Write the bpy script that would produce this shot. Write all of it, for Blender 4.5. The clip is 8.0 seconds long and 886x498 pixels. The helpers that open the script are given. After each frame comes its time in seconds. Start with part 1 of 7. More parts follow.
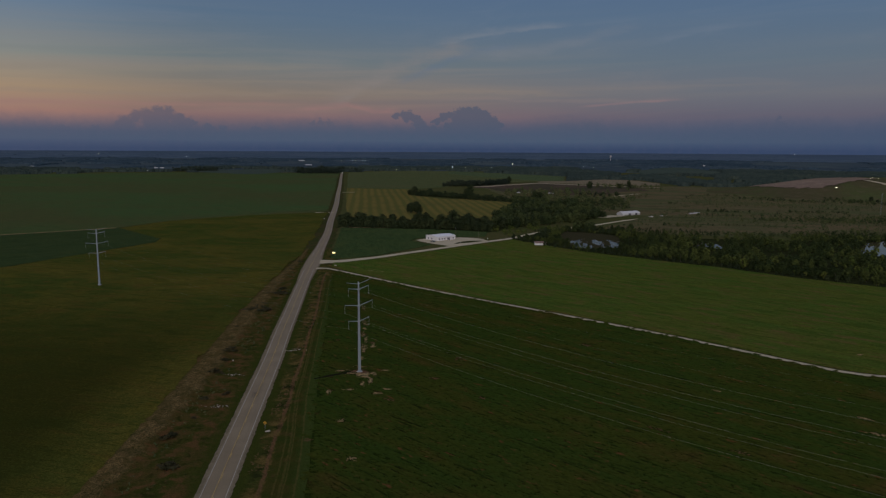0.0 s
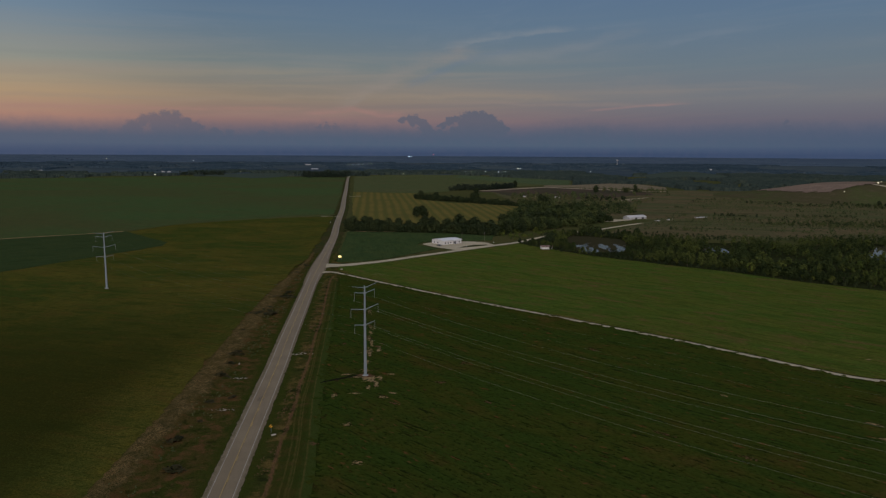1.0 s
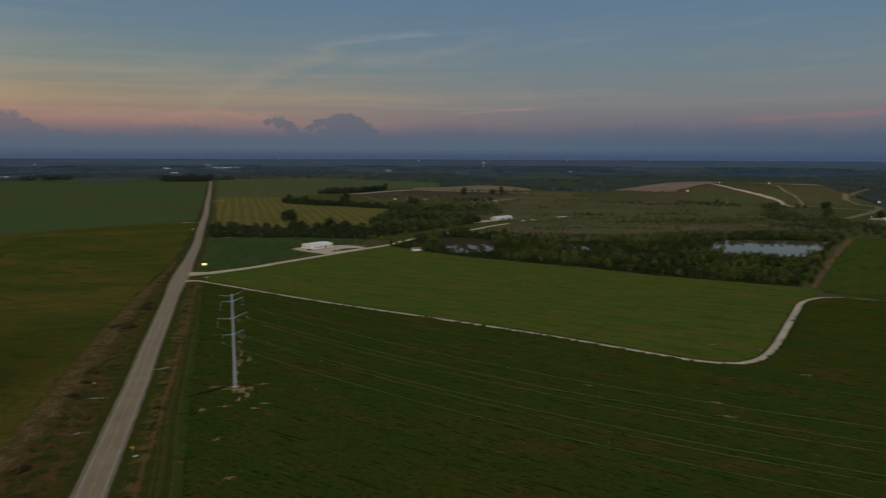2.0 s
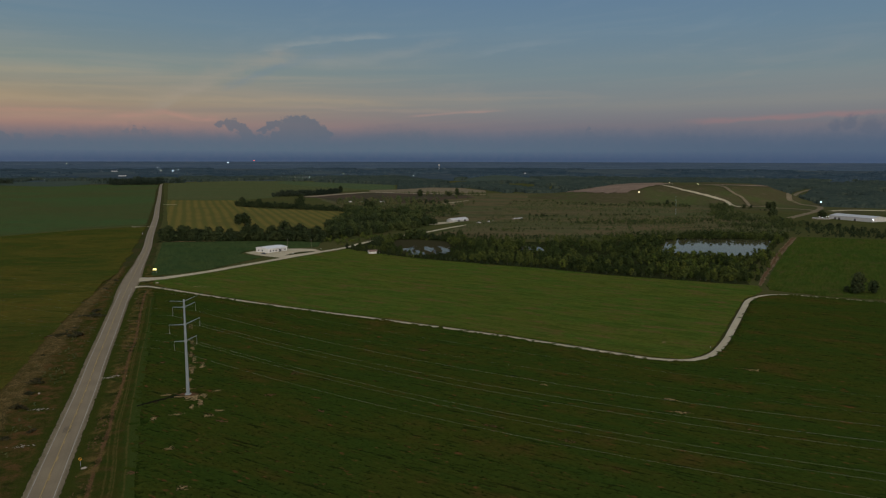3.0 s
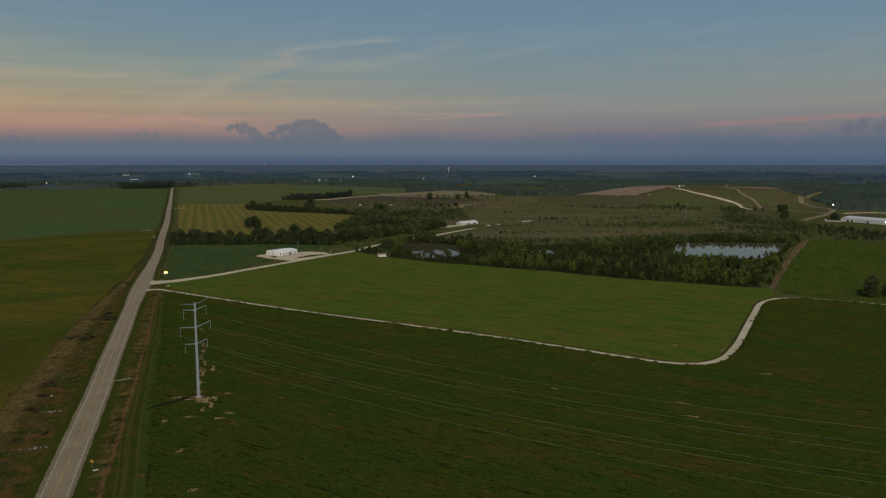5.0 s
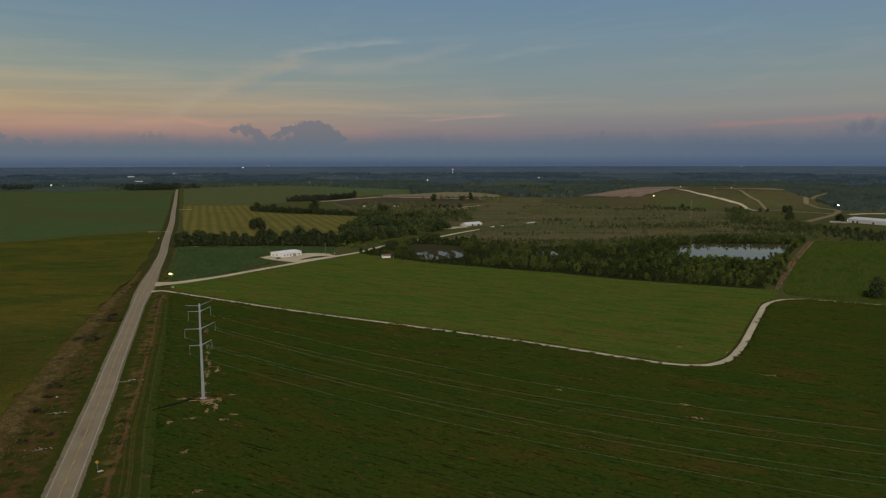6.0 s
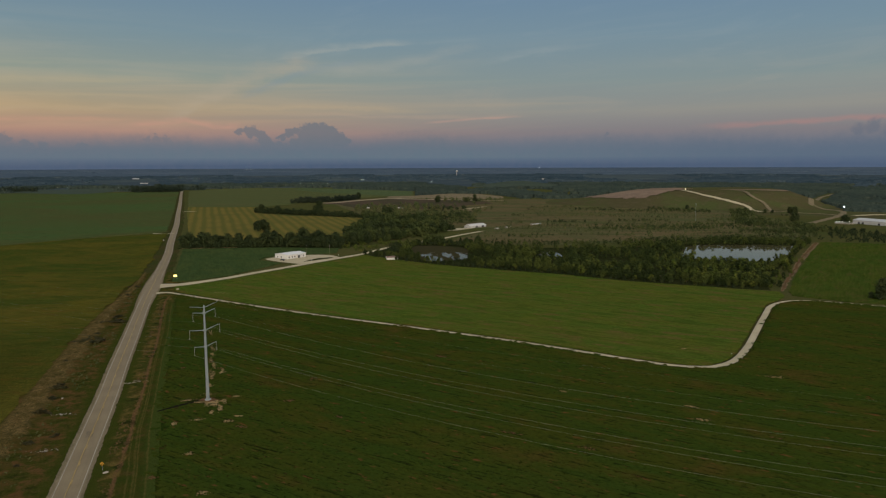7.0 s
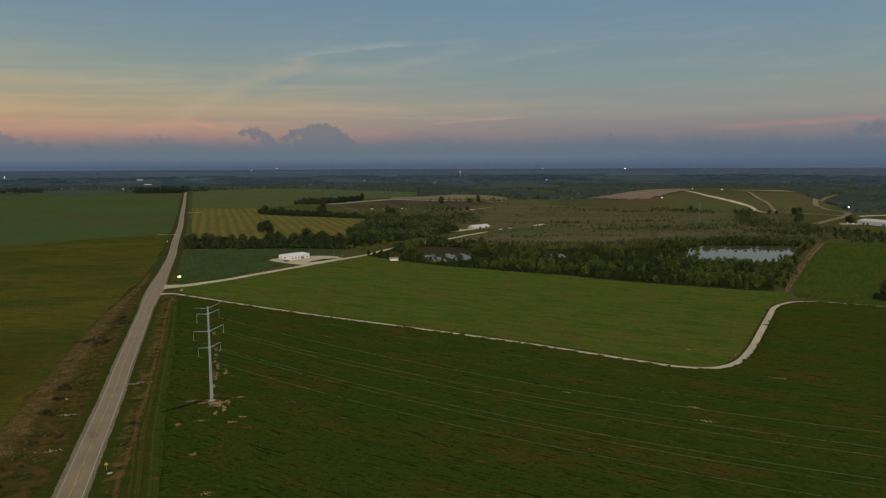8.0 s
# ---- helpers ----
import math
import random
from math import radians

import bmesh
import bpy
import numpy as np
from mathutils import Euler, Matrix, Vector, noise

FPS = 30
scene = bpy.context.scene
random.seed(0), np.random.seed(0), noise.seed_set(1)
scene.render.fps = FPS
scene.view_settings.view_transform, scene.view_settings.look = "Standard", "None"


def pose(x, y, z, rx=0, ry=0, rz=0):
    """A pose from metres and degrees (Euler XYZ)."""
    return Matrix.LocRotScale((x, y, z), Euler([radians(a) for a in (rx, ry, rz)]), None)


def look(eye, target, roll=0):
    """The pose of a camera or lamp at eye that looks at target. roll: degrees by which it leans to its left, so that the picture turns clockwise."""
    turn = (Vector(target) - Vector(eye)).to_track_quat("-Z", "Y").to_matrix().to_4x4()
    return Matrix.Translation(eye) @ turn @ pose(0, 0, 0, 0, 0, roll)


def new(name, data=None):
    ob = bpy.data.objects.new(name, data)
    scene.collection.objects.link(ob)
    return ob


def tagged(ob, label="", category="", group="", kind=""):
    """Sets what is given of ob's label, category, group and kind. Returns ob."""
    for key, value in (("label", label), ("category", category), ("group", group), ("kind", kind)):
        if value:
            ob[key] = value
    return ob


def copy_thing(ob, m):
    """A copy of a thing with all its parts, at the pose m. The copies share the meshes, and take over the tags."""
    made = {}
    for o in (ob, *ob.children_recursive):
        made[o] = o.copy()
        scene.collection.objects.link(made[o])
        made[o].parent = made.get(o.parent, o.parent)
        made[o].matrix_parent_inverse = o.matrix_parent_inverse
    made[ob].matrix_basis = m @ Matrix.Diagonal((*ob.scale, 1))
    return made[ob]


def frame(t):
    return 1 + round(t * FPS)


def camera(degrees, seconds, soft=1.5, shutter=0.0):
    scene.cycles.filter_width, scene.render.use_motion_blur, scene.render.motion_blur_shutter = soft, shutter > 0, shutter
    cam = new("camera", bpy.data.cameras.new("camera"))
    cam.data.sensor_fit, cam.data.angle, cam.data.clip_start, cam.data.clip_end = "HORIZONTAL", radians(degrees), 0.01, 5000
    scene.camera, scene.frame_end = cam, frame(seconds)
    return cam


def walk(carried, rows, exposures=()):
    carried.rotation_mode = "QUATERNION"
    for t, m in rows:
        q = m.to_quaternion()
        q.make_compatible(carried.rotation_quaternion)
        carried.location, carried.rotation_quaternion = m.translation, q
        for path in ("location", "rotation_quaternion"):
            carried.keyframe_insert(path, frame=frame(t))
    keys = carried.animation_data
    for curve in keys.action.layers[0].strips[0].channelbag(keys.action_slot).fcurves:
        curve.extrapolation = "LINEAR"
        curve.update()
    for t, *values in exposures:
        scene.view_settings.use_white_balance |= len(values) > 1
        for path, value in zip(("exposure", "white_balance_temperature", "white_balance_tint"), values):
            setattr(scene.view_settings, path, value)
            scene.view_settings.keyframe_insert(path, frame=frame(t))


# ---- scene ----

# ---------------------------------------------------------------- camera
from mathutils import geometry

H = 82.0
cam = camera(64.62, 8.0, 1.25, 0.5)
TURNS = [  # seconds, yaw, pitch, roll: a hovering drone that pans to the right and settles
    (0.0, 0.0, -8.10, 0.32), (0.5, 0.249, -7.92, 0.33), (1.0, 0.498, -7.781, 0.31), (1.1, 0.40, -7.75, 0.30),
    (1.2, -0.22, -7.72, 0.30), (1.3, -0.95, -7.69, 0.29), (1.4, -1.82, -7.66, 0.29), (1.5, -2.808, -7.639, 0.28),
    (1.6, -4.08, -7.61, 0.27), (1.7, -5.487, -7.58, 0.26), (1.8, -7.02, -7.55, 0.25), (1.9, -8.60, -7.53, 0.24),
    (2.0, -10.058, -7.506, 0.22), (2.1, -11.34, -7.47, 0.21), (2.2, -12.362, -7.43, 0.20), (2.4, -13.36, -7.39, 0.18),
    (2.6, -13.76, -7.36, 0.16), (2.9, -13.69, -7.33, 0.13), (3.5, -13.459, -7.257, 0.09), (4.0, -13.266, -7.187, 0.05),
    (4.5, -13.052, -7.125, 0.02), (6.0, -12.524, -6.957, -0.09), (6.5, -12.354, -6.898, -0.13), (7.0, -12.183, -6.829, -0.18),
    (7.5, -12.037, -6.778, -0.22), (8.0, -11.896, -6.75, -0.235)]


def drone(yaw, pitch, roll):
    y, p = radians(yaw), radians(pitch)
    eye = Vector((0, 0, H))
    return look(eye, eye + Vector((-math.sin(y) * math.cos(p), math.cos(y) * math.cos(p), math.sin(p))), roll)


walk(cam, [(t, drone(*a)) for t, *a in TURNS],
     [(0.0, -0.76, 5350, 23), (1.0, -0.55, 5550, 20), (2.0, -0.37, 5750, 15), (3.5, -0.17, 5780, 12), (4.5, -0.09, 5930, 12), (6.0, -0.01, 6120, 12), (8.0, 0.09, 6250, 11)])

# ---------------------------------------------------------------- node helpers


class Nodes:
    """Short hand for a node tree."""

    def __init__(self, tree):
        self.t = tree
        tree.nodes.clear()

    def n(self, kind):
        return self.t.nodes.new(kind)

    def plug(self, sock, v):
        if isinstance(v, (int, float)):
            sock.default_value = v
        elif isinstance(v, tuple):
            sock.default_value = v if len(v) == len(sock.default_value) else (*v, 1.0)
        else:
            self.t.links.new(v, sock)

    def m(self, op, a, b=0.0, c=0.0, clamp=False):
        nd = self.n("ShaderNodeMath")
        nd.operation, nd.use_clamp = op, clamp
        for s, v in zip(nd.inputs, (a, b, c)):
            self.plug(s, v)
        return nd.outputs[0]

    def mix(self, f, a, b, blend="MIX"):
        nd = self.n("ShaderNodeMix")
        nd.data_type, nd.blend_type = "RGBA", blend
        self.plug(nd.inputs[0], f), self.plug(nd.inputs[6], a), self.plug(nd.inputs[7], b)
        return nd.outputs[2]

    def step(self, x, lo, hi, a=0.0, b=1.0):
        nd = self.n("ShaderNodeMapRange")
        nd.interpolation_type = "SMOOTHSTEP"
        for s, v in zip(nd.inputs, (x, lo, hi, a, b)):
            self.plug(s, v)
        return nd.outputs[0]

    def ramp(self, x, stops):
        nd = self.n("ShaderNodeValToRGB")
        e = nd.color_ramp.elements
        while len(e) < len(stops):
            e.new(0.5)
        for el, (pos, col) in zip(e, stops):
            el.position, el.color = pos, (*col, 1)
        self.plug(nd.inputs[0], x)
        return nd.outputs[0]

    def noise(self, vec, scale, detail=4.0, rough=0.55, dist=0.0):
        nd = self.n("ShaderNodeTexNoise")
        self.plug(nd.inputs["Vector"], vec)
        for k, v in (("Scale", scale), ("Detail", detail), ("Roughness", rough), ("Distortion", dist)):
            nd.inputs[k].default_value = v
        return nd.outputs[0]

    def vec(self, x, y, z=0.0):
        nd = self.n("ShaderNodeCombineXYZ")
        for s, v in zip(nd.inputs, (x, y, z)):
            self.plug(s, v)
        return nd.outputs[0]

    def sep(self, v):
        nd = self.n("ShaderNodeSeparateXYZ")
        self.plug(nd.inputs[0], v)
        return nd.outputs


def lin(r, g, b):
    """Linear colour from the 0 to 255 values of a picture."""
    return tuple(((c / 255 + 0.055) / 1.055) ** 2.4 if c > 10 else c / 255 / 12.92 for c in (r, g, b))


# ---------------------------------------------------------------- sky: dusk, glow behind the drone
world = bpy.data.worlds.new("dusk_sky")
scene.world = world
world.use_nodes = True
N = Nodes(world.node_tree)
d = N.sep(N.n("ShaderNodeTexCoord").outputs["Generated"])
DEG = 180 / math.pi
az = N.m("MULTIPLY", N.m("ARCTAN2", d[0], d[1]), DEG)
el = N.m("MULTIPLY", N.m("ARCSINE", d[2]), DEG)
# clear sky by height, towards the pale yellow side and towards the blue side
e01 = N.m("DIVIDE", el, 30.0, clamp=True)
warm = N.ramp(e01, [(0.0, lin(92, 102, 118)), (0.04, lin(108, 110, 118)), (0.085, lin(169, 133, 115)), (0.14, lin(171, 149, 114)),
                    (0.22, lin(142, 148, 131)), (0.33, lin(117, 138, 144)), (0.5, lin(100, 126, 148)), (1.0, lin(70, 102, 136))])
cool = N.ramp(e01, [(0.0, lin(84, 98, 118)), (0.04, lin(97, 108, 122)), (0.085, lin(124, 119, 121)), (0.14, lin(137, 137, 130)),
                    (0.22, lin(127, 140, 138)), (0.33, lin(115, 137, 147)), (0.5, lin(100, 127, 151)), (1.0, lin(74, 108, 142))])
sky = N.mix(N.step(az, -28.0, 26.0), warm, cool)
# brighter still where the sun went down, west of the road
sunset = N.ramp(e01, [(0.0, lin(98, 106, 122)), (0.04, lin(116, 114, 120)), (0.085, lin(206, 154, 120)), (0.14, lin(212, 178, 124)),
                      (0.22, lin(176, 174, 146)), (0.33, lin(138, 158, 162)), (0.5, lin(114, 142, 166)), (1.0, lin(78, 112, 148))])
sky = N.mix(N.step(az, -17.5, -33.0, 0.0, 0.8), sky, sunset)
# thin streaks of high cloud
tilt = N.m("ADD", el, N.m("MULTIPLY", az, -0.02))
st = N.noise(N.vec(N.m("MULTIPLY", az, 0.03), N.m("MULTIPLY", tilt, 0.62)), 1.0, 5.0, 0.55, 0.5)
st2 = N.noise(N.vec(N.m("MULTIPLY", az, 0.09), N.m("MULTIPLY", N.m("ADD", el, N.m("MULTIPLY", az, -0.09)), 0.5), 7.0), 1.0, 5.0, 0.6, 1.4)
band = N.m("MULTIPLY", N.step(el, 1.6, 3.0), N.step(el, 12.5, 6.5))
f1 = N.m("MULTIPLY", N.m("MULTIPLY", N.step(st, 0.40, 0.74), band), N.step(az, 40.0, -16.0, 0.08, 0.46))
sky = N.mix(f1, sky, N.ramp(e01, [(0.06, lin(190, 142, 124)), (0.14, lin(196, 164, 126)), (0.25, lin(170, 162, 140)), (0.4, lin(136, 152, 156))]))
f2 = N.m("MULTIPLY", N.m("MULTIPLY", N.step(st2, 0.5, 0.72), N.step(el, 3.0, 6.0)), 0.10)
sky = N.mix(f2, sky, N.ramp(e01, [(0.14, lin(188, 160, 130)), (0.3, lin(160, 164, 158)), (0.5, lin(120, 146, 162))]))
f3 = N.m("MULTIPLY", N.m("MULTIPLY", N.step(st, 0.5, 0.30), N.step(el, 2.4, 3.6)), N.m("MULTIPLY", N.step(el, 10.0, 5.0), 0.12))
sky = N.mix(f3, sky, N.ramp(e01, [(0.08, lin(140, 124, 124)), (0.18, lin(132, 136, 134)), (0.4, lin(100, 126, 142))]))


def wisp(pts, low, high, power, colour, fade=2.5):
    """A feathered cloud along points of bearing and height, soft above and sharper below."""
    global sky
    line = N.m("ADD", pts[0][1], N.m("MULTIPLY", N.m("SUBTRACT", N.noise(N.vec(N.m("MULTIPLY", az, 0.35), N.m("MULTIPLY", el, 0.6), pts[0][0]), 1.0, 5.0), 0.5), (low + high) * 1.1))
    for (a0, e0), (a1, e1) in zip(pts, pts[1:]):
        line = N.m("ADD", line, N.m("MULTIPLY", N.m("DIVIDE", N.m("SUBTRACT", az, a0), a1 - a0, clamp=True), e1 - e0))
    off = N.m("SUBTRACT", el, line)
    f = N.m("MULTIPLY", N.step(off, -low, 0.0), N.step(off, high, 0.0))
    f = N.m("MULTIPLY", f, N.m("MULTIPLY", N.step(az, pts[0][0], pts[0][0] + fade), N.step(az, pts[-1][0], pts[-1][0] - fade)))
    fibre = N.noise(N.vec(N.m("MULTIPLY", az, 0.5), N.m("MULTIPLY", el, 2.6), pts[0][0]), 1.0, 4.0)
    sky = N.mix(N.m("MULTIPLY", N.m("MULTIPLY", f, N.step(fibre, 0.25, 0.6, 0.45, 1.0)), power), sky, colour)


wisp([(-10.0, 3.3), (-7.7, 4.17), (-4.5, 5.85), (-1.8, 6.85), (1.0, 7.72), (3.0, 8.2)], 0.7, 1.5, 0.36, lin(172, 158, 136))
wisp([(-4.0, 5.2), (-1.5, 6.2), (0.5, 7.0), (2.5, 7.6), (6.0, 8.1)], 0.6, 0.4, 0.30, lin(116, 136, 146), 1.5)
wisp([(-1.5, 8.0), (2.7, 8.86), (5.5, 9.21), (10.5, 9.6)], 0.2, 0.6, 0.34, lin(168, 168, 156))
wisp([(2.0, 7.3), (8.3, 7.82), (11.2, 8.5), (16.0, 9.4)], 0.6, 0.7, 0.22, lin(158, 158, 148))
wisp([(15.0, 7.9), (18.0, 8.45), (23.0, 9.3)], 0.25, 0.5, 0.22, lin(150, 158, 156))
wisp([(-36.0, 5.2), (-19.7, 5.85), (-8.0, 6.4)], 0.25, 0.5, 0.34, lin(172, 160, 128), 6.0)
wisp([(-36.0, 6.6), (-24.0, 6.9), (-13.0, 7.3)], 0.2, 0.4, 0.26, lin(158, 158, 136), 6.0)
wisp([(-36.0, 4.7), (-19.7, 4.95), (-9.0, 5.2)], 0.12, 0.3, 0.26, lin(178, 160, 126), 5.0)
wisp([(-36.0, 3.8), (-19.8, 4.0), (-7.0, 4.4), (4.0, 4.6), (12.0, 4.3)], 0.25, 0.4, 0.36, lin(180, 158, 126), 6.0)
wisp([(-36.0, 3.1), (-19.8, 3.25), (-10.0, 3.5)], 0.25, 0.3, 0.42, lin(192, 146, 122), 5.0)
wisp([(-12.0, 3.0), (-9.8, 3.17), (-7.7, 3.4), (-5.7, 3.0), (-3.2, 3.1)], 0.25, 0.4, 0.50, lin(190, 144, 124), 1.5)
wisp([(-2.0, 3.9), (4.0, 4.0), (12.0, 3.7), (20.0, 3.9)], 0.2, 0.3, 0.30, lin(172, 150, 130), 4.0)
wisp([(10.0, 3.3), (13.2, 3.55), (15.5, 3.76), (19.0, 3.85)], 0.14, 0.16, 0.45, lin(184, 146, 130))
wisp([(31.0, 2.85), (38.0, 3.0), (48.0, 3.4)], 0.3, 0.35, 0.45, lin(172, 126, 118), 5.0)
# cumulus towers and a hazy bank along the horizon
w1 = N.m("SUBTRACT", N.noise(N.vec(N.m("MULTIPLY", az, 1.5), N.m("MULTIPLY", el, 1.7)), 1.0, 6.0, 0.62), 0.5)
w2 = N.m("SUBTRACT", N.noise(N.vec(N.m("MULTIPLY", az, 1.5), N.m("MULTIPLY", el, 1.7), 9.0), 1.0, 6.0, 0.62), 0.5)
caz, cel = N.m("ADD", az, N.m("MULTIPLY", w1, 1.5)), N.m("ADD", el, N.m("MULTIPLY", w2, 1.0))


def puffs(discs, soft_edge, thick):
    """A heap of round cloud heads, each (bearing, height, radius) in degrees."""
    heap = None
    for c, e0, r in discs:
        q = N.m("DIVIDE", N.m("SUBTRACT", caz, c), r * 1.1)
        v = N.m("DIVIDE", N.m("SUBTRACT", cel, e0), r)
        d1 = N.m("SQRT", N.m("ADD", N.m("MULTIPLY", q, q), N.m("MULTIPLY", v, v)))
        heap = d1 if heap is None else N.m("SMOOTH_MIN", heap, d1, 0.55)
    return N.m("MULTIPLY", N.step(heap, 0.9 + soft_edge, 0.9 - soft_edge), thick)


top = N.m("MULTIPLY_ADD", N.noise(N.vec(N.m("MULTIPLY", caz, 0.14), 3.0), 1.0, 4.0), 2.4, 0.35)
bank = N.m("MULTIPLY", N.step(N.m("SUBTRACT", cel, top), 1.15, -0.75), 0.90)
towers = [((-0.55, 2.25, 0.34), (0.0, 2.55, 0.38), (0.5, 2.7, 0.34), (1.2, 2.9, 0.40), (1.9, 3.0, 0.42), (2.7, 3.0, 0.45), (3.3, 2.75, 0.45), (3.8, 2.35, 0.5), (4.2, 1.8, 0.55), (2.3, 2.3, 0.85), (3.0, 1.8, 0.95), (1.3, 2.2, 0.7), (0.5, 1.7, 0.6), (1.6, 1.5, 0.8)),
          ((-3.8, 2.62, 0.28), (-3.3, 2.72, 0.33), (-2.7, 2.68, 0.34), (-2.25, 2.45, 0.34), (-2.9, 2.5, 0.4), (-2.0, 2.05, 0.5), (-1.7, 1.6, 0.65), (-0.7, 1.4, 0.55)),
          ((-10.4, 2.0, 0.28), (-9.8, 2.08, 0.33), (-9.2, 1.95, 0.33), (-8.9, 1.65, 0.4)),
          ((-28.5, 1.0, 0.8), (-26.2, 1.1, 0.7), (-24.2, 1.6, 0.8), (-23.4, 2.3, 0.5), (-22.6, 2.45, 0.5), (-21.8, 2.62, 0.5), (-21.1, 2.5, 0.5), (-20.4, 2.1, 0.5), (-19.6, 1.85, 0.5), (-22.0, 1.7, 1.1), (-20.4, 1.3, 1.0), (-18.4, 1.4, 0.5), (-17.2, 1.3, 0.55), (-14.8, 1.3, 0.5)),
          ((42.6, 2.3, 0.5), (43.4, 2.6, 0.5), (44.8, 2.2, 0.8), (25.4, 1.9, 0.4), (25.2, 2.3, 0.22), (12.6, 1.6, 0.6))]
cum = bank
for discs, edge, thick in zip(towers, (0.20, 0.22, 0.34, 0.30, 0.5), (0.76, 0.72, 0.62, 0.82, 0.5)):
    cum = N.m("MAXIMUM", cum, puffs(discs, edge, thick))
ccol = N.ramp(N.m("DIVIDE", el, 4.0, clamp=True), [(0.0, lin(70, 86, 106)), (0.10, lin(86, 102, 117)), (0.16, lin(95, 111, 121)), (0.3, lin(96, 110, 120)), (0.6, lin(97, 108, 116)), (1.0, lin(103, 109, 116))])
ccol = N.mix(N.step(w1, -0.2, 0.25, 0.0, 0.10), ccol, lin(124, 116, 124))
ccol = N.mix(N.step(az, 10.0, 44.0, 0.0, 0.5), ccol, lin(78, 93, 114))
sky = N.mix(N.m("MULTIPLY", cum, N.step(az, -32.0, 4.0, 0.70, 1.0)), sky, ccol)
# below the horizon: hazy far land
sky = N.mix(N.step(el, -0.2, -0.34), sky, lin(58, 70, 92))
# the bright western half of the sky, where the sun has just gone down
back = N.m("MULTIPLY", d[1], -1.0)
glow = N.m("MULTIPLY", N.step(back, -0.25, 0.9), N.step(el, -2.0, 3.0))
glow = N.m("MULTIPLY", glow, N.step(el, 62.0, 6.0))
zen = N.step(el, 22.0, 70.0)
nish = N.n("ShaderNodeTexSky")
nish.sky_type, nish.sun_disc, nish.sun_elevation, nish.sun_rotation = "NISHITA", False, radians(2.0), radians(185.0)
sky = N.mix(zen, sky, (0.78, 0.76, 0.68))
sky = N.mix(glow, sky, (2.6, 2.1, 1.5))
sky = N.mix(1.0, sky, N.mix(1.0, nish.outputs[0], (0.003, 0.003, 0.003), "MULTIPLY"), "ADD")
bg = N.n("ShaderNodeBackground")
bg.inputs[1].default_value = 1.02
N.plug(bg.inputs[0], sky)
N.t.links.new(bg.outputs[0], N.n("ShaderNodeOutputWorld").inputs[0])

# the last low light of the west, very soft
sun = new("sun", bpy.data.lights.new("sun", "SUN"))
sun.data.energy, sun.data.angle, sun.data.color = 0.5, radians(30), (1.0, 0.86, 0.70)
sun.matrix_world = look((0, -100, 22), (8, 0, 0))

# ---------------------------------------------------------------- materials
MATS = {}


def material(name, build):
    if name not in MATS:
        mt = bpy.data.materials.new(name)
        mt.use_nodes = True
        n = Nodes(mt.node_tree)
        out, b = n.n("ShaderNodeOutputMaterial"), n.n("ShaderNodeBsdfPrincipled")
        n.t.links.new(b.outputs[0], out.inputs[0])
        b.inputs["Roughness"].default_value = 0.8
        b.inputs["Specular IOR Level"].default_value = 0.25
        n.b = b
        n.pos = n.n("ShaderNodeNewGeometry").outputs["Position"]
        build(n)
        MATS[name] = mt
    return MATS[name]


def bump(n, height, strength, dist):
    bp = n.n("ShaderNodeBump")
    bp.inputs["Strength"].default_value, bp.inputs["Distance"].default_value = strength, dist
    n.plug(bp.inputs["Height"], height)
    n.t.links.new(bp.outputs[0], n.b.inputs["Normal"])


def rows_vec(n, dx, dy, along, across):
    """Coordinates along and across a direction, scaled."""
    p = n.sep(n.pos)
    u = n.m("ADD", n.m("MULTIPLY", p[0], dx), n.m("MULTIPLY", p[1], dy))
    v = n.m("ADD", n.m("MULTIPLY", p[0], -dy), n.m("MULTIPLY", p[1], dx))
    return n.vec(n.m("MULTIPLY", u, along), n.m("MULTIPLY", v, across)), u, v


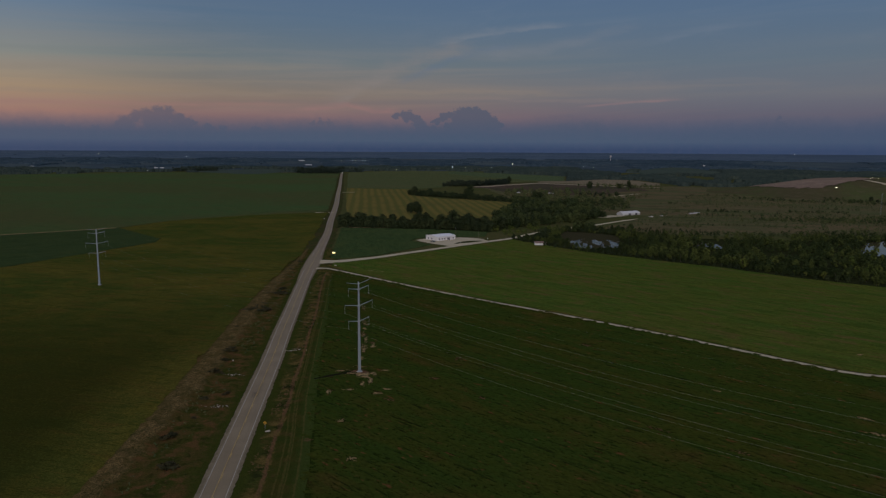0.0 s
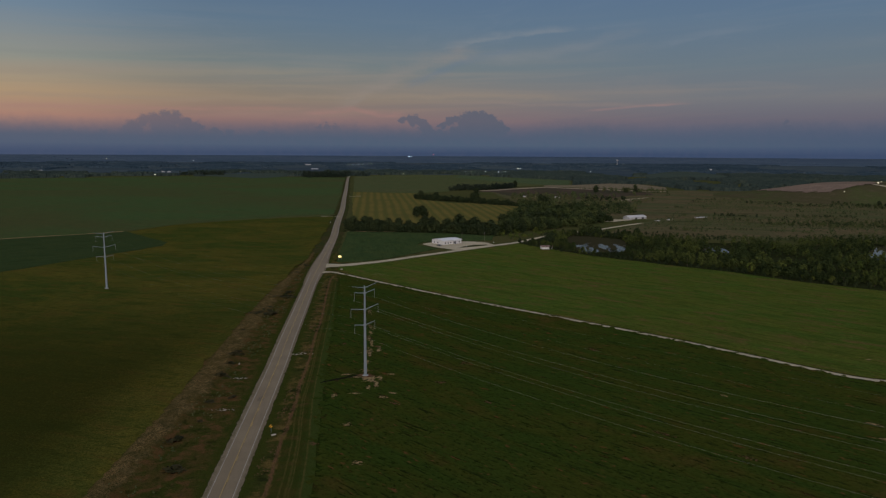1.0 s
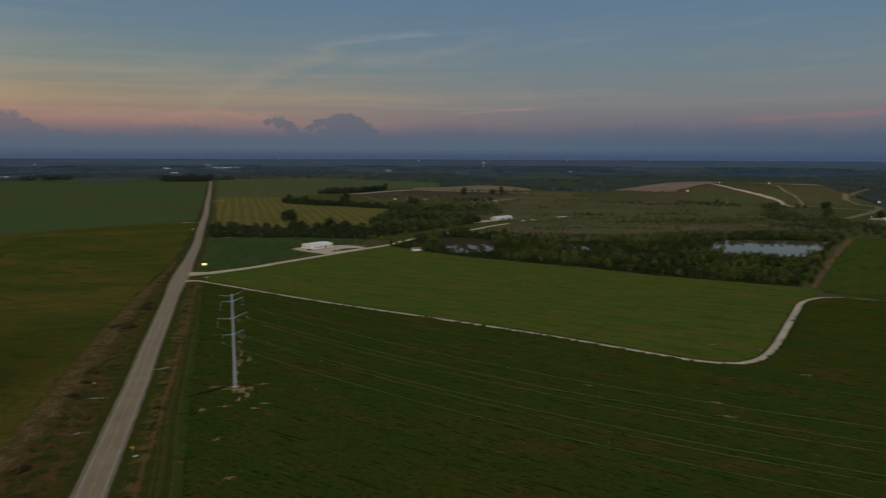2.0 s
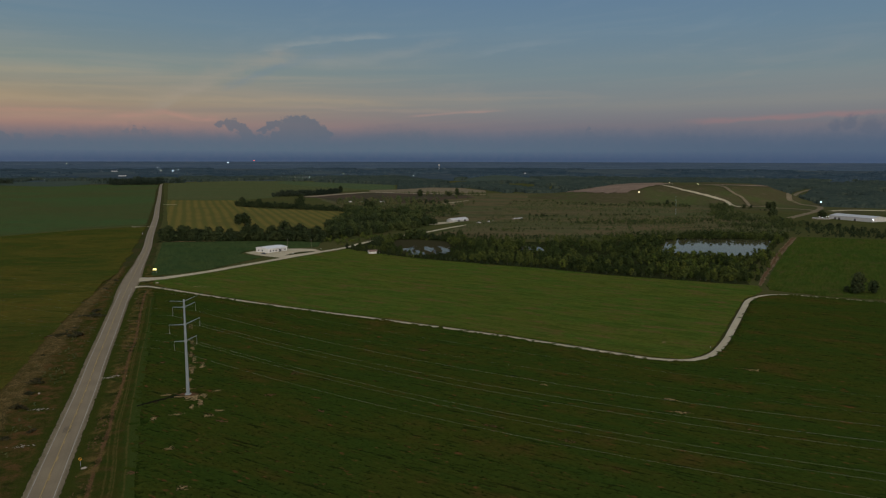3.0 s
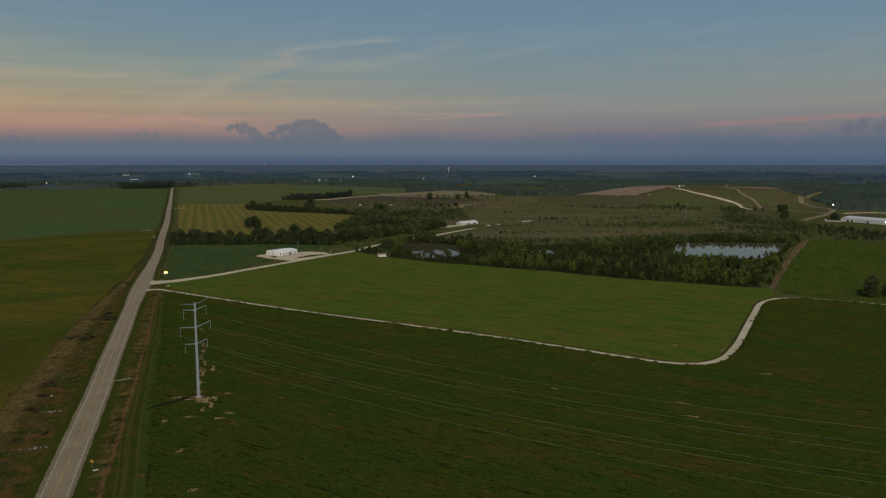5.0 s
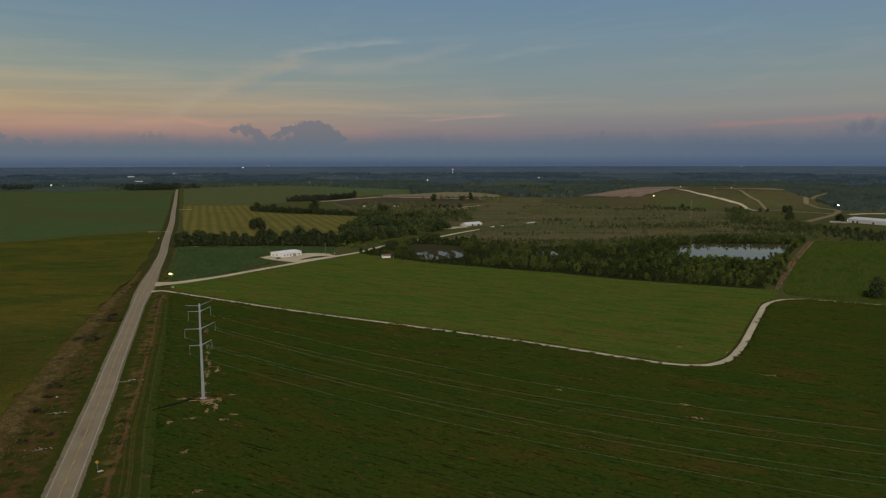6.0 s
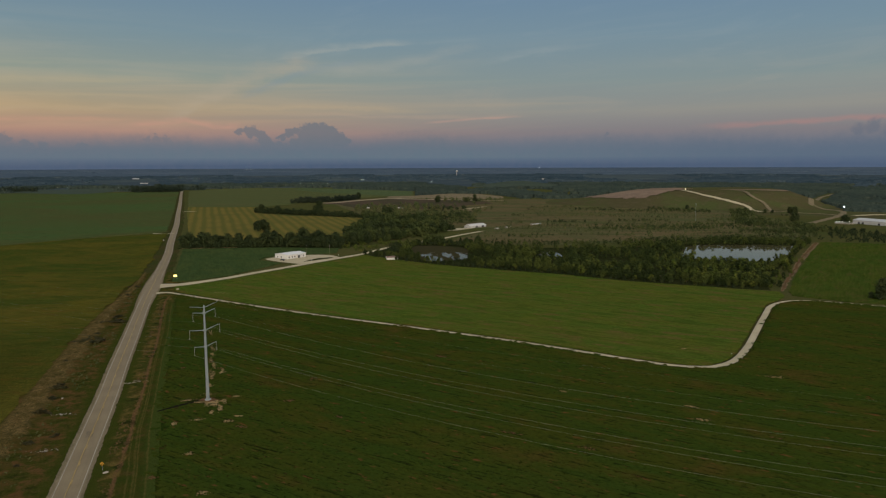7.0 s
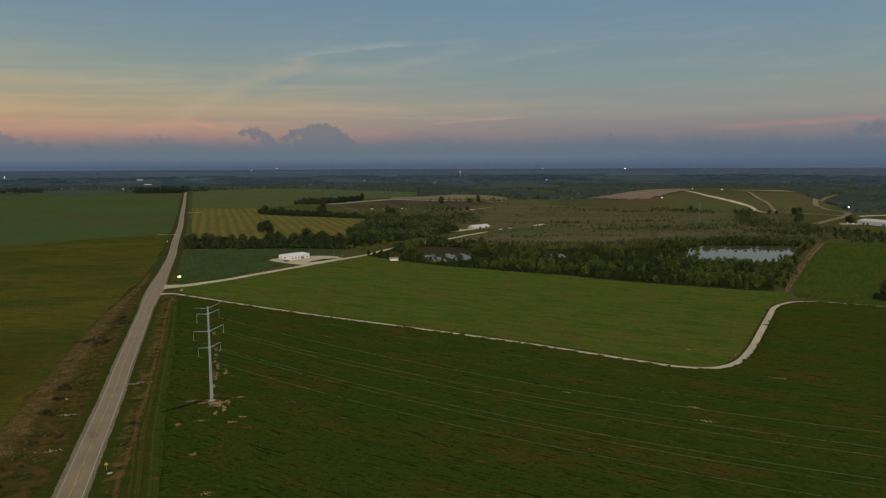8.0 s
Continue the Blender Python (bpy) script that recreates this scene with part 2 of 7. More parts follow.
def crop(name, base, alt, soil, ddx, ddy, patchy=0.5, gap=0.6, rust=0.4, broad=1.0, across=0.07, dark_end=None):
    """A broad crop: drifts of two greens, thin rusty drifts, rows with gaps painted near-black and bare dashes."""
    def build(n):
        drift, u, v = rows_vec(n, ddx, ddy, 0.018 * broad, across * broad)
        rowv = rows_vec(n, ddx, ddy, 0.035, 0.75)[0]
        dashv = rows_vec(n, ddx, ddy, 0.45, 2.1)[0]
        big, mid = n.noise(drift, 1.0, 4.0, 0.6, 0.4), n.noise(n.pos, 0.06, 5.0, 0.6)
        rowm, dash = n.noise(rowv, 1.0, 4.0, 0.6), n.noise(dashv, 1.0, 3.0, 0.6)
        fine = n.noise(n.pos, 1.6, 4.0, 0.7)
        c = n.mix(n.step(big, 0.36, 0.64), base, alt)
        c = n.mix(n.step(mid, 0.45, 0.75, 0.0, 0.5), c, tuple(x * y for x, y in zip(alt, (1.3, 1.1, 0.8))))
        c = n.mix(n.m("MULTIPLY", n.step(rowm, 0.52, 0.68), n.m("MULTIPLY", n.step(big, 0.42, 0.62), rust)), c, soil)
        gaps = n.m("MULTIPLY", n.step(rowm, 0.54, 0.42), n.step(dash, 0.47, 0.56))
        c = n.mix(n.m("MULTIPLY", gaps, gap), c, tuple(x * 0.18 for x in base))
        bare = n.m("MULTIPLY", n.step(n.noise(rowv, 0.6, 3.0, 0.6, 0.5), 0.66, 0.70), n.step(dash, 0.42, 0.55))
        c = n.mix(n.m("MULTIPLY", bare, patchy), c, soil)
        spot = n.noise(rows_vec(n, ddx, ddy, 0.12, 0.42)[0], 1.0, 4.0, 0.62)
        c = n.mix(n.m("MULTIPLY", n.step(spot, 0.60, 0.70), rust), c, soil)
        blot = n.noise(rows_vec(n, ddx, ddy, 0.045, 0.15)[0], 1.0, 5.0, 0.62, 0.3)
        c = n.mix(n.m("MULTIPLY", n.step(blot, 0.52, 0.67), rust), c, soil)
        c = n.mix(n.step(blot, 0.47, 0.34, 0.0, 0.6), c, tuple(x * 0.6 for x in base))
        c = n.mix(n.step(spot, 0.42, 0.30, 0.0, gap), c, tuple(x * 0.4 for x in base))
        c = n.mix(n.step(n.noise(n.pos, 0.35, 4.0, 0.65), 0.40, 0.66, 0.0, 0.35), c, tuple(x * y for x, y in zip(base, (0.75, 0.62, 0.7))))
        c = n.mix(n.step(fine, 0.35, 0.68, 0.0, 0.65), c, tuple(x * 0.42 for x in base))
        # mix in a darker colour towards the south-west end of the field
        if dark_end:
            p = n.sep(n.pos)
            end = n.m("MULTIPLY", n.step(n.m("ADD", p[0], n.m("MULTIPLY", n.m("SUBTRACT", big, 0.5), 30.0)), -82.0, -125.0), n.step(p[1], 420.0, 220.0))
            c = n.mix(n.m("MULTIPLY", end, n.step(fine, 0.2, 0.6, 0.55, 0.9)), c, dark_end)
        n.plug(n.b.inputs["Base Color"], c)
        bump(n, n.m("ADD", n.m("MULTIPLY", fine, 0.6), n.m("MULTIPLY", dash, 0.6)), 1.0, 0.5)
        n.b.inputs["Roughness"].default_value, n.b.inputs["Specular IOR Level"].default_value = 1.0, 0.0
    return material(name, build)


def earth(name, cols, s1=0.02, s2=0.25, rough=0.9, b=0.4):
    """A natural surface of three colours at two scales."""
    def build(n):
        a = n.noise(n.pos, s1, 5.0, 0.62, 0.4)
        f = n.noise(n.pos, s2, 6.0, 0.65)
        g = n.noise(n.pos, s2 * 7, 4.0, 0.6)
        c = n.mix(n.step(a, 0.38, 0.62), cols[0], cols[1])
        c = n.mix(n.step(f, 0.5, 0.68, 0.0, 0.8), c, cols[2])
        c = n.mix(n.step(g, 0.3, 0.7, 0.0, 0.35), c, tuple(x * 0.5 for x in cols[0]))
        n.plug(n.b.inputs["Base Color"], c)
        n.b.inputs["Roughness"].default_value, n.b.inputs["Specular IOR Level"].default_value = rough, 0.0
        bump(n, n.m("ADD", f, g), b, 0.3)
    return material(name, build)


def foliage(name, a, b_, c_, scale=0.10):
    def build(n):
        rnd = n.n("ShaderNodeNewGeometry").outputs["Random Per Island"]
        ob = n.n("ShaderNodeObjectInfo").outputs["Random"]
        tree = n.noise(n.pos, scale, 2.0, 0.5)
        k = n.m("ADD", n.m("MULTIPLY", rnd, 0.12), n.m("ADD", n.m("MULTIPLY", ob, 0.2), n.m("MULTIPLY", n.step(tree, 0.34, 0.66), 0.68)))
        c = n.ramp(k, [(0.1, a), (0.5, b_), (0.9, c_)])
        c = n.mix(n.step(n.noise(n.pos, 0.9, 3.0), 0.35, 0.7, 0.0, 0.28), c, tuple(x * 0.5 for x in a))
        n.plug(n.b.inputs["Base Color"], c)
        n.b.inputs["Roughness"].default_value, n.b.inputs["Specular IOR Level"].default_value = 0.9, 0.05
    return material(name, build)


def plain(name, col, rough=0.6, metal=0.0, scale=2.0, wear=0.25, bmp=0.1):
    def build(n):
        a, f = n.noise(n.pos, scale, 4.0), n.noise(n.pos, scale * 9, 3.0)
        c = n.mix(n.step(a, 0.35, 0.7, 0.0, wear), col, tuple(x * 0.6 for x in col))
        c = n.mix(n.step(f, 0.5, 0.8, 0.0, wear * 0.6), c, tuple(x * 0.75 for x in col))
        n.plug(n.b.inputs["Base Color"], c)
        n.b.inputs["Roughness"].default_value, n.b.inputs["Metallic"].default_value = rough, metal
        bump(n, f, bmp, 0.05)
    return material(name, build)


def glowing(name, col, strength):
    def build(n):
        n.b.inputs["Base Color"].default_value = (*col, 1)
        n.b.inputs["Emission Color"].default_value = (*col, 1)
        n.b.inputs["Emission Strength"].default_value = strength
    return material(name, build)


ROWS = (0.72, -0.69)
M_GROUND = earth("rough_grassland", [(0.052, 0.064, 0.020), (0.066, 0.066, 0.023), (0.084, 0.070, 0.032)], 0.012, 0.08)
M_SOY = crop("green_soybeans", (0.021, 0.037, 0.006), (0.027, 0.037, 0.006), (0.074, 0.038, 0.018), *ROWS, 0.6, 0.3, 0.5)
M_SOYFAR = crop("young_green_crop", (0.064, 0.105, 0.016), (0.085, 0.106, 0.017), (0.126, 0.082, 0.030), *ROWS, 0.7, 0.6, 0.9, 0.6)
M_SOYEAST = crop("grass_green_crop", (0.045, 0.076, 0.013), (0.059, 0.080, 0.014), (0.096, 0.066, 0.027), 0.68, 0.73, 0.7, 0.5, 0.5, 0.6)
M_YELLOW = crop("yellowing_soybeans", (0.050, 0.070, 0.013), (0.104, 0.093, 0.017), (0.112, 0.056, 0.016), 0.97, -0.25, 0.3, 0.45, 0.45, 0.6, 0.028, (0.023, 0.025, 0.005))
M_DARKCROP = crop("dark_green_corn", (0.044, 0.074, 0.025), (0.056, 0.084, 0.028), (0.06, 0.055, 0.026), 0.13, -0.99, 0.1, 0.4, 0.1)
M_DEEPCROP = crop("deep_green_crop", (0.038, 0.062, 0.022), (0.046, 0.068, 0.024), (0.055, 0.050, 0.022), 0.75, 0.66, 0.1, 0.4, 0.1)
M_FARCROP = crop("far_green_crop", (0.056, 0.102, 0.034), (0.078, 0.084, 0.031), (0.092, 0.066, 0.034), 0.99, -0.1, 0.2, 0.3, 0.6, 0.16, 0.03)
M_DULLCROP = crop("dull_green_crop", (0.080, 0.106, 0.042), (0.098, 0.106, 0.044), (0.085, 0.070, 0.034), 0.99, -0.1, 0.1, 0.3, 0.4, 0.25)
M_PALECROP = crop("pale_green_crop", (0.070, 0.108, 0.050), (0.086, 0.112, 0.050), (0.120, 0.115, 0.06), 0.99, -0.1, 0.1, 0.3, 0.2, 0.25)


def hay(n):
    long_, u, v = rows_vec(n, -0.11, 0.994, 0.01, 0.05)
    wob = n.m("MULTIPLY", n.noise(n.pos, 0.006, 2.0), 5.0)
    s = n.m("SINE", n.m("MULTIPLY", n.m("ADD", v, wob), 2 * math.pi / 13.0))
    k = n.m("ADD", n.m("MULTIPLY", s, 0.6), n.m("SUBTRACT", n.noise(long_, 1.0, 3.0), 0.5))
    c = n.mix(n.step(k, -0.7, 0.7), (0.084, 0.086, 0.023), (0.134, 0.110, 0.029))
    c = n.mix(n.step(n.noise(n.pos, 0.02, 4.0), 0.45, 0.7, 0.0, 0.6), c, (0.080, 0.080, 0.025))
    c = n.mix(n.step(n.noise(n.pos, 0.5, 5.0), 0.4, 0.75, 0.0, 0.5), c, (0.070, 0.064, 0.022))
    n.plug(n.b.inputs["Base Color"], c)
    n.b.inputs["Specular IOR Level"].default_value = 0.0


M_HAY = material("mown_hay_stubble", hay)


def scrub_ground(n):
    """Dry brown weeds with olive drifts and dark hollows, drawn out along old plough lines."""
    drift = rows_vec(n, 0.94, -0.34, 0.0035, 0.016)[0]
    line = rows_vec(n, 0.94, -0.34, 0.012, 0.075)[0]
    a, b_, f, g = n.noise(drift, 1.0, 5.0, 0.62, 0.6), n.noise(line, 1.0, 5.0, 0.65, 0.5), n.noise(n.pos, 0.09, 5.0, 0.65), n.noise(n.pos, 0.6, 4.0, 0.65)
    c = n.mix(n.step(a, 0.40, 0.60), (0.070, 0.080, 0.034), (0.102, 0.082, 0.042))
    c = n.mix(n.step(b_, 0.52, 0.66, 0.0, 0.75), c, (0.122, 0.090, 0.050))
    c = n.mix(n.step(b_, 0.44, 0.34, 0.0, 0.8), c, (0.030, 0.042, 0.016))
    c = n.mix(n.step(f, 0.50, 0.66, 0.0, 0.6), c, (0.056, 0.062, 0.026))
    c = n.mix(n.step(g, 0.42, 0.70, 0.0, 0.5), c, (0.034, 0.036, 0.016))
    n.plug(n.b.inputs["Base Color"], c)
    n.b.inputs["Roughness"].default_value, n.b.inputs["Specular IOR Level"].default_value = 1.0, 0.0
    bump(n, n.m("ADD", f, g), 0.6, 0.5)


M_SCRUB = material("brown_scrubland", scrub_ground)
M_MAROON = earth("ploughed_maroon_field", [(0.070, 0.054, 0.038), (0.048, 0.050, 0.030), (0.086, 0.062, 0.045)], 0.008, 0.05)
M_VERGE = earth("roadside_grass", [(0.034, 0.044, 0.013), (0.050, 0.044, 0.017), (0.070, 0.046, 0.024)], 0.05, 0.5)
M_BERM = earth("dry_grass_bank", [(0.150, 0.108, 0.062), (0.095, 0.066, 0.040), (0.200, 0.152, 0.098)], 0.06, 0.4)
M_DITCH = earth("rusty_weeds", [(0.120, 0.066, 0.036), (0.085, 0.060, 0.028), (0.170, 0.115, 0.065)], 0.08, 0.6)
M_SOIL = earth("bare_brown_soil", [(0.115, 0.062, 0.034), (0.085, 0.050, 0.028), (0.17, 0.11, 0.06)], 0.15, 0.9)
M_STRAW = earth("pale_dry_straw", [(0.27, 0.20, 0.10), (0.20, 0.14, 0.07), (0.36, 0.28, 0.16)], 0.3, 1.2)
M_STREAK = earth("near_black_streak", [(0.012, 0.013, 0.008), (0.018, 0.018, 0.010), (0.010, 0.010, 0.008)], 0.3, 1.2)
M_GRAVEL = earth("pale_limestone_gravel", [(0.42, 0.375, 0.265), (0.345, 0.31, 0.215), (0.48, 0.43, 0.305)], 0.06, 0.8, 0.9, 0.2)
M_SHOULDER = earth("gravel_shoulder", [(0.178, 0.148, 0.096), (0.130, 0.112, 0.070), (0.225, 0.188, 0.126)], 0.15, 1.0)
M_QUARRY = earth("bare_tan_earth", [(0.195, 0.145, 0.108), (0.160, 0.122, 0.092), (0.235, 0.180, 0.138)], 0.012, 0.05)
M_QUARRYPALE = earth("pale_cream_earth", [(0.30, 0.25, 0.18), (0.24, 0.20, 0.145), (0.36, 0.30, 0.22)], 0.02, 0.1)
M_MOUND = earth("grassed_mound", [(0.060, 0.074, 0.026), (0.066, 0.060, 0.030), (0.092, 0.072, 0.044)], 0.010, 0.05)


def asphalt(n):
    a, f = n.noise(n.pos, 0.08, 4.0), n.noise(n.pos, 3.0, 5.0, 0.7)
    lane, u, v = rows_vec(n, -0.13, 0.99, 0.02, 0.9)
    c = n.mix(n.step(a, 0.35, 0.65), (0.168, 0.134, 0.081), (0.196, 0.158, 0.097))
    c = n.mix(n.step(n.noise(lane, 1.0, 4.0), 0.45, 0.7, 0.0, 0.5), c, (0.146, 0.118, 0.073))
    c = n.mix(n.step(f, 0.4, 0.7, 0.0, 0.4), c, (0.118, 0.096, 0.063))
    n.plug(n.b.inputs["Base Color"], c)
    n.b.inputs["Roughness"].default_value = 0.85
    bump(n, f, 0.3, 0.02)


M_ROAD = material("worn_asphalt", asphalt)
M_WHITE = plain("white_road_paint", (0.32, 0.30, 0.25), 0.7, 0, 0.6, 0.75)
M_YPAINT = plain("yellow_road_paint", (0.38, 0.275, 0.09), 0.7, 0, 0.6, 0.5)
M_TAR = plain("dark_tar", (0.105, 0.090, 0.068), 0.8)
M_STEEL = plain("galvanised_steel", (0.225, 0.265, 0.295), 0.5, 0.3, 0.6, 0.2)
M_GLASSINS = plain("grey_insulator", (0.30, 0.31, 0.32), 0.35)
M_WIRE = plain("aluminium_wire", (0.20, 0.20, 0.17), 0.5, 0.2)
M_CONC = plain("concrete", (0.36, 0.34, 0.31), 0.85, 0, 0.8, 0.4)
M_WALL = plain("white_metal_cladding", (0.58, 0.59, 0.58), 0.5, 0, 0.3, 0.15)
M_ROOF = plain("white_metal_roof", (0.62, 0.63, 0.64), 0.45, 0, 0.2, 0.2)
M_SHED = plain("weathered_pale_cladding", (0.42, 0.43, 0.42), 0.6, 0, 0.4, 0.3)
M_GREYROOF = plain("grey_metal_roof", (0.42, 0.43, 0.44), 0.5, 0, 0.2, 0.3)
M_REDROOF = plain("rusty_red_roof", (0.17, 0.115, 0.095), 0.75, 0, 0.5, 0.5)
M_DARK = plain("dark_opening", (0.03, 0.03, 0.035), 0.4)
M_WINDOW = plain("dark_window_glass", (0.04, 0.05, 0.06), 0.1)
M_BARK = plain("grey_bark", (0.09, 0.075, 0.055), 0.9, 0, 2.0, 0.4, 0.4)
M_POST = plain("weathered_timber", (0.16, 0.13, 0.10), 0.85)
M_SIGNY = plain("yellow_sign_face", (0.52, 0.29, 0.02), 0.4, 0, 1.0, 0.1)
M_BLACK = plain("black_paint", (0.015, 0.015, 0.015), 0.5)
M_CAR = plain("silver_car_paint", (0.45, 0.46, 0.48), 0.3, 0.4)
M_CARD = plain("dark_car_paint", (0.06, 0.065, 0.08), 0.3, 0.2)
M_TYRE = plain("tyre_rubber", (0.02, 0.02, 0.02), 0.8)
M_LIME = plain("pale_stone", (0.30, 0.27, 0.22), 0.9, 0, 1.5, 0.4)
# extra blue in this leaf colour stands for a thin veil of haze
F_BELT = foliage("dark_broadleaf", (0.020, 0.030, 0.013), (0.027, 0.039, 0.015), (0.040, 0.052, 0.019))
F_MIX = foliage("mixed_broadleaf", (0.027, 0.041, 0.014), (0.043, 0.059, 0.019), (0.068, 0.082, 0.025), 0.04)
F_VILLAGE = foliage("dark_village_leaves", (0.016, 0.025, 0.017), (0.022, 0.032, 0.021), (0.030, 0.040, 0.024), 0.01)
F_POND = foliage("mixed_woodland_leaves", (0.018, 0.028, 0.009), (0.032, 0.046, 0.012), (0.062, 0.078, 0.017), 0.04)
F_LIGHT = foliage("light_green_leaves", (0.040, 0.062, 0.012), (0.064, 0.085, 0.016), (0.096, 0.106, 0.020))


def canopy_leaves(name, dark, mid, light):
    """A closed canopy seen from far off: stands of different trees, and single crowns."""
    def build(n):
        stand, tree, crown = n.noise(n.pos, 0.0035, 4.0, 0.6), n.noise(n.pos, 0.03, 3.0, 0.6), n.noise(n.pos, 0.14, 3.0, 0.6)
        c = n.mix(n.step(stand, 0.38, 0.62), dark, mid)
        c = n.mix(n.step(tree, 0.48, 0.70, 0.0, 0.7), c, light)
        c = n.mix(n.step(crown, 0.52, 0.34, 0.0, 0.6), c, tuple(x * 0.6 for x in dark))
        n.plug(n.b.inputs["Base Color"], c)
        n.b.inputs["Roughness"].default_value, n.b.inputs["Specular IOR Level"].default_value = 1.0, 0.0
    return material(name, build)


# greyer and bluer base colours put distant haze into the far canopies
F_FAR = canopy_leaves("haze_tinted_woodland_canopy", (0.030, 0.043, 0.038), (0.038, 0.053, 0.043), (0.054, 0.068, 0.050))
F_RIM = canopy_leaves("haze_blue_rim_canopy", (0.052, 0.078, 0.112), (0.062, 0.089, 0.123), (0.076, 0.102, 0.130))
F_HORIZON = canopy_leaves("haze_blue_far_canopy", (0.026, 0.044, 0.060), (0.038, 0.059, 0.076), (0.060, 0.080, 0.092))
F_SCRUB = foliage("scrub_leaves", (0.044, 0.064, 0.023), (0.066, 0.080, 0.029), (0.096, 0.092, 0.038), 0.03)
F_VERGE = foliage("dark_bank_shrub_leaves", (0.022, 0.023, 0.009), (0.032, 0.032, 0.012), (0.048, 0.042, 0.018), 0.2)
F_RUST = foliage("rusty_weed_heads", (0.085, 0.048, 0.024), (0.072, 0.056, 0.021), (0.125, 0.074, 0.036), 0.2)


def water(n):
    n.b.inputs["Base Color"].default_value = (0.055, 0.050, 0.028, 1)
    n.b.inputs["Roughness"].default_value, n.b.inputs["IOR"].default_value, n.b.inputs["Specular IOR Level"].default_value = 0.04, 1.33, 0.36
    bump(n, n.noise(n.pos, 0.6, 3.0), 0.004, 0.02)


M_WATER = material("still_pond_water", water)


def muddy(n):
    """Brown pool water: dark base stands for mirrored trees, glossy strips by the south bank for mirrored sky."""
    p = n.sep(n.pos)
    sky_strips = n.m("ADD", n.step(p[1], 662.0, 622.0, -0.08, 0.10), n.noise(rows_vec(n, 0.187, 0.982, 0.025, 0.13)[0], 1.0, 4.0, 0.6, 0.2))
    mirroring = n.step(sky_strips, 0.57, 0.62)
    n.b.inputs["Base Color"].default_value = (0.036, 0.034, 0.017, 1)
    n.b.inputs["IOR"].default_value = 1.33
    n.plug(n.b.inputs["Roughness"], n.m("MULTIPLY_ADD", mirroring, -0.38, 0.50))
    n.plug(n.b.inputs["Specular IOR Level"], n.m("MULTIPLY", mirroring, 0.28))
    bump(n, n.noise(n.pos, 0.6, 3.0), 0.01, 0.02)


M_MUDDY = material("muddy_pool_with_reflections", muddy)


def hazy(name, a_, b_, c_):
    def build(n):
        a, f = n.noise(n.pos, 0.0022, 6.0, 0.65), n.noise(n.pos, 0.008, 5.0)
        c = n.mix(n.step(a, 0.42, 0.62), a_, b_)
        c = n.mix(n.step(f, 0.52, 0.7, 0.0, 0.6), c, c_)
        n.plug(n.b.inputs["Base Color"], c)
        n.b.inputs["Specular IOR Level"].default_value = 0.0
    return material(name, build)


# distant haze is mixed into the base colours of the far land
M_HAZE = hazy("haze_tinted_far_land", (0.040, 0.058, 0.072), (0.054, 0.073, 0.080), (0.080, 0.094, 0.090))
M_RIDGE = hazy("haze_blue_ridge_land", (0.054, 0.078, 0.112), (0.066, 0.091, 0.124), (0.080, 0.104, 0.130))

# ---------------------------------------------------------------- the lie of the land
HILL_R, HILL_A = 1600.0, radians(32.6)
HILL_C = Vector((HILL_R * math.sin(HILL_A), HILL_R * math.cos(HILL_A)))
HILL_U = HILL_C.normalized()
HILL_V = Vector((HILL_U.y, -HILL_U.x))


def hill(x, y):
    """Height of the landfill mound."""
    q = Vector((x, y)) - HILL_C
    u, v = q.dot(HILL_U), q.dot(HILL_V)
    top_h = 30.0 if v > -60 else 30.0 - 8.0 * min(1.0, (-60 - v) / 150)
    wv = 248.0 if v > 0 else 330.0
    s = max(abs(u) / 245.0, abs(v) / wv, math.hypot(u / 270.0, v / (wv + 23)))
    k = min(1.0, max(0.0, (1.0 - s) / (0.62 if v < 0 else 0.62 - 0.2 * min(1.0, v / 80))))
    return top_h * k * k * (3 - 2 * k)


def ground_z(x, y):
    r = math.hypot(x, y)
    z = 0.0 if r < 2600 else 60.0 * ((r - 2600) / 2300) ** 2
    return z + hill(x, y)


def by(a, r):
    return (r * math.sin(radians(a)), r * math.cos(radians(a)))


def mesh_from(name, verts, faces, mat, smooth=False):
    me = bpy.data.meshes.new(name)
    me.from_pydata([tuple(v) for v in verts], [], faces)
    me.materials.append(mat)
    if smooth:
        me.polygons.foreach_set("use_smooth", [True] * len(me.polygons))
    me.update()
    return me


def part(name, bm, mat, parent=None, label=""):
    """One mesh object, under a thing or a part."""
    me = bpy.data.meshes.new(name)
    bmesh.ops.recalc_face_normals(bm, faces=bm.faces)
    bm.to_mesh(me)
    bm.free()
    me.materials.append(mat)
    ob = new(name, me)
    if parent:
        ob.parent = parent
    return tagged(ob, label)


def thing(name, x, y, z, turn, label, category, group=""):
    ob = new(name)
    ob.matrix_world = pose(x, y, z, 0, 0, turn)
    ob.empty_display_size = 0.2
    return tagged(ob, label, category, group)


def box(bm, c, s, bevel=0.0, m=None):
    """A box of size s centred at c, its edges rounded."""
    r = bmesh.ops.create_cube(bm, size=1.0, matrix=(m or Matrix()) @ Matrix.LocRotScale(c, None, s))
    if bevel:
        bmesh.ops.bevel(bm, geom=list({e for v in r["verts"] for e in v.link_edges}), offset=bevel, segments=1, affect="EDGES")


def rod(bm, a, b, r0, r1, sides=8):
    """A tapered round bar from a to b."""
    a, b = Vector(a), Vector(b)
    m = Matrix.Translation((a + b) / 2) @ (b - a).to_track_quat("Z", "Y").to_matrix().to_4x4()
    bmesh.ops.create_cone(bm, cap_ends=True, segments=sides, radius1=r0, radius2=r1, depth=(b - a).length, matrix=m)


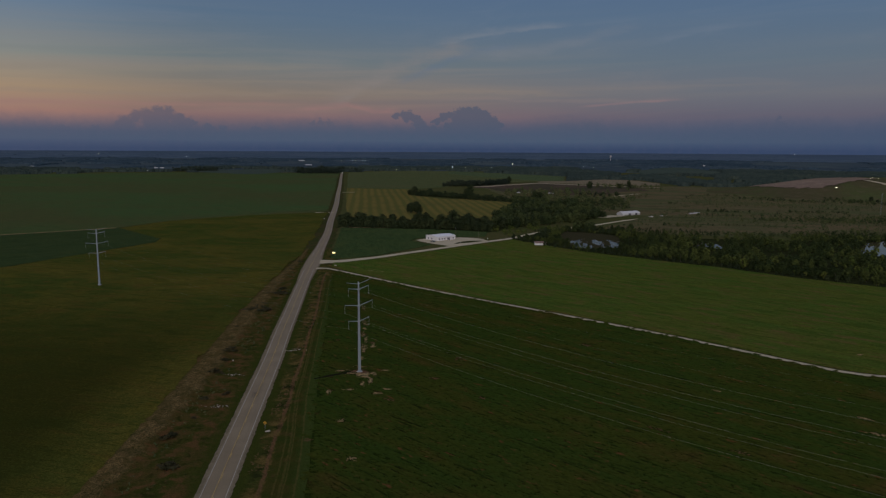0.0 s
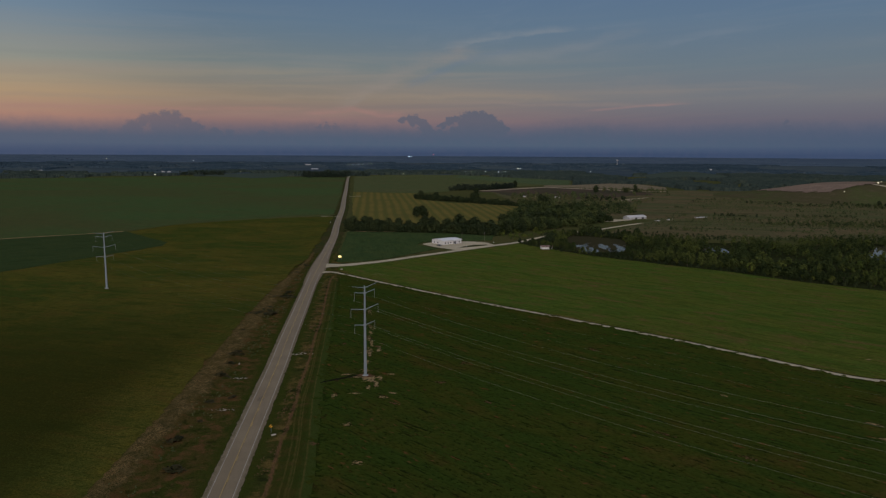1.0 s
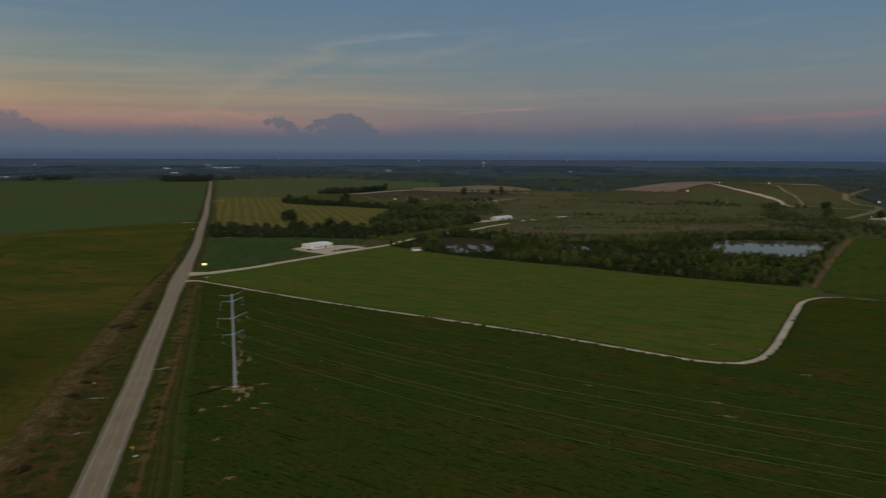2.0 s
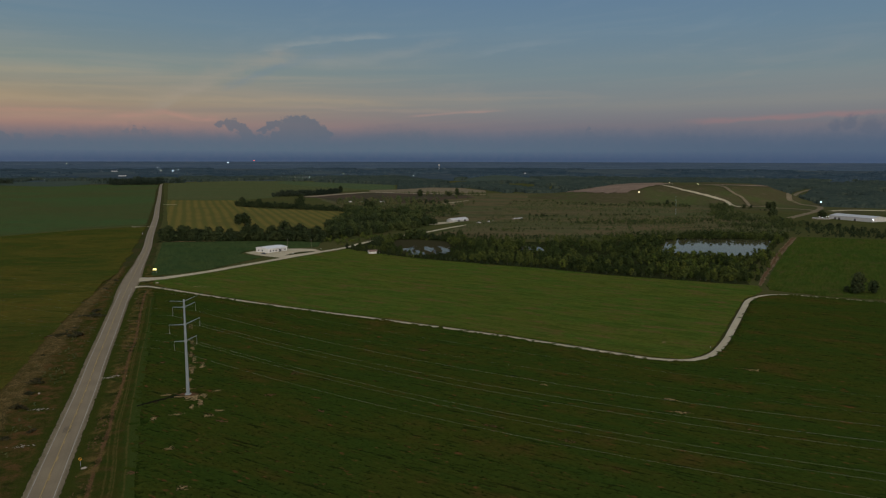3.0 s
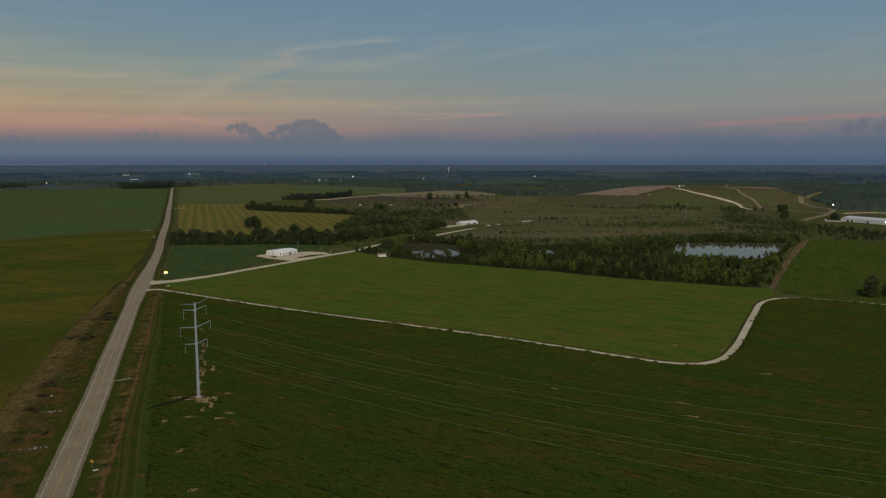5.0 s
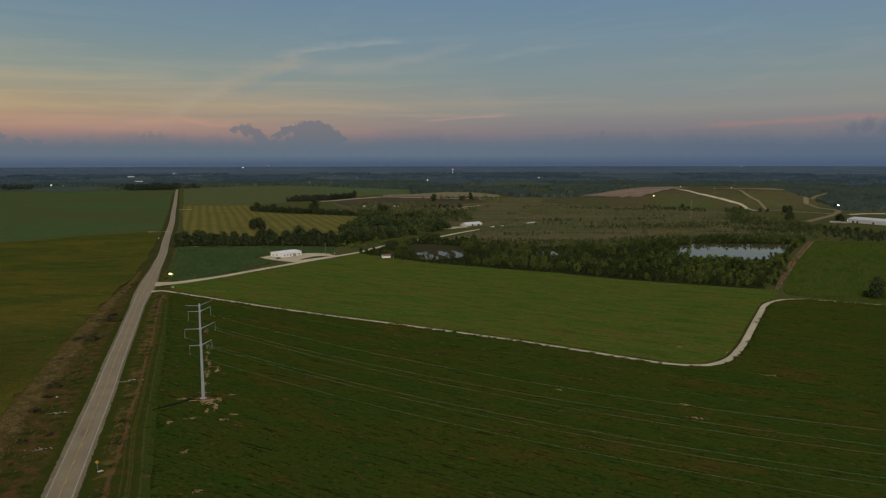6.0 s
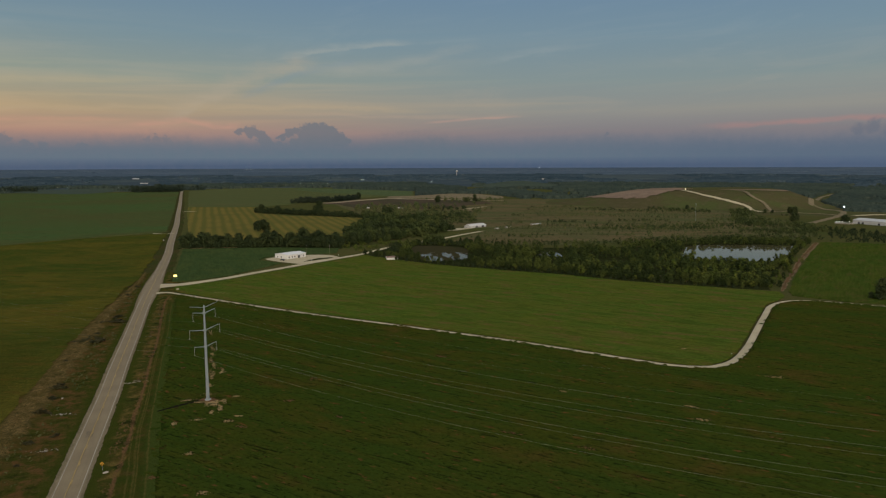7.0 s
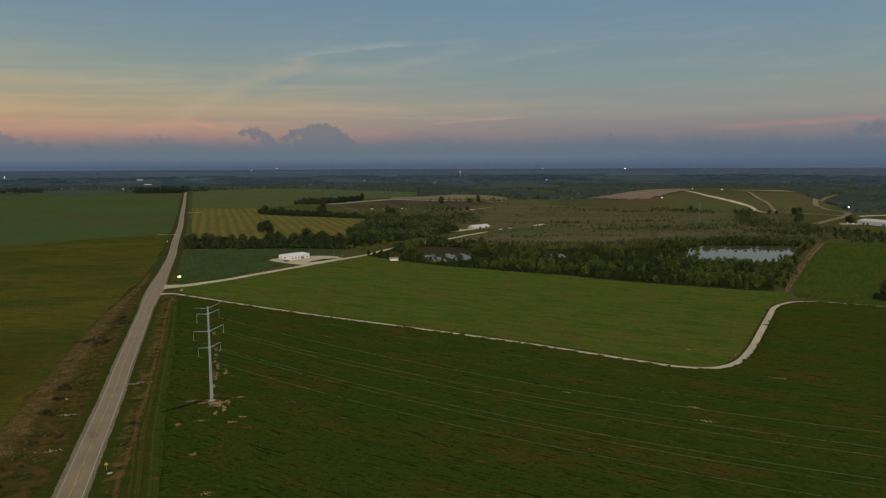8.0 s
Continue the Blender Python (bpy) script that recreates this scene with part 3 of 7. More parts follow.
def spline(pts, n=10):
    """A smooth line through points."""
    p = [2 * np.array(pts[0]) - pts[1], *map(np.array, pts), 2 * np.array(pts[-1]) - pts[-2]]
    out = []
    for i in range(1, len(p) - 2):
        for k in range(n):
            t = k / n
            out.append(0.5 * (2 * p[i] + (p[i + 1] - p[i - 1]) * t + (2 * p[i - 1] - 5 * p[i] + 4 * p[i + 1] - p[i + 2]) * t * t
                              + (3 * p[i] - p[i - 1] - 3 * p[i + 1] + p[i + 2]) * t ** 3))
    return np.array(out + [p[-2]])


def strip_mesh(name, line, left, right, z, mat, ragged=0.0, crown=0.0, thick=0.12, seed=1, skirt=0.3):
    """A band along a line, from left to right of it, draped on the land with sloping sides."""
    rng = np.random.default_rng(seed)
    line = np.asarray(line, float)
    tan = np.gradient(line, axis=0)
    tan /= np.linalg.norm(tan, axis=1)[:, None]
    nor = np.stack([tan[:, 1], -tan[:, 0]], 1)
    left, right = np.broadcast_to(left, len(line)), np.broadcast_to(right, len(line))
    cols = [left - skirt, left, (left + right) / 2, right, right + skirt]
    vs, fs = [], []
    for j in range(len(line)):
        for k, c in enumerate(cols):
            off = c[j] + (rng.normal() * ragged if k != 2 else 0)
            x, y = line[j] + nor[j] * off
            vs.append((x, y, ground_z(x, y) + (z - thick if k in (0, 4) else z + (crown if k == 2 else 0))))
    for j in range(len(line) - 1):
        for k in range(4):
            a = j * 5 + k
            fs.append((a, a + 1, a + 6, a + 5))
    return mesh_from(name, vs, fs, mat)


def strip(name, line, left, right, z, mat, label, category, kind="structure", **kw):
    return tagged(new(name, strip_mesh(name, line, left, right, z, mat, **kw)), label, category, kind=kind)


def field(name, poly, mat, z, label, ragged=1.0, seed=1, category="field"):
    """A standing crop: a low slab with an uneven edge, over flat land."""
    rng = np.random.default_rng(seed)
    pts = []
    for a, b in zip(poly, poly[1:] + poly[:1]):
        a, b = np.array(a, float), np.array(b, float)
        n = max(1, min(60, int(np.linalg.norm(b - a) / 8)))
        pts += [a + (b - a) * k / n + rng.normal(size=2) * ragged * 0.3 for k in range(n)]
    bm = bmesh.new()
    lo = [bm.verts.new((*p, 0.0)) for p in pts]
    hi = [bm.verts.new((*p, z)) for p in pts]
    for i in range(len(pts)):
        j = (i + 1) % len(pts)
        bm.faces.new((lo[i], lo[j], hi[j], hi[i]))
    flat = geometry.delaunay_2d_cdt([Vector(p) for p in pts], [], [list(range(len(pts)))], 1, 1e-4)
    cap = [hi[o[0]] if o else bm.verts.new((*v, z)) for v, o in zip(flat[0], flat[3])]
    for tri in flat[2]:
        bm.faces.new([cap[i] for i in tri])
    ob = part(name, bm, mat)
    return tagged(ob, label, category, kind="structure")


# ground: one round sheet out to the horizon, finer over the mound
radii = np.unique(np.concatenate([[0.0, 60], np.linspace(120, 1300, 25), np.linspace(1300, 1950, 40), np.linspace(1950, 4940, 46)]))
SECT = 300
gv, gf = [(0, 0, 0)], []
for r in radii[1:]:
    for k in range(SECT):
        a = 2 * math.pi * k / SECT
        x, y = r * math.sin(a), r * math.cos(a)
        gv.append((x, y, ground_z(x, y)))
for k in range(SECT):
    gf.append((0, 1 + (k + 1) % SECT, 1 + k))
for i in range(len(radii) - 2):
    for k in range(SECT):
        a, b = 1 + i * SECT + k, 1 + i * SECT + (k + 1) % SECT
        gf.append((a, b, b + SECT, a + SECT))
ground = new("ground", mesh_from("ground", gv, gf, M_GROUND))
# the haze-tinted land colours take over far from the drone
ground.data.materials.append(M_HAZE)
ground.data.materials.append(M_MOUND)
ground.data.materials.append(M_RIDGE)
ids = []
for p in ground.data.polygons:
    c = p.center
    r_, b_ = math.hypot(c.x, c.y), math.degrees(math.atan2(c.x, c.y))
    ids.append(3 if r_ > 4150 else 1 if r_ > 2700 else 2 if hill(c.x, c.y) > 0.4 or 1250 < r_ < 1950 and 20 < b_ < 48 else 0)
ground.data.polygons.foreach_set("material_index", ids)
tagged(ground, "rough green and brown farmland at dusk, tinted blue for haze far off", "ground", kind="structure")

ROAD = spline([(-46, 60), (-51.5, 130), (-57.2, 182), (-60.6, 212), (-66.6, 265), (-71.5, 303), (-77.4, 353), (-89, 450), (-97, 527), (-106, 615), (-115.5, 700), (-129.5, 804), (-158.5, 1037), (-193, 1286), (-231, 1567), (-320, 2209), (-345, 2400)], 10)
SIDE = spline([(-98, 505), (-88, 506.5), (-77, 509), (-66.6, 516.2), (-48.6, 531), (-29.5, 552), (-8.6, 574), (14.6, 599), (40, 625), (66, 652), (89, 688), (135, 740), (167, 769), (216, 825), (285, 889), (380, 985)], 6)
TRACK = spline([(-90.5, 476.5), (-84.7, 478), (-79, 477), (-67, 465), (-40.6, 437.8), (-6.7, 404), (23.4, 375.8), (50.8, 352), (93.7, 312.5), (118, 288), (136, 268.7), (149, 255.5), (160, 249.3), (169, 249.0), (182, 256), (201.5, 275), (224, 300), (254.6, 334), (269.4, 350), (282.6, 359), (293, 362), (306, 359), (320, 347.6), (345, 326)], 6)


def offset_line(line, off):
    tan = np.gradient(line, axis=0)
    tan /= np.linalg.norm(tan, axis=1)[:, None]
    return line + np.stack([tan[:, 1], -tan[:, 0]], 1) * off


def cut(line, y0, y1):
    return [tuple(p) for p in line if y0 <= p[1] <= y1]


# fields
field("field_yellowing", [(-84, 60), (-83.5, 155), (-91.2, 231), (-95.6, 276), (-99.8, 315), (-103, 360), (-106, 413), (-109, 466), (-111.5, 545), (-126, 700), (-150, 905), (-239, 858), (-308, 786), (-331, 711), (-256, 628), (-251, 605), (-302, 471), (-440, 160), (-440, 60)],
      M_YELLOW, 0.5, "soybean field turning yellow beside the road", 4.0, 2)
field("field_dark_corner", [(-251, 605), (-256, 628), (-331, 711), (-412, 646), (-900, 260), (-440, 160), (-302, 471)], M_DEEPCROP, 0.7, "dark green crop field with sharp corner", 1.0, 3)
field("field_far_west", [(-153, 925), (-208, 1340), (-292, 1935), (-344, 2330), (-900, 2350), (-1600, 1900), (-2300, 900), (-1700, 200), (-900, 262), (-414, 650), (-335, 715), (-310, 790), (-240, 864)], M_FARCROP, 0.5, "wide dark green field reaching far off", 3.0, 4)
field("field_hay", [(-122, 885), (-172, 1240), (-202, 1472), (-67, 1441), (-61, 1258), (0, 1172), (36, 1161), (109, 1095), (93, 956), (70, 760), (0, 752), (-60, 757), (-106, 762)], M_HAY, 0.2, "striped yellow-green mown hay field", 1.5, 5)
field("field_beyond_hay", [(-204, 1490), (-262, 1930), (-312, 2300), (-330, 2470), (-245, 2590), (-123, 2690), (44, 2640), (158, 2489), (325, 2262), (378, 2193), (322, 1868), (251, 1855), (169, 1780), (112, 1690), (57, 1662), (-1, 1528), (-66, 1450)], M_DULLCROP, 0.4, "brownish green field behind the hay field", 2.0, 6)
field("field_far_green", [(44, 2630), (158, 2480), (322, 2258), (374, 2190), (318, 1874), (251, 1862), (200, 1990), (90, 2180), (10, 2420)], M_PALECROP, 0.7, "lighter green field far off", 2.0, 7)
field("field_small", [(-106, 727), (-21, 719), (45, 698), (40, 660), (-24, 645), (-30, 625), (-10, 600), (-48, 541), (-66, 526), (-80, 520), (-85, 523)], M_DARKCROP, 0.6, "small dark green crop field beside the side road", 1.0, 8)
north_edge = [tuple(p) for p in offset_line(TRACK, -2.7)[14:]]
field("field_big", [(-78, 486)] + [p for p in north_edge if p[0] < 280 and p[0] > -66] + [(292, 369), (299, 375), (306, 389), (285, 405), (257, 428), (227, 452), (199, 487), (164, 516), (111, 567), (64, 637)] + [tuple(p) for p in offset_line(SIDE, 7.5)[54:9:-2]],
      M_SOYFAR, 0.45, "wide green soybean field with bare streaks", 1.0, 9)
south_edge = [tuple(p) for p in offset_line(TRACK, 2.7)[14:]]
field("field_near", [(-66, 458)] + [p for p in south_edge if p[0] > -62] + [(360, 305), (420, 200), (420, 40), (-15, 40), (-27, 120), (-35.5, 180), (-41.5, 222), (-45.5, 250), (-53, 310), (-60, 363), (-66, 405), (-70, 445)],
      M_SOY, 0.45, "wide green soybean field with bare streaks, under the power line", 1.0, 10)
field("field_east", [(305, 376), (313, 390), (346, 427), (382, 466), (464, 553), (544, 633), (800, 470), (520, 180), (420, 260), (350, 332), (322, 352)], M_SOYEAST, 0.45, "green crop field behind the gravel track", 1.0, 11)
field("scrubland", [(160, 720), (300, 955), (450, 1290), (560, 1640), (760, 1330), (735, 1100), (700, 850), (585, 690), (520, 650), (380, 690), (280, 670)], M_SCRUB, 0.15, "brown scrubland with dry weeds and low bushes", 8.0, 12, "scrubland")
field("field_maroon", [(60, 1535), (100, 1560), (148, 1618), (190, 1660), (236, 1706), (298, 1660), (372, 1608), (430, 1560), (420, 1440), (355, 1400), (289, 1290), (187, 1310), (125, 1330), (95, 1500)], M_MAROON, 0.22, "dull maroon-brown ploughed field", 5.0, 17)
field("tan_band", [(251, 1850), (322, 1862), (388, 1923), (451, 1985), (520, 1930), (540, 1760), (512, 1660), (470, 1640), (380, 1690), (300, 1740), (236, 1760)], M_SHOULDER, 0.2, "dull tan field of dry stubble", 6.0, 13)
strip("cream_strip", spline([(68, 1556), (100, 1577), (143, 1640), (187, 1686), (234, 1730), (297, 1684), (370, 1632), (428, 1586), (480, 1560)], 8), -10.0, 12.0, 0.3, M_QUARRYPALE, "pale cream bare strip between fields", "bare earth", ragged=1.2)
field("scrub_dark", [(80, 1615), (228, 1595), (360, 1620), (480, 1605), (575, 1645), (475, 1290), (325, 955), (262, 880), (205, 880), (120, 1100)], M_SCRUB, 0.1, "dull brown rough pasture with bushes", 8.0, 14, "pasture")

# main road
BERM = spline([(-78, 60), (-83.0, 155), (-87.0, 231), (-90.6, 277), (-94.3, 315), (-98.0, 359), (-101.8, 412), (-104, 455), (-107.5, 530), (-112, 575)], 16)
DITCH = spline([(-40, 120), (-45.0, 168), (-46.7, 182), (-47.9, 192), (-48.2, 200), (-49.3, 210), (-50.5, 224), (-52.8, 240), (-54.1, 256), (-56.2, 276), (-60.4, 310), (-63.2, 340), (-71.0, 398), (-77, 448)], 12)


def verge_stuff(n):
    def att(k):
        nd = n.n("ShaderNodeAttribute")
        nd.attribute_name = k
        return nd.outputs["Fac"]
    w, f, g = n.noise(n.pos, 0.11, 5.0, 0.65), n.noise(n.pos, 0.55, 6.0, 0.7), n.noise(n.pos, 2.6, 4.0, 0.7)
    h_ = n.noise(n.pos, 0.22, 4.0, 0.6, 0.5)
    c = n.mix(n.step(w, 0.38, 0.62), (0.034, 0.042, 0.008), (0.062, 0.046, 0.014))
    c = n.mix(n.step(h_, 0.50, 0.64, 0.0, 0.85), c, (0.104, 0.054, 0.022))
    c = n.mix(n.step(h_, 0.44, 0.34, 0.0, 0.75), c, (0.020, 0.024, 0.006))
    c = n.mix(n.step(f, 0.50, 0.66, 0.0, 0.6), c, (0.075, 0.050, 0.020))
    c = n.mix(n.m("MULTIPLY", n.step(att("road"), 2.0, 6.0), n.step(w, 0.62, 0.42, 0.15, 0.75)), c, (0.042, 0.050, 0.012))
    c = n.mix(n.m("MULTIPLY", n.step(att("road"), 5.0, 7.5), n.step(h_, 0.50, 0.60, 0.0, 0.85)), c, (0.118, 0.086, 0.026))
    c = n.mix(n.m("MULTIPLY", n.step(att("road"), 5.0, 7.5), n.step(w, 0.46, 0.36, 0.0, 0.9)), c, (0.018, 0.021, 0.007))
    side = n.m("ADD", n.m("ABSOLUTE", att("road")), n.m("MULTIPLY", f, 5.0))
    c = n.mix(n.step(side, 11.5, 8.0, 0.0, 0.85), c, (0.034, 0.044, 0.008))
    bk = n.m("ADD", n.m("ABSOLUTE", att("bank")), n.m("MULTIPLY", n.m("SUBTRACT", f, 0.5), 2.2))
    dry = n.mix(n.step(w, 0.4, 0.6), (0.126, 0.084, 0.033), (0.086, 0.064, 0.021))
    dry = n.mix(n.step(f, 0.45, 0.62, 0.0, 0.9), dry, (0.172, 0.120, 0.050))
    dry = n.mix(n.step(h_, 0.50, 0.38, 0.0, 0.7), dry, (0.050, 0.044, 0.016))
    dry = n.mix(n.step(g, 0.45, 0.60, 0.0, 0.8), dry, (0.038, 0.034, 0.013))
    bk = n.m("ADD", bk, n.m("MULTIPLY", n.step(att("bank"), 0.0, 0.8), n.m("MULTIPLY", n.m("SUBTRACT", w, 0.45), 3.0)))
    c = n.mix(n.step(bk, 1.25, 0.75, 0.0, 0.9), c, dry)
    dt = n.m("ADD", n.m("ABSOLUTE", n.m("ADD", att("ditch"), n.m("MULTIPLY", n.m("SUBTRACT", h_, 0.5), 2.5))), n.m("MULTIPLY", n.m("SUBTRACT", f, 0.5), 2.0))
    c = n.mix(n.m("MULTIPLY", n.step(dt, 1.15, 0.4, 0.0, 0.85), n.step(w, 0.36, 0.50, 0.35, 1.0)), c, n.mix(n.step(w, 0.4, 0.6), (0.150, 0.074, 0.042), (0.120, 0.076, 0.030)))
    # grassy margin of the crop with its worn wheel lines
    margin = n.mix(n.step(w, 0.40, 0.62), (0.030, 0.042, 0.008), (0.045, 0.043, 0.010))
    margin = n.mix(n.step(h_, 0.54, 0.68, 0.0, 0.45), margin, (0.074, 0.044, 0.020))
    margin = n.mix(n.step(n.m("ADD", att("lane"), n.m("MULTIPLY", f, 0.8)), 0.9, 1.7), margin, (0.039, 0.056, 0.012))
    for at, width in ((0.0, 0.16), (0.22, 0.10), (1.0, 0.14), (-0.45, 0.12)):
        off = n.m("ABSOLUTE", n.m("SUBTRACT", n.m("ADD", att("lane"), n.m("MULTIPLY", n.m("SUBTRACT", w, 0.5), 0.3)), at))
        margin = n.mix(n.m("MULTIPLY", n.step(off, width, 0.02), n.step(f, 0.32, 0.62, 0.15, 0.6)), margin, (0.100, 0.080, 0.024))
    c = n.mix(n.m("MULTIPLY", n.step(n.m("ADD", att("ditch"), n.m("MULTIPLY", f, 1.5)), 1.9, 2.9), n.step(att("lane"), -5.0, -4.5)), c, margin)
    c = n.mix(n.step(g, 0.42, 0.7, 0.0, 0.6), c, (0.018, 0.022, 0.005))
    n.plug(n.b.inputs["Base Color"], c)
    n.b.inputs["Roughness"].default_value, n.b.inputs["Specular IOR Level"].default_value = 1.0, 0.0
    bump(n, n.m("ADD", f, n.m("MULTIPLY", g, 0.5)), 1.0, 0.5)


M_ROUGH = material("weedy_verge", verge_stuff)
LANES = [spline([(x, y) for x, y in zip(xs, (60, 120, 180, 222, 250, 310, 364, 412, 575))], 8) for xs in ((-25.5, -34.5, -41.5, -48.2, -51.2, -58.6, -64.8, -71.2, -92), (-21.5, -30.5, -38.2, -44.8, -48.4, -55.8, -62.0, -68.4, -89))]
vy, vo = np.arange(60, 572, 1.6), np.arange(-34, 33, 0.9)
vv, va, vb, vd, vl = [], [], [], [], []
for y in vy:
    rx = np.interp(y, ROAD[:, 1], ROAD[:, 0])
    bx, bw = np.interp(y, BERM[:, 1], BERM[:, 0]), np.interp(y, [155, 200, 250, 315, 412, 460, 530, 572], [3.8, 4.2, 4.9, 5.0, 3.9, 2.8, 1.8, 0.6])
    dx = np.interp(y, DITCH[:, 1], DITCH[:, 0])
    for o in vo:
        x = rx + o
        db, dd = (x - bx) / bw, (x - dx) / np.interp(y, [150, 330, 455, 475], [0.62, 0.62, 0.8, 0.01])
        lump = noise.noise(Vector((x * 0.35, y * 0.35, 2.0)))
        z = 0.04 + (0.75 + 0.55 * lump) * math.exp(-db ** 4 * 0.8) + (0.12 * (1 + lump) if abs(o) > 5.5 else 0.0)
        if o > 0 and 462 < y < 530 or abs(o) < 6:
            z = 0.03
        lane_a, lane_b = (np.interp(y, l[:, 1], l[:, 0]) for l in LANES)
        if o > 6 and y < 425:
            z = max(z, 0.42 * min(1.0, max(0.0, (x - dx - 0.4) / 1.6)) * min(1.0, (425 - y) / 25))
        elif o > 20:
            z = -0.05
        vv.append((x, y, z)), va.append(o), vb.append(db), vd.append(dd), vl.append((x - lane_a) / (lane_b - lane_a) if y < 440 else -9.0)
nc = len(vo)
vf = [(j * nc + k, j * nc + k + 1, (j + 1) * nc + k + 1, (j + 1) * nc + k) for j in range(len(vy) - 1) for k in range(nc - 1)]
verge = new("verge", mesh_from("verge", vv, vf, M_ROUGH, True))
for key, vals in (("road", va), ("bank", vb), ("ditch", vd), ("lane", vl)):
    verge.data.attributes.new(key, "FLOAT", "POINT").data.foreach_set("value", vals)
tagged(verge, "rough weedy verges with a dry tan bank and rusty ditch", "verge", kind="structure")
far_part = np.array(cut(ROAD, 560, 2450))
tagged(new("far_verge", strip_mesh("far_verge", far_part, -12.0, 9.0, 0.05, M_VERGE, 0.8)), "rough grass verge along the far road", "verge", kind="structure")
wide = np.interp(ROAD[:, 1], [430, 470, 500, 530, 580], [0, 1.2, 2.2, 1.2, 0])
FINE = np.stack([np.interp(np.arange(60, 640, 1.1), ROAD[:, 1], ROAD[:, k]) for k in (0, 1)], 1)
fine_wide = np.interp(FINE[:, 1], [430, 470, 500, 530, 580], [0, 1.2, 2.2, 1.2, 0])
strip("road_shoulder", FINE, -4.35 - fine_wide, 4.0 + fine_wide, 0.10, M_SHOULDER, "pale gravel shoulders of the road", "road shoulder", ragged=0.15)
strip("far_shoulder", np.array(cut(ROAD, 636, 2450)), -3.7, 3.7, 0.10, M_SHOULDER, "pale gravel shoulders of the far road", "road shoulder", ragged=0.12)
strip("road", ROAD, -3.3 - wide * 0.8, 3.3 + wide * 0.8, 0.16, M_ROAD, "worn grey asphalt two-lane country road", "road")
for s in (-1, 1):
    ln = offset_line(ROAD, s * 3.0)
    for a, b in ((0, 478), (528, 2400)):
        seg = np.array(cut(ln, a, b))
        strip("edge_line", seg, -0.09, 0.09, 0.215, M_WHITE, "solid white edge line painted on asphalt", "road marking", thick=0.02, skirt=0.01)
strip("centre_line", offset_line(ROAD, -0.14), -0.07, 0.07, 0.245, M_YPAINT, "solid yellow centre line on asphalt", "road marking", thick=0.02, skirt=0.01)
dash = offset_line(ROAD, 0.16)
acc = np.concatenate([[0], np.cumsum(np.linalg.norm(np.diff(dash, axis=0), axis=1))])
for k in range(40):
    s = 20 + k * 12.2
    sub = np.stack([np.interp([s, s + 1.5, s + 3], acc, dash[:, i]) for i in (0, 1)], 1)
    strip("centre_dash", sub, -0.07, 0.07, 0.245, M_YPAINT, "broken yellow centre line on asphalt", "road marking", thick=0.02, skirt=0.01)
for k in range(7):
    c = np.array([-60.9 - 0.13 * k * 0.75, 223.5 + k * 0.75])
    nrm = np.array([0.992, 0.125])
    strip("rumble_groove", np.array([c - nrm * 2.6, c - nrm * 1.4, c - nrm * 0.4]), -0.1, 0.1, 0.235, M_TAR, "dark tarred groove across the lane", "road marking", thick=0.02, skirt=0.01)
side_w = np.interp(SIDE[:, 0], [-98, -90, -80, -66, -48, 80], [9.5, 8.5, 5.2, 3.8, 3.2, 2.6])
strip("side_road", SIDE, -side_w, side_w, 0.115, M_GRAVEL, "pale gravel side road", "road", ragged=0.08, crown=0.025)
track_w = np.interp(np.arange(len(TRACK)), [0, 8, 14, 60, 78, 90, 104, 118, 139], [4.0, 2.0, 1.15, 1.2, 1.5, 1.4, 1.4, 1.0, 0.7])
strip("gravel_track", TRACK, -track_w, track_w, 0.115, M_GRAVEL, "pale gravel farm track bending through fields", "track", ragged=0.05, crown=0.025, seed=5)
strip("track_verge", TRACK, -track_w - 1.6, track_w + 1.6, 0.05, M_VERGE, "narrow grass verge of the farm track", "verge", ragged=0.12, seed=6)

# ================ part two: banks, ponds, things
WOODPATH = spline([(309, 391), (342, 428), (378, 466), (418, 510), (459, 552), (500, 594), (537, 631)], 8)
strip("track_bank", WOODPATH, -np.linspace(0.7, 1.8, 49), np.linspace(0.7, 4.2, 49), 0.15, M_BERM, "pale dry earth path beside the woods", "path", ragged=0.6, seed=24)
strip("path_ruts", WOODPATH, -np.linspace(0.3, 0.8, 49), np.linspace(0.2, 1.0, 49), 0.22, M_DITCH, "reddish bare middle of the path", "path", ragged=0.4, seed=25, thick=0.05)
strip("field_drive", np.array([(-141, 903), (-150, 904), (-166, 906)], float), -1.6, 1.6, 0.2, M_GRAVEL, "short pale gravel field entrance", "drive")
strip("field_drive", np.array([(-191, 1330), (-180, 1332), (-168, 1333)], float), -2, 2, 0.3, M_GRAVEL, "short pale gravel field entrance", "drive")
strip("field_track", spline([(-900, 262), (-640, 460), (-414, 648), (-372, 680), (-335, 713)], 8), -1.1, 1.1, 0.75, M_STRAW, "thin pale track along the dark field", "track", ragged=0.3)
strip("headland", np.array([(-108, 729), (-80, 727), (-55, 726)], float), -0.8, 0.8, 0.75, M_STRAW, "pale dry strip at the edge of the crop", "field edge", ragged=0.4)


def inside(poly, x, y):
    c, n = False, len(poly)
    for i in range(n):
        (x1, y1), (x2, y2) = poly[i], poly[i - 1]
        if (y1 > y) != (y2 > y) and x < (x2 - x1) * (y - y1) / (y2 - y1) + x1:
            c = not c
    return c


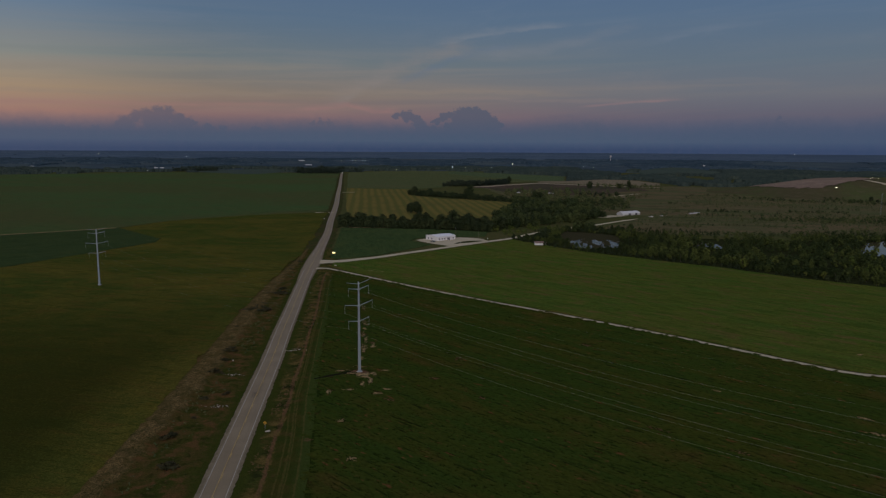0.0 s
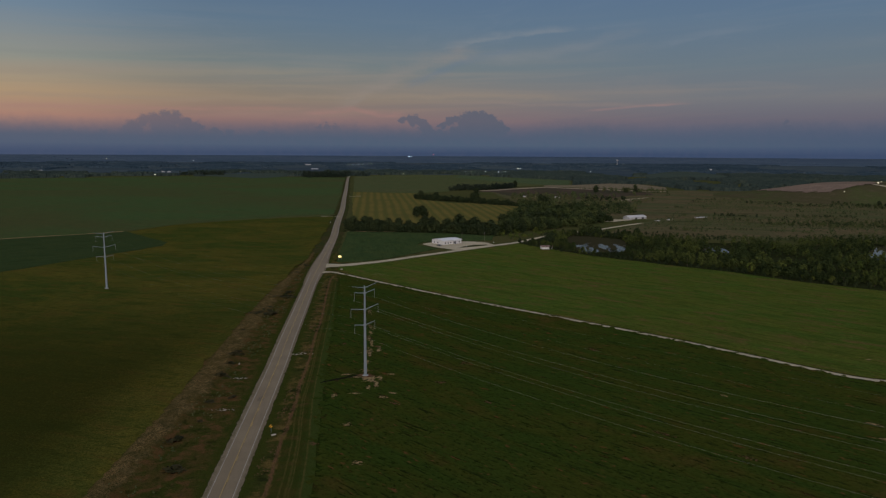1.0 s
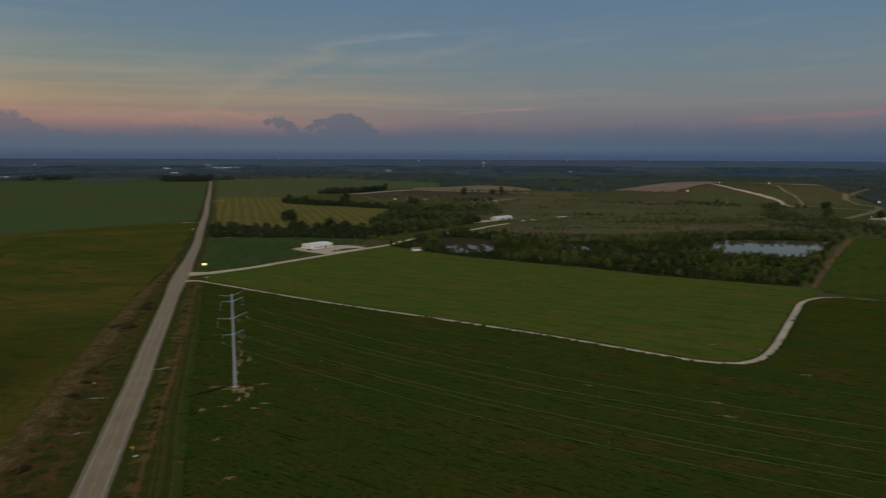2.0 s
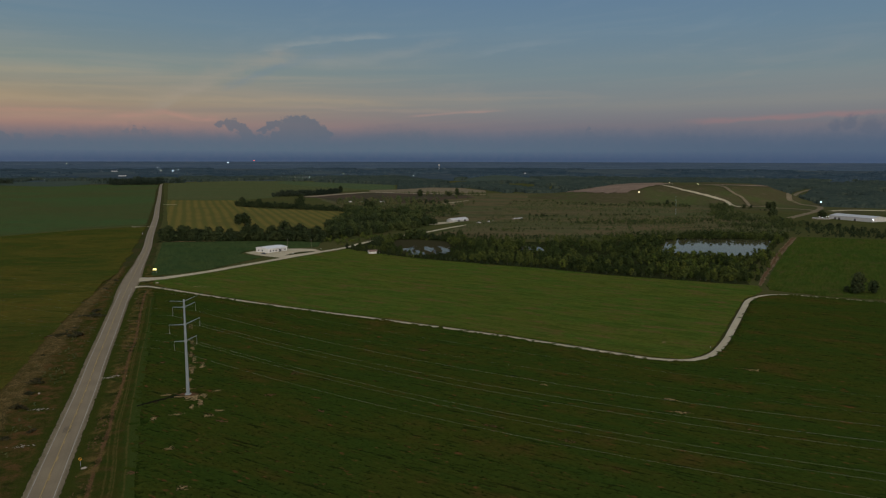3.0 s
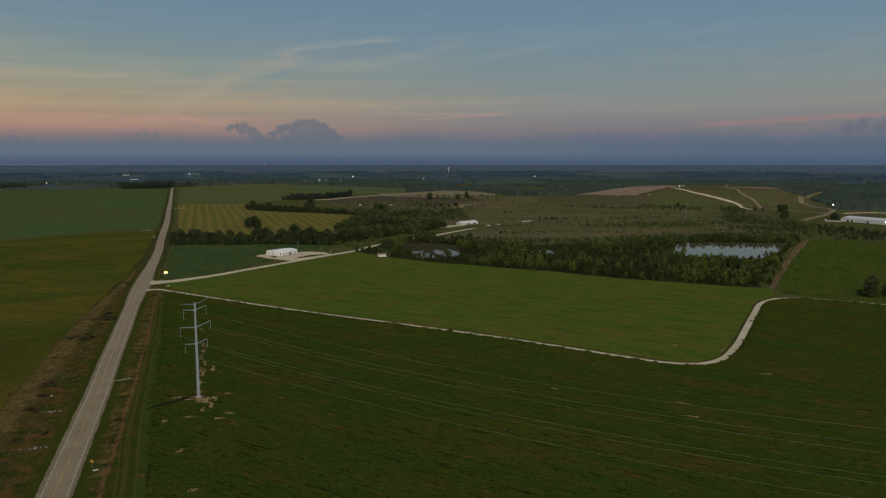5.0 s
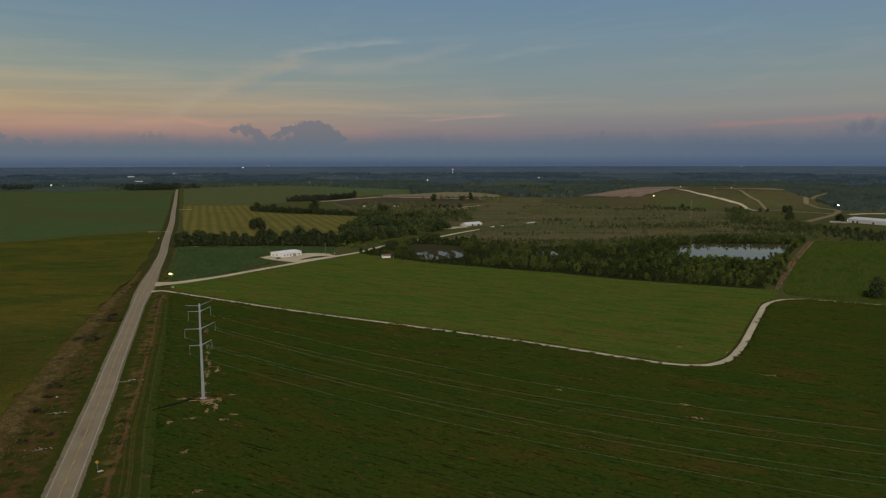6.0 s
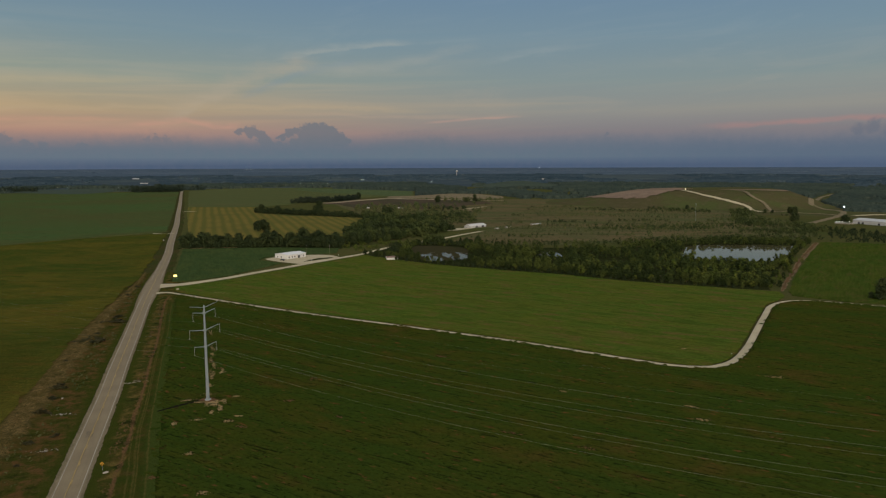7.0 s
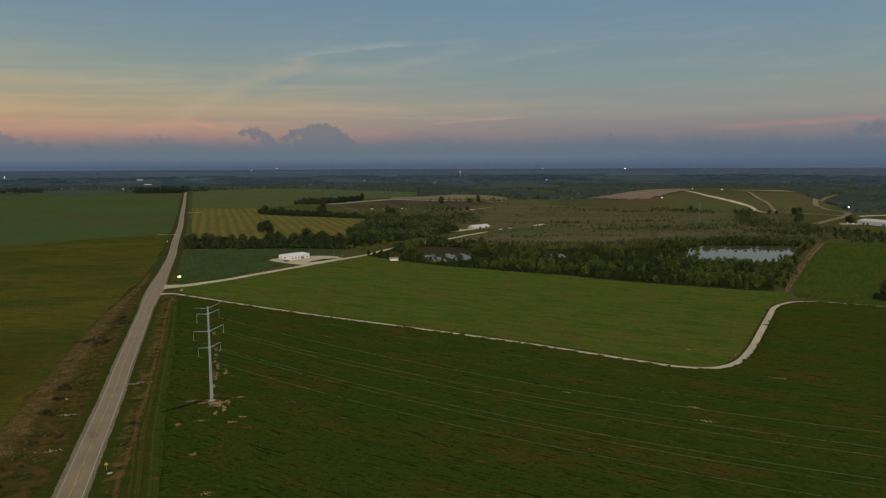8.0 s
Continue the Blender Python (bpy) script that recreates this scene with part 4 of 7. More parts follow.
def ragged_disc(rng, x, y, rx, ry, turn, z, n, rough, vs, fs):
    ph = rng.uniform(0, 6.28, 6)
    c, s = math.cos(radians(turn)), math.sin(radians(turn))
    base = len(vs)
    vs.append((x, y, z + 0.03))
    for ring, zz in ((0.7, z + 0.025), (1.0, z)):
        for k in range(n):
            a = 2 * math.pi * k / n
            w = max(0.25, 1 + rough * sum(math.sin(a * (j + 2) + ph[j]) / (j + 1.5) for j in range(6)) + rng.normal() * rough * 0.25)
            u, v = rx * ring * w * math.cos(a), ry * ring * w * math.sin(a)
            vs.append((x + c * u - s * v, y + s * u + c * v, zz))
    for k in range(n):
        a, b = base + 1 + k, base + 1 + (k + 1) % n
        fs += [(base, a, b), (a, a + n, b + n, b)]


def blob(name, x, y, rx, ry, turn, z, mat, label, category, kind="structure", seed=1, n=26, rough=0.35, flecks=0):
    """A flat patch with a ragged outline, a little raised in the middle, or a scatter of such flecks."""
    rng = np.random.default_rng(seed)
    vs, fs = [], []
    c, s = math.cos(radians(turn)), math.sin(radians(turn))
    if not flecks:
        ragged_disc(rng, x, y, rx, ry, turn, z, n, rough, vs, fs)
    for k in range(flecks):
        u, v = rng.normal() * rx * 0.7, rng.normal() * ry * 0.7
        r = 0.10 + 0.26 * rng.random() ** 2 * min(2.0, max(rx, ry))
        ragged_disc(rng, x + c * u - s * v, y + s * u + c * v, r, r * rng.uniform(0.35, 0.9), turn + rng.normal() * 30, z + 0.002 * (k % 7), 9, 0.5, vs, fs)
    return tagged(new(name, mesh_from(name, vs, fs, mat)), label, category, kind=kind)


# ponds
def pond(name, poly, label, seed, mat=M_WATER):
    rng = np.random.default_rng(seed)
    pts = [p + rng.normal(size=2) * 1.2 for p in spline(poly + [poly[0]], 8)[:-1]]
    vs = [(*p, 0.17) for p in pts]
    cx, cy = np.mean(pts, axis=0)
    vs.append((cx, cy, 0.17))
    n = len(pts)
    tagged(new(name, mesh_from(name, vs, [(i, (i + 1) % n, n) for i in range(n)], mat)), label, "pond", kind="structure")
    return [tuple(p) for p in pts]


POND1 = pond("pond_small", [(104, 628), (112, 590), (136, 586), (152, 600), (166, 664), (148, 692), (121, 697)], "muddy brown pond among trees, reflections put into its colour and gloss", 31, M_MUDDY)
POND2 = pond("pond_large", [(338, 566), (356, 536), (390, 516), (440, 548), (478, 590), (490, 614), (440, 634), (392, 632)], "large still pond reflecting the pale sky", 32)
POND3 = pond("pond_tiny", [(220, 606), (222, 590), (238, 588), (242, 610), (232, 622)], "small muddy pool among trees", 33, M_MUDDY)
WATERS = (POND1, POND2, POND3)

# floor sheets under the woods, coloured dark to stand for the shade there
M_WOODSHADE = earth("shaded_wood_floor", [(0.018, 0.024, 0.009), (0.026, 0.030, 0.011), (0.036, 0.038, 0.015)], 0.05, 0.5)
WOOD_PLAN = [(71, 652), (113, 582), (166, 531), (202, 502), (230, 468), (260, 443), (288, 420), (310, 406), (372, 476), (455, 562), (520, 634), (440, 660), (330, 640), (240, 655), (175, 700), (118, 712)]
field("wood_floor", [(62, 650), (66, 641), (88, 595), (109, 570), (136, 544), (161, 520), (196, 491), (224, 457), (254, 433), (282, 410), (305, 396)] + WOOD_PLAN[7:], M_WOODSHADE, 0.09, "dark floor sheet standing for shade under the woodland by the ponds", 1.5, 18, "wood floor")
field("belt_floor", [(-112, 730), (-70, 725), (-23, 720), (10, 713), (45, 694), (60, 712), (75, 742), (20, 752), (-60, 756), (-108, 756)], M_WOODSHADE, 0.25, "dark floor sheet standing for shade under the hedgerow belt", 1.5, 19, "wood floor")

# bare and straw-strewn patches in the near crop
STRAW = [(-37, 250.9, 1.6, 0.7, 10), (-28.4, 246.5, 1.4, 0.9, 40), (-28.1, 236.2, 0.6, 1.4, 0), (-25.6, 238.7, 0.5, 1.6, 10), (-32, 230.2, 1.5, 0.6, 5), (-22.2, 227, 1.3, 0.6, -20),
         (-30.5, 202.6, 1.1, 0.9, 0), (-23.7, 176.3, 1.2, 0.8, 0), (-41, 355, 1.0, 4.0, 8), (-36.5, 322, 0.9, 5.0, 10), (-35.4, 302.3, 1.0, 4.5, 10), (-33.4, 281, 1.0, 3.6, 0), (-38.6, 228, 0.6, 1.3, 0), (-19, 231, 1.2, 0.4, -10),
         (-35.5, 312, 0.5, 2.2, 10), (-33, 293, 0.6, 3.0, 0), (-32, 279, 0.6, 3.2, 0), (-32, 266, 0.6, 2.2, 0), (-29, 284, 0.5, 3.0, 0), (-31.5, 256, 1.2, 1.2, 0), (-28.5, 243.5, 1.8, 1.0, 20), (-25.5, 241, 0.5, 1.8, 10), (-26, 248, 1.4, 0.7, 30), (-21, 251.5, 1.0, 0.5, 0), (-33.5, 247.8, 1.5, 0.5, 10), (-29.6, 247.2, 1.6, 0.7, 5), (-30.4, 245.4, 0.7, 1.3, 0), (-27.6, 245.8, 0.6, 1.5, 0), (-24.6, 246.4, 0.5, 1.4, 10), (127, 194.4, 2.6, 1.1, -30), (180, 229, 3.0, 0.8, -35), (130.3, 206.6, 2.2, 0.5, -40), (94, 231, 1.2, 0.5, -40), (-46.6, 466, 6.0, 1.6, -20), (169, 275, 0.8, 0.5, 0)]
for i, (x, y, rx, ry, tn) in enumerate(STRAW):
    blob("straw_patch", x, y, rx, ry, tn, 0.56, M_STRAW, "ragged patch of pale dry straw in the crop", "straw patch", seed=40 + i, flecks=40)
SOIL = [(-31, 250.2, 4.6, 2.4, 10), (-30, 289, 1.6, 1.6, 0), (-27.5, 256, 2.0, 0.8, 20), (6.4, 266, 2.0, 1.3, 0), (-3, 242.6, 1.5, 0.9, 0), (64, 197, 3.4, 0.8, -42), (81.7, 181, 2.2, 0.7, -45),
        (60.8, 286.7, 2.0, 0.9, -40), (13, 223, 1.4, 0.6, -45), (-17.7, 221, 1.6, 0.6, -30), (-37.8, 188, 0.9, 0.9, 0), (-45, 293, 1.2, 0.7, 0), (105, 201, 1.4, 0.4, -45), (140, 176, 1.6, 0.5, -45)]
for i, (x, y, rx, ry, tn) in enumerate(SOIL):
    blob("soil_patch", x, y, rx, ry, tn, 0.50, M_SOIL, "patch of bare reddish-brown soil in the crop", "soil patch", seed=70 + i, flecks=60 if i == 0 else 30)
blob("soil_patch", -30.4, 249.6, 3.0, 2.0, 5, 0.49, M_SOIL, "bare reddish soil round the foot of the pole", "soil patch", seed=95, rough=0.45)
# near-black tapering strip laid over the crop beside the pole
strip("wet_rut", np.array([(-33.6, 249.6), (-37, 247.4), (-41, 244.8), (-45.9, 241.3)]), [-0.6, -0.9, -0.7, -0.2], [0.6, 0.9, 0.7, 0.2], 0.56, M_STREAK, "dark tapering streak leading from the pole", "rut", ragged=0.12, thick=0.05, skirt=0.1)
for x, y, rx, ry, tn in ((-76, 246, 2.6, 0.5, -3), (-72.3, 214.7, 2.8, 0.6, 4), (-61.3, 277.6, 1.9, 0.7, 0)):
    blob("rubble_strip", x, y, rx, ry, tn, 0.25, M_LIME, "thin strip of pale rubble on the verge", "rubble", seed=int(-x), flecks=22)
blob("culvert_apron", -58.7, 279, 1.8, 0.4, -15, 0.2, M_LIME, "pale gravel culvert apron beside the road", "culvert", seed=5, flecks=16)
field("building_yard", [(-24, 633), (-20, 624), (-12, 612), (-3, 603), (5, 594), (16, 602), (28, 617), (42, 628), (36, 644), (24, 652), (8, 654), (-8, 650), (-18, 642)], M_GRAVEL, 0.12, "pale gravel yard round the white building", 0.8, 15, "yard")
field("grass_island", [(9, 607), (13, 617), (22, 628), (33, 631), (36, 628), (24, 617)], M_VERGE, 0.2, "low grass island between yard and road", 0.6, 16, "lawn")

# ---------------------------------------------------------------- power line
P1, P2 = Vector((-30.6, 250.0)), Vector((-205.5, 412.0))
LINE = (P1 - P2).normalized()
P0 = P1 + LINE * 239
ARM_TURN = math.degrees(math.atan2(LINE.x, -LINE.y))
ARMS = [(31.5, 4.8), (25.4, 6.5), (19.6, 4.8)]


def transmission_pole():
    th = thing("transmission_pole", P1.x, P1.y, 0, ARM_TURN, "tall galvanised steel power pole with six upswept arms", "power pole", "power poles")
    bm = bmesh.new()
    for z0, z1, r0, r1 in ((0.5, 12.0, 0.57, 0.47), (11.9, 23.0, 0.465, 0.37), (22.9, 34.2, 0.365, 0.27)):
        rod(bm, (0, 0, z0), (0, 0, z1), r0, r1, 12)
    part("shaft", bm, M_STEEL, th)
    bm = bmesh.new()
    rod(bm, (0, 0, 0), (0, 0, 0.62), 1.15, 1.15, 16)
    part("foundation", bm, M_CONC, th, "round concrete footing")
    bm = bmesh.new()
    rod(bm, (0, 0, 0.6), (0, 0, 0.72), 0.98, 0.98, 16)
    for k in range(8):
        a = k * math.pi / 4
        rod(bm, (0.86 * math.cos(a), 0.86 * math.sin(a), 0.7), (0.86 * math.cos(a), 0.86 * math.sin(a), 0.85), 0.05, 0.05, 6)
    part("base_flange", bm, M_STEEL, th)
    for z, L in ARMS:
        for s in (-1, 1):
            bm = bmesh.new()
            rod(bm, (s * 0.35, 0, z), (s * L, 0, z + 0.17 * L), 0.165, 0.085, 8)
            box(bm, (s * 0.42, 0, z), (0.3, 0.5, 0.6), 0.04)
            arm = part("arm", bm, M_STEEL, th)
            bm = bmesh.new()
            tip = Vector((s * L, 0, z + 0.17 * L))
            rod(bm, tip, tip + Vector((0, 0, -2.9)), 0.03, 0.03, 6)
            for k in range(9):
                rod(bm, tip + Vector((0, 0, -0.5 - k * 0.26)), tip + Vector((0, 0, -0.56 - k * 0.26)), 0.045, 0.055, 8)
            rod(bm, tip + Vector((0, -0.25, -2.95)), tip + Vector((0, 0.25, -2.95)), 0.06, 0.06, 6)
            part("insulator", bm, M_GLASSINS, arm, "string of grey insulator discs")
    for s in (-1, 1):
        bm = bmesh.new()
        rod(bm, (s * 0.3, 0, 33.5), (s * 5.9, 0, 34.6), 0.11, 0.05, 8)
        part("shield_wire_arm", bm, M_STEEL, th, "slim steel arm at the top")
    return th


pole = transmission_pole()
for p in (P2, P0):
    copy_thing(pole, pose(p.x, p.y, 0, 0, 0, ARM_TURN))


def wire(a, b, sag, r, label):
    a, b = Vector(a), Vector(b)
    vs, fs, n, m = [], [], 36, 5
    side = (b - a).cross(Vector((0, 0, 1))).normalized()
    for i in range(n + 1):
        t = i / n
        c = a.lerp(b, t) - Vector((0, 0, 4 * sag * t * (1 - t)))
        for k in range(m):
            q = 2 * math.pi * k / m
            vs.append(c + (side * math.cos(q) + Vector((0, 0, math.sin(q)))) * r)
    for i in range(n):
        for k in range(m):
            fs.append((i * m + k, i * m + (k + 1) % m, (i + 1) * m + (k + 1) % m, (i + 1) * m + k))
    return tagged(new("overhead_wire", mesh_from("overhead_wire", vs, fs, M_WIRE)), label, "power cable", "overhead wires")


ACROSS = Vector((-LINE.y, LINE.x))
for a, b in ((P1, P0), (P2, P1)):
    for s in (-1, 1):
        for z, L in ARMS:
            o = ACROSS * L * s
            zz = z + 0.17 * L - 2.95
            wire((a.x + o.x, a.y + o.y, zz), (b.x + o.x, b.y + o.y, zz), 5.0, 0.014 if a is P1 else 0.006, "pale aluminium conductor hanging between power poles")
        o = ACROSS * 5.9 * s
        wire((a.x + o.x, a.y + o.y, 34.6), (b.x + o.x, b.y + o.y, 34.6), 3.6, 0.004 if a is P1 else 0.003, "thin earth wire hanging between power poles")

# ---------------------------------------------------------------- trees


def ico(sub):
    bm = bmesh.new()
    bmesh.ops.create_icosphere(bm, subdivisions=sub, radius=1.0)
    v = np.array([x.co[:] for x in bm.verts])
    f = np.array([[x.index for x in q.verts] for q in bm.faces])
    bm.free()
    return v, f


ICO1 = ico(1)


def crown_arrays(rng, h, w, base, lobes, cards, leaf, core=ICO1):
    """A crown of lumpy lobes covered with many loose leaf sprays, from height base to h, of width w."""
    V, Fq, N, nv = [], [], [], 0
    cs = []
    for k in range(lobes):
        t = (k + rng.uniform(0.2, 0.8)) / lobes
        a = k * 2.4 + rng.uniform(0, 1.8)
        prof = math.sin(math.pi * (0.20 + 0.74 * t)) ** 0.7
        rr = w * 0.5 * prof
        off = rr * (rng.uniform(0.25, 0.72) if k < lobes - 1 else 0.15)
        r = w * rng.uniform(0.17, 0.30) * (0.6 + 0.4 * prof)
        cs.append((np.array([math.cos(a) * off, math.sin(a) * off, base + (h - base) * (0.10 + 0.78 * t)]), r * np.array([1, 1, rng.uniform(0.75, 1.1)])))
    v0, f0 = core
    for c, r in cs:
        d = v0 * (0.62 * (1 + rng.normal(size=(len(v0), 1)) * 0.2))
        V.append(c + d * r)
        N.append(v0 + np.array([0, 0, 0.3]))
        Fq.append(f0 + nv)
        nv += len(v0)
    pick = rng.integers(0, len(cs), cards)
    C, R = np.array([c for c, _ in cs])[pick], np.array([r for _, r in cs])[pick]
    n = rng.normal(size=(cards, 3))
    n[:, 2] = np.abs(n[:, 2]) * 0.9 - 0.25
    n /= np.linalg.norm(n, axis=1)[:, None]
    P = C + n * R * rng.uniform(0.55, 1.2, (cards, 1))
    up = n * np.array([0.7, 0.7, 1.0]) + rng.normal(size=(cards, 3)) * 0.6
    up /= np.linalg.norm(up, axis=1)[:, None]
    u = np.cross(up, rng.normal(size=(cards, 3)))
    u /= np.linalg.norm(u, axis=1)[:, None]
    v = np.cross(up, u)
    s = leaf * rng.uniform(0.6, 1.45, (cards, 1))
    quad = np.stack([P - u * s, P - v * s * 0.7 + up * s * 0.2, P + u * s * rng.uniform(0.6, 1.2, (cards, 1)), P + v * s * 0.8 - up * s * 0.2], 1).reshape(-1, 3)
    V.append(quad)
    # leaf sprays take their shading from the rounded crown, with some scatter
    N.append(np.repeat(n * 0.8 + np.array([0, 0, 0.35]) + up * 0.55, 4, axis=0))
    q = np.arange(cards)[:, None] * 4 + nv
    Fq += [np.concatenate([q, q + 1, q + 2], 1), np.concatenate([q, q + 2, q + 3], 1)]
    return np.concatenate(V), np.concatenate(Fq), np.concatenate(N)


def tri_mesh(name, V, Fq, N, mat):
    me = bpy.data.meshes.new(name)
    me.vertices.add(len(V)), me.loops.add(len(Fq) * 3), me.polygons.add(len(Fq))
    me.vertices.foreach_set("co", np.ascontiguousarray(V, dtype=np.float32).ravel())
    me.loops.foreach_set("vertex_index", np.ascontiguousarray(Fq, dtype=np.int32).ravel())
    me.polygons.foreach_set("loop_start", np.arange(0, len(Fq) * 3, 3, dtype=np.int32))
    me.polygons.foreach_set("use_smooth", [True] * len(Fq))
    me.materials.append(mat)
    me.update(calc_edges=True)
    if N is not None:
        N = N / np.maximum(np.linalg.norm(N, axis=1)[:, None], 1e-6)
        me.normals_split_custom_set_from_vertices(N.astype(np.float32))
    return me


def make_tree(seed, h, w, base, mat, label, group, lobes=9, cards=420, leaf=0.75):
    rng = np.random.default_rng(seed)
    th = thing("tree", 0, -400, 0, 0, label, "tree", group)
    bm = bmesh.new()
    bend = rng.normal(size=2) * 0.03 * h
    top_p = Vector((bend[0], bend[1], base + (h - base) * 0.55))
    rod(bm, (0, 0, -0.3), top_p, 0.022 * h + 0.05, 0.008 * h + 0.03, 7)
    for k in range(5):
        a = k * 1.26 + rng.uniform(0, 0.6)
        t = rng.uniform(0.4, 0.9)
        p = Vector((0, 0, 0)).lerp(top_p, t)
        rod(bm, p, p + Vector((math.cos(a) * w * 0.32, math.sin(a) * w * 0.32, h * 0.2)), 0.008 * h + 0.02, 0.003 * h + 0.01, 5)
    part("trunk", bm, M_BARK, th)
    ob = new("crown", tri_mesh("crown", *crown_arrays(rng, h, w, base, lobes, cards, leaf, ICO1), mat))
    ob.parent = th
    return th


BELT = [make_tree(100 + i, h, w, b, F_BELT, "dark green broadleaf tree in a hedgerow belt", "belt trees", 18, 1100, 0.5) for i, (h, w, b) in enumerate(((15, 13, 1.0), (13, 12, 0.6), (18, 14, 1.5), (12, 13, 0.5)))]
MIXED = [make_tree(180 + i, h, w, b, F_MIX, "green broadleaf tree in the roadside woodland", "roadside trees", 18, 1100, 0.5) for i, (h, w, b) in enumerate(((14, 13, 0.8), (11, 11, 0.4), (16, 13, 1.2), (9, 11, 0.3)))]
YOUNG = [make_tree(120 + i, h, w, b, F_POND, "young green woodland tree beside the field", "woodland edge trees", 13, 620, 0.34) for i, (h, w, b) in enumerate(((9, 7, 0.4), (11, 7.5, 0.8), (7, 7, 0.2), (12, 8, 0.8)))]
PALE = [make_tree(140 + i, h, w, b, F_LIGHT, "light yellow-green tree in the woodland", "woodland edge trees", 13, 620, 0.34) for i, (h, w, b) in enumerate(((10, 8, 0.3), (8, 7.5, 0.2)))]
# dark leaf colour gives the wood edge its shaded foot
DUSKY = [make_tree(160 + i, h, w, b, F_BELT, "dark green sapling at the wood edge, its dark tone partly for shade", "woodland edge trees", 12, 560, 0.32) for i, (h, w, b) in enumerate(((7, 6, 0.1), (6, 6.5, 0.0)))]
used = set()
rng = np.random.default_rng(7)


def plant(protos, x, y, s=1.0):
    """Plants a copy of a tree (the first of each kind is the tree itself)."""
    p = protos[int(rng.integers(len(protos)))]
    m = pose(x, y, ground_z(x, y), 0, 0, rng.uniform(0, 360)) @ Matrix.Diagonal((s, s, s * rng.uniform(0.88, 1.12), 1))
    if p.name in used:
        copy_thing(p, m)
    else:
        used.add(p.name)
        p.matrix_basis = m


def row(protos, pts, gap, spread, s0=0.8, s1=1.15):
    ln = spline(pts, 12)
    acc = np.concatenate([[0], np.cumsum(np.linalg.norm(np.diff(ln, axis=0), axis=1))])
    d = 0.0
    while d < acc[-1]:
        x, y = np.interp(d, acc, ln[:, 0]), np.interp(d, acc, ln[:, 1])
        plant(protos, x + rng.normal() * spread, y + rng.normal() * spread, rng.uniform(s0, s1))
        d += gap * rng.uniform(0.7, 1.3)


row(BELT, [(-108, 742), (-88, 737), (-56, 730), (-23, 726), (10, 718), (45, 698)], 5.2, 1.8, 0.7, 1.02)
row(BELT, [(-98, 750), (-60, 744), (-20, 738), (20, 730), (55, 714)], 7.5, 2.5, 0.8, 1.15)
row(BELT, [(-10, 752), (20, 748), (55, 738), (80, 732)], 8.0, 4.0, 0.8, 1.1)
plant(BELT[0:1], -42, 900, 1.05), plant(BELT[1:2], -31, 903, 1.1), plant(BELT[0:1], -36, 912, 1.15)
plant(BELT[2:3], 46, 1208, 1.4), plant(BELT[0:1], 40, 1204, 1.3), plant(BELT[2:3], -52, 1270, 1.1), plant(BELT[0:1], -24, 1268, 1.2), plant(BELT[2:3], 143, 1100, 1.2), plant(BELT[0:1], 152, 1108, 1.3), plant(BELT[2:3], 158, 1690, 1.1)
for x, y, s in ((310, 1490, 1.3), (380, 1516, 1.1), (399, 1511, 1.1), (*by(38.55, 1290), 1.0), (*by(38.9, 1286), 0.9), (*by(35.55, 1330), 0.7), (*by(36.9, 1290), 0.55), (*by(37.4, 1300), 0.5), (*by(31.4, 1330), 0.6), (*by(31.8, 1340), 0.5), (*by(42.0, 1130), 0.7), (*by(42.25, 1120), 0.8), (*by(42.1, 1142), 0.7), (*by(45.6, 1120), 0.6), (700, 870, 1.2), (712, 880, 1.0), (650, 742, 0.5), (664, 706, 0.55)):
    plant(BELT, x, y, s)
plant(BELT[2:3], 352, 356, 0.8), plant(BELT[0:1], 347, 352, 0.72), plant(BELT[1:2], 345, 357, 0.42), plant(BELT[3:4], 358, 350, 0.6)
EDGE = [(67, 645), (89, 599), (110, 573), (137, 547), (162, 523), (197, 494), (225, 460), (255, 436), (283, 413), (305, 400)]
row(DUSKY + DUSKY + YOUNG[:1], [(x - 0.5, y - 0.5) for x, y in EDGE], 6.2, 0.7, 0.5, 0.9)
row(YOUNG + PALE, [(x + 4, y + 5) for x, y in EDGE[4:]], 7.5, 1.8, 0.55, 0.9)
for x, y, k_ in ((119, 775, 1.0), (105, 781, 1.1), (91, 735, 0.7), (83, 750, 0.6), (141, 832, 1.2), (126, 790, 0.8)):
    plant(PALE, x, y, k_)
row(YOUNG + PALE, [(310, 402), (345, 440), (372, 470), (410, 512), (450, 555), (500, 606), (530, 636)], 8.5, 2.0, 0.6, 1.0)
row(YOUNG + PALE, [(335, 470), (365, 500), (395, 503)], 5.5, 4.0, 0.5, 0.8)


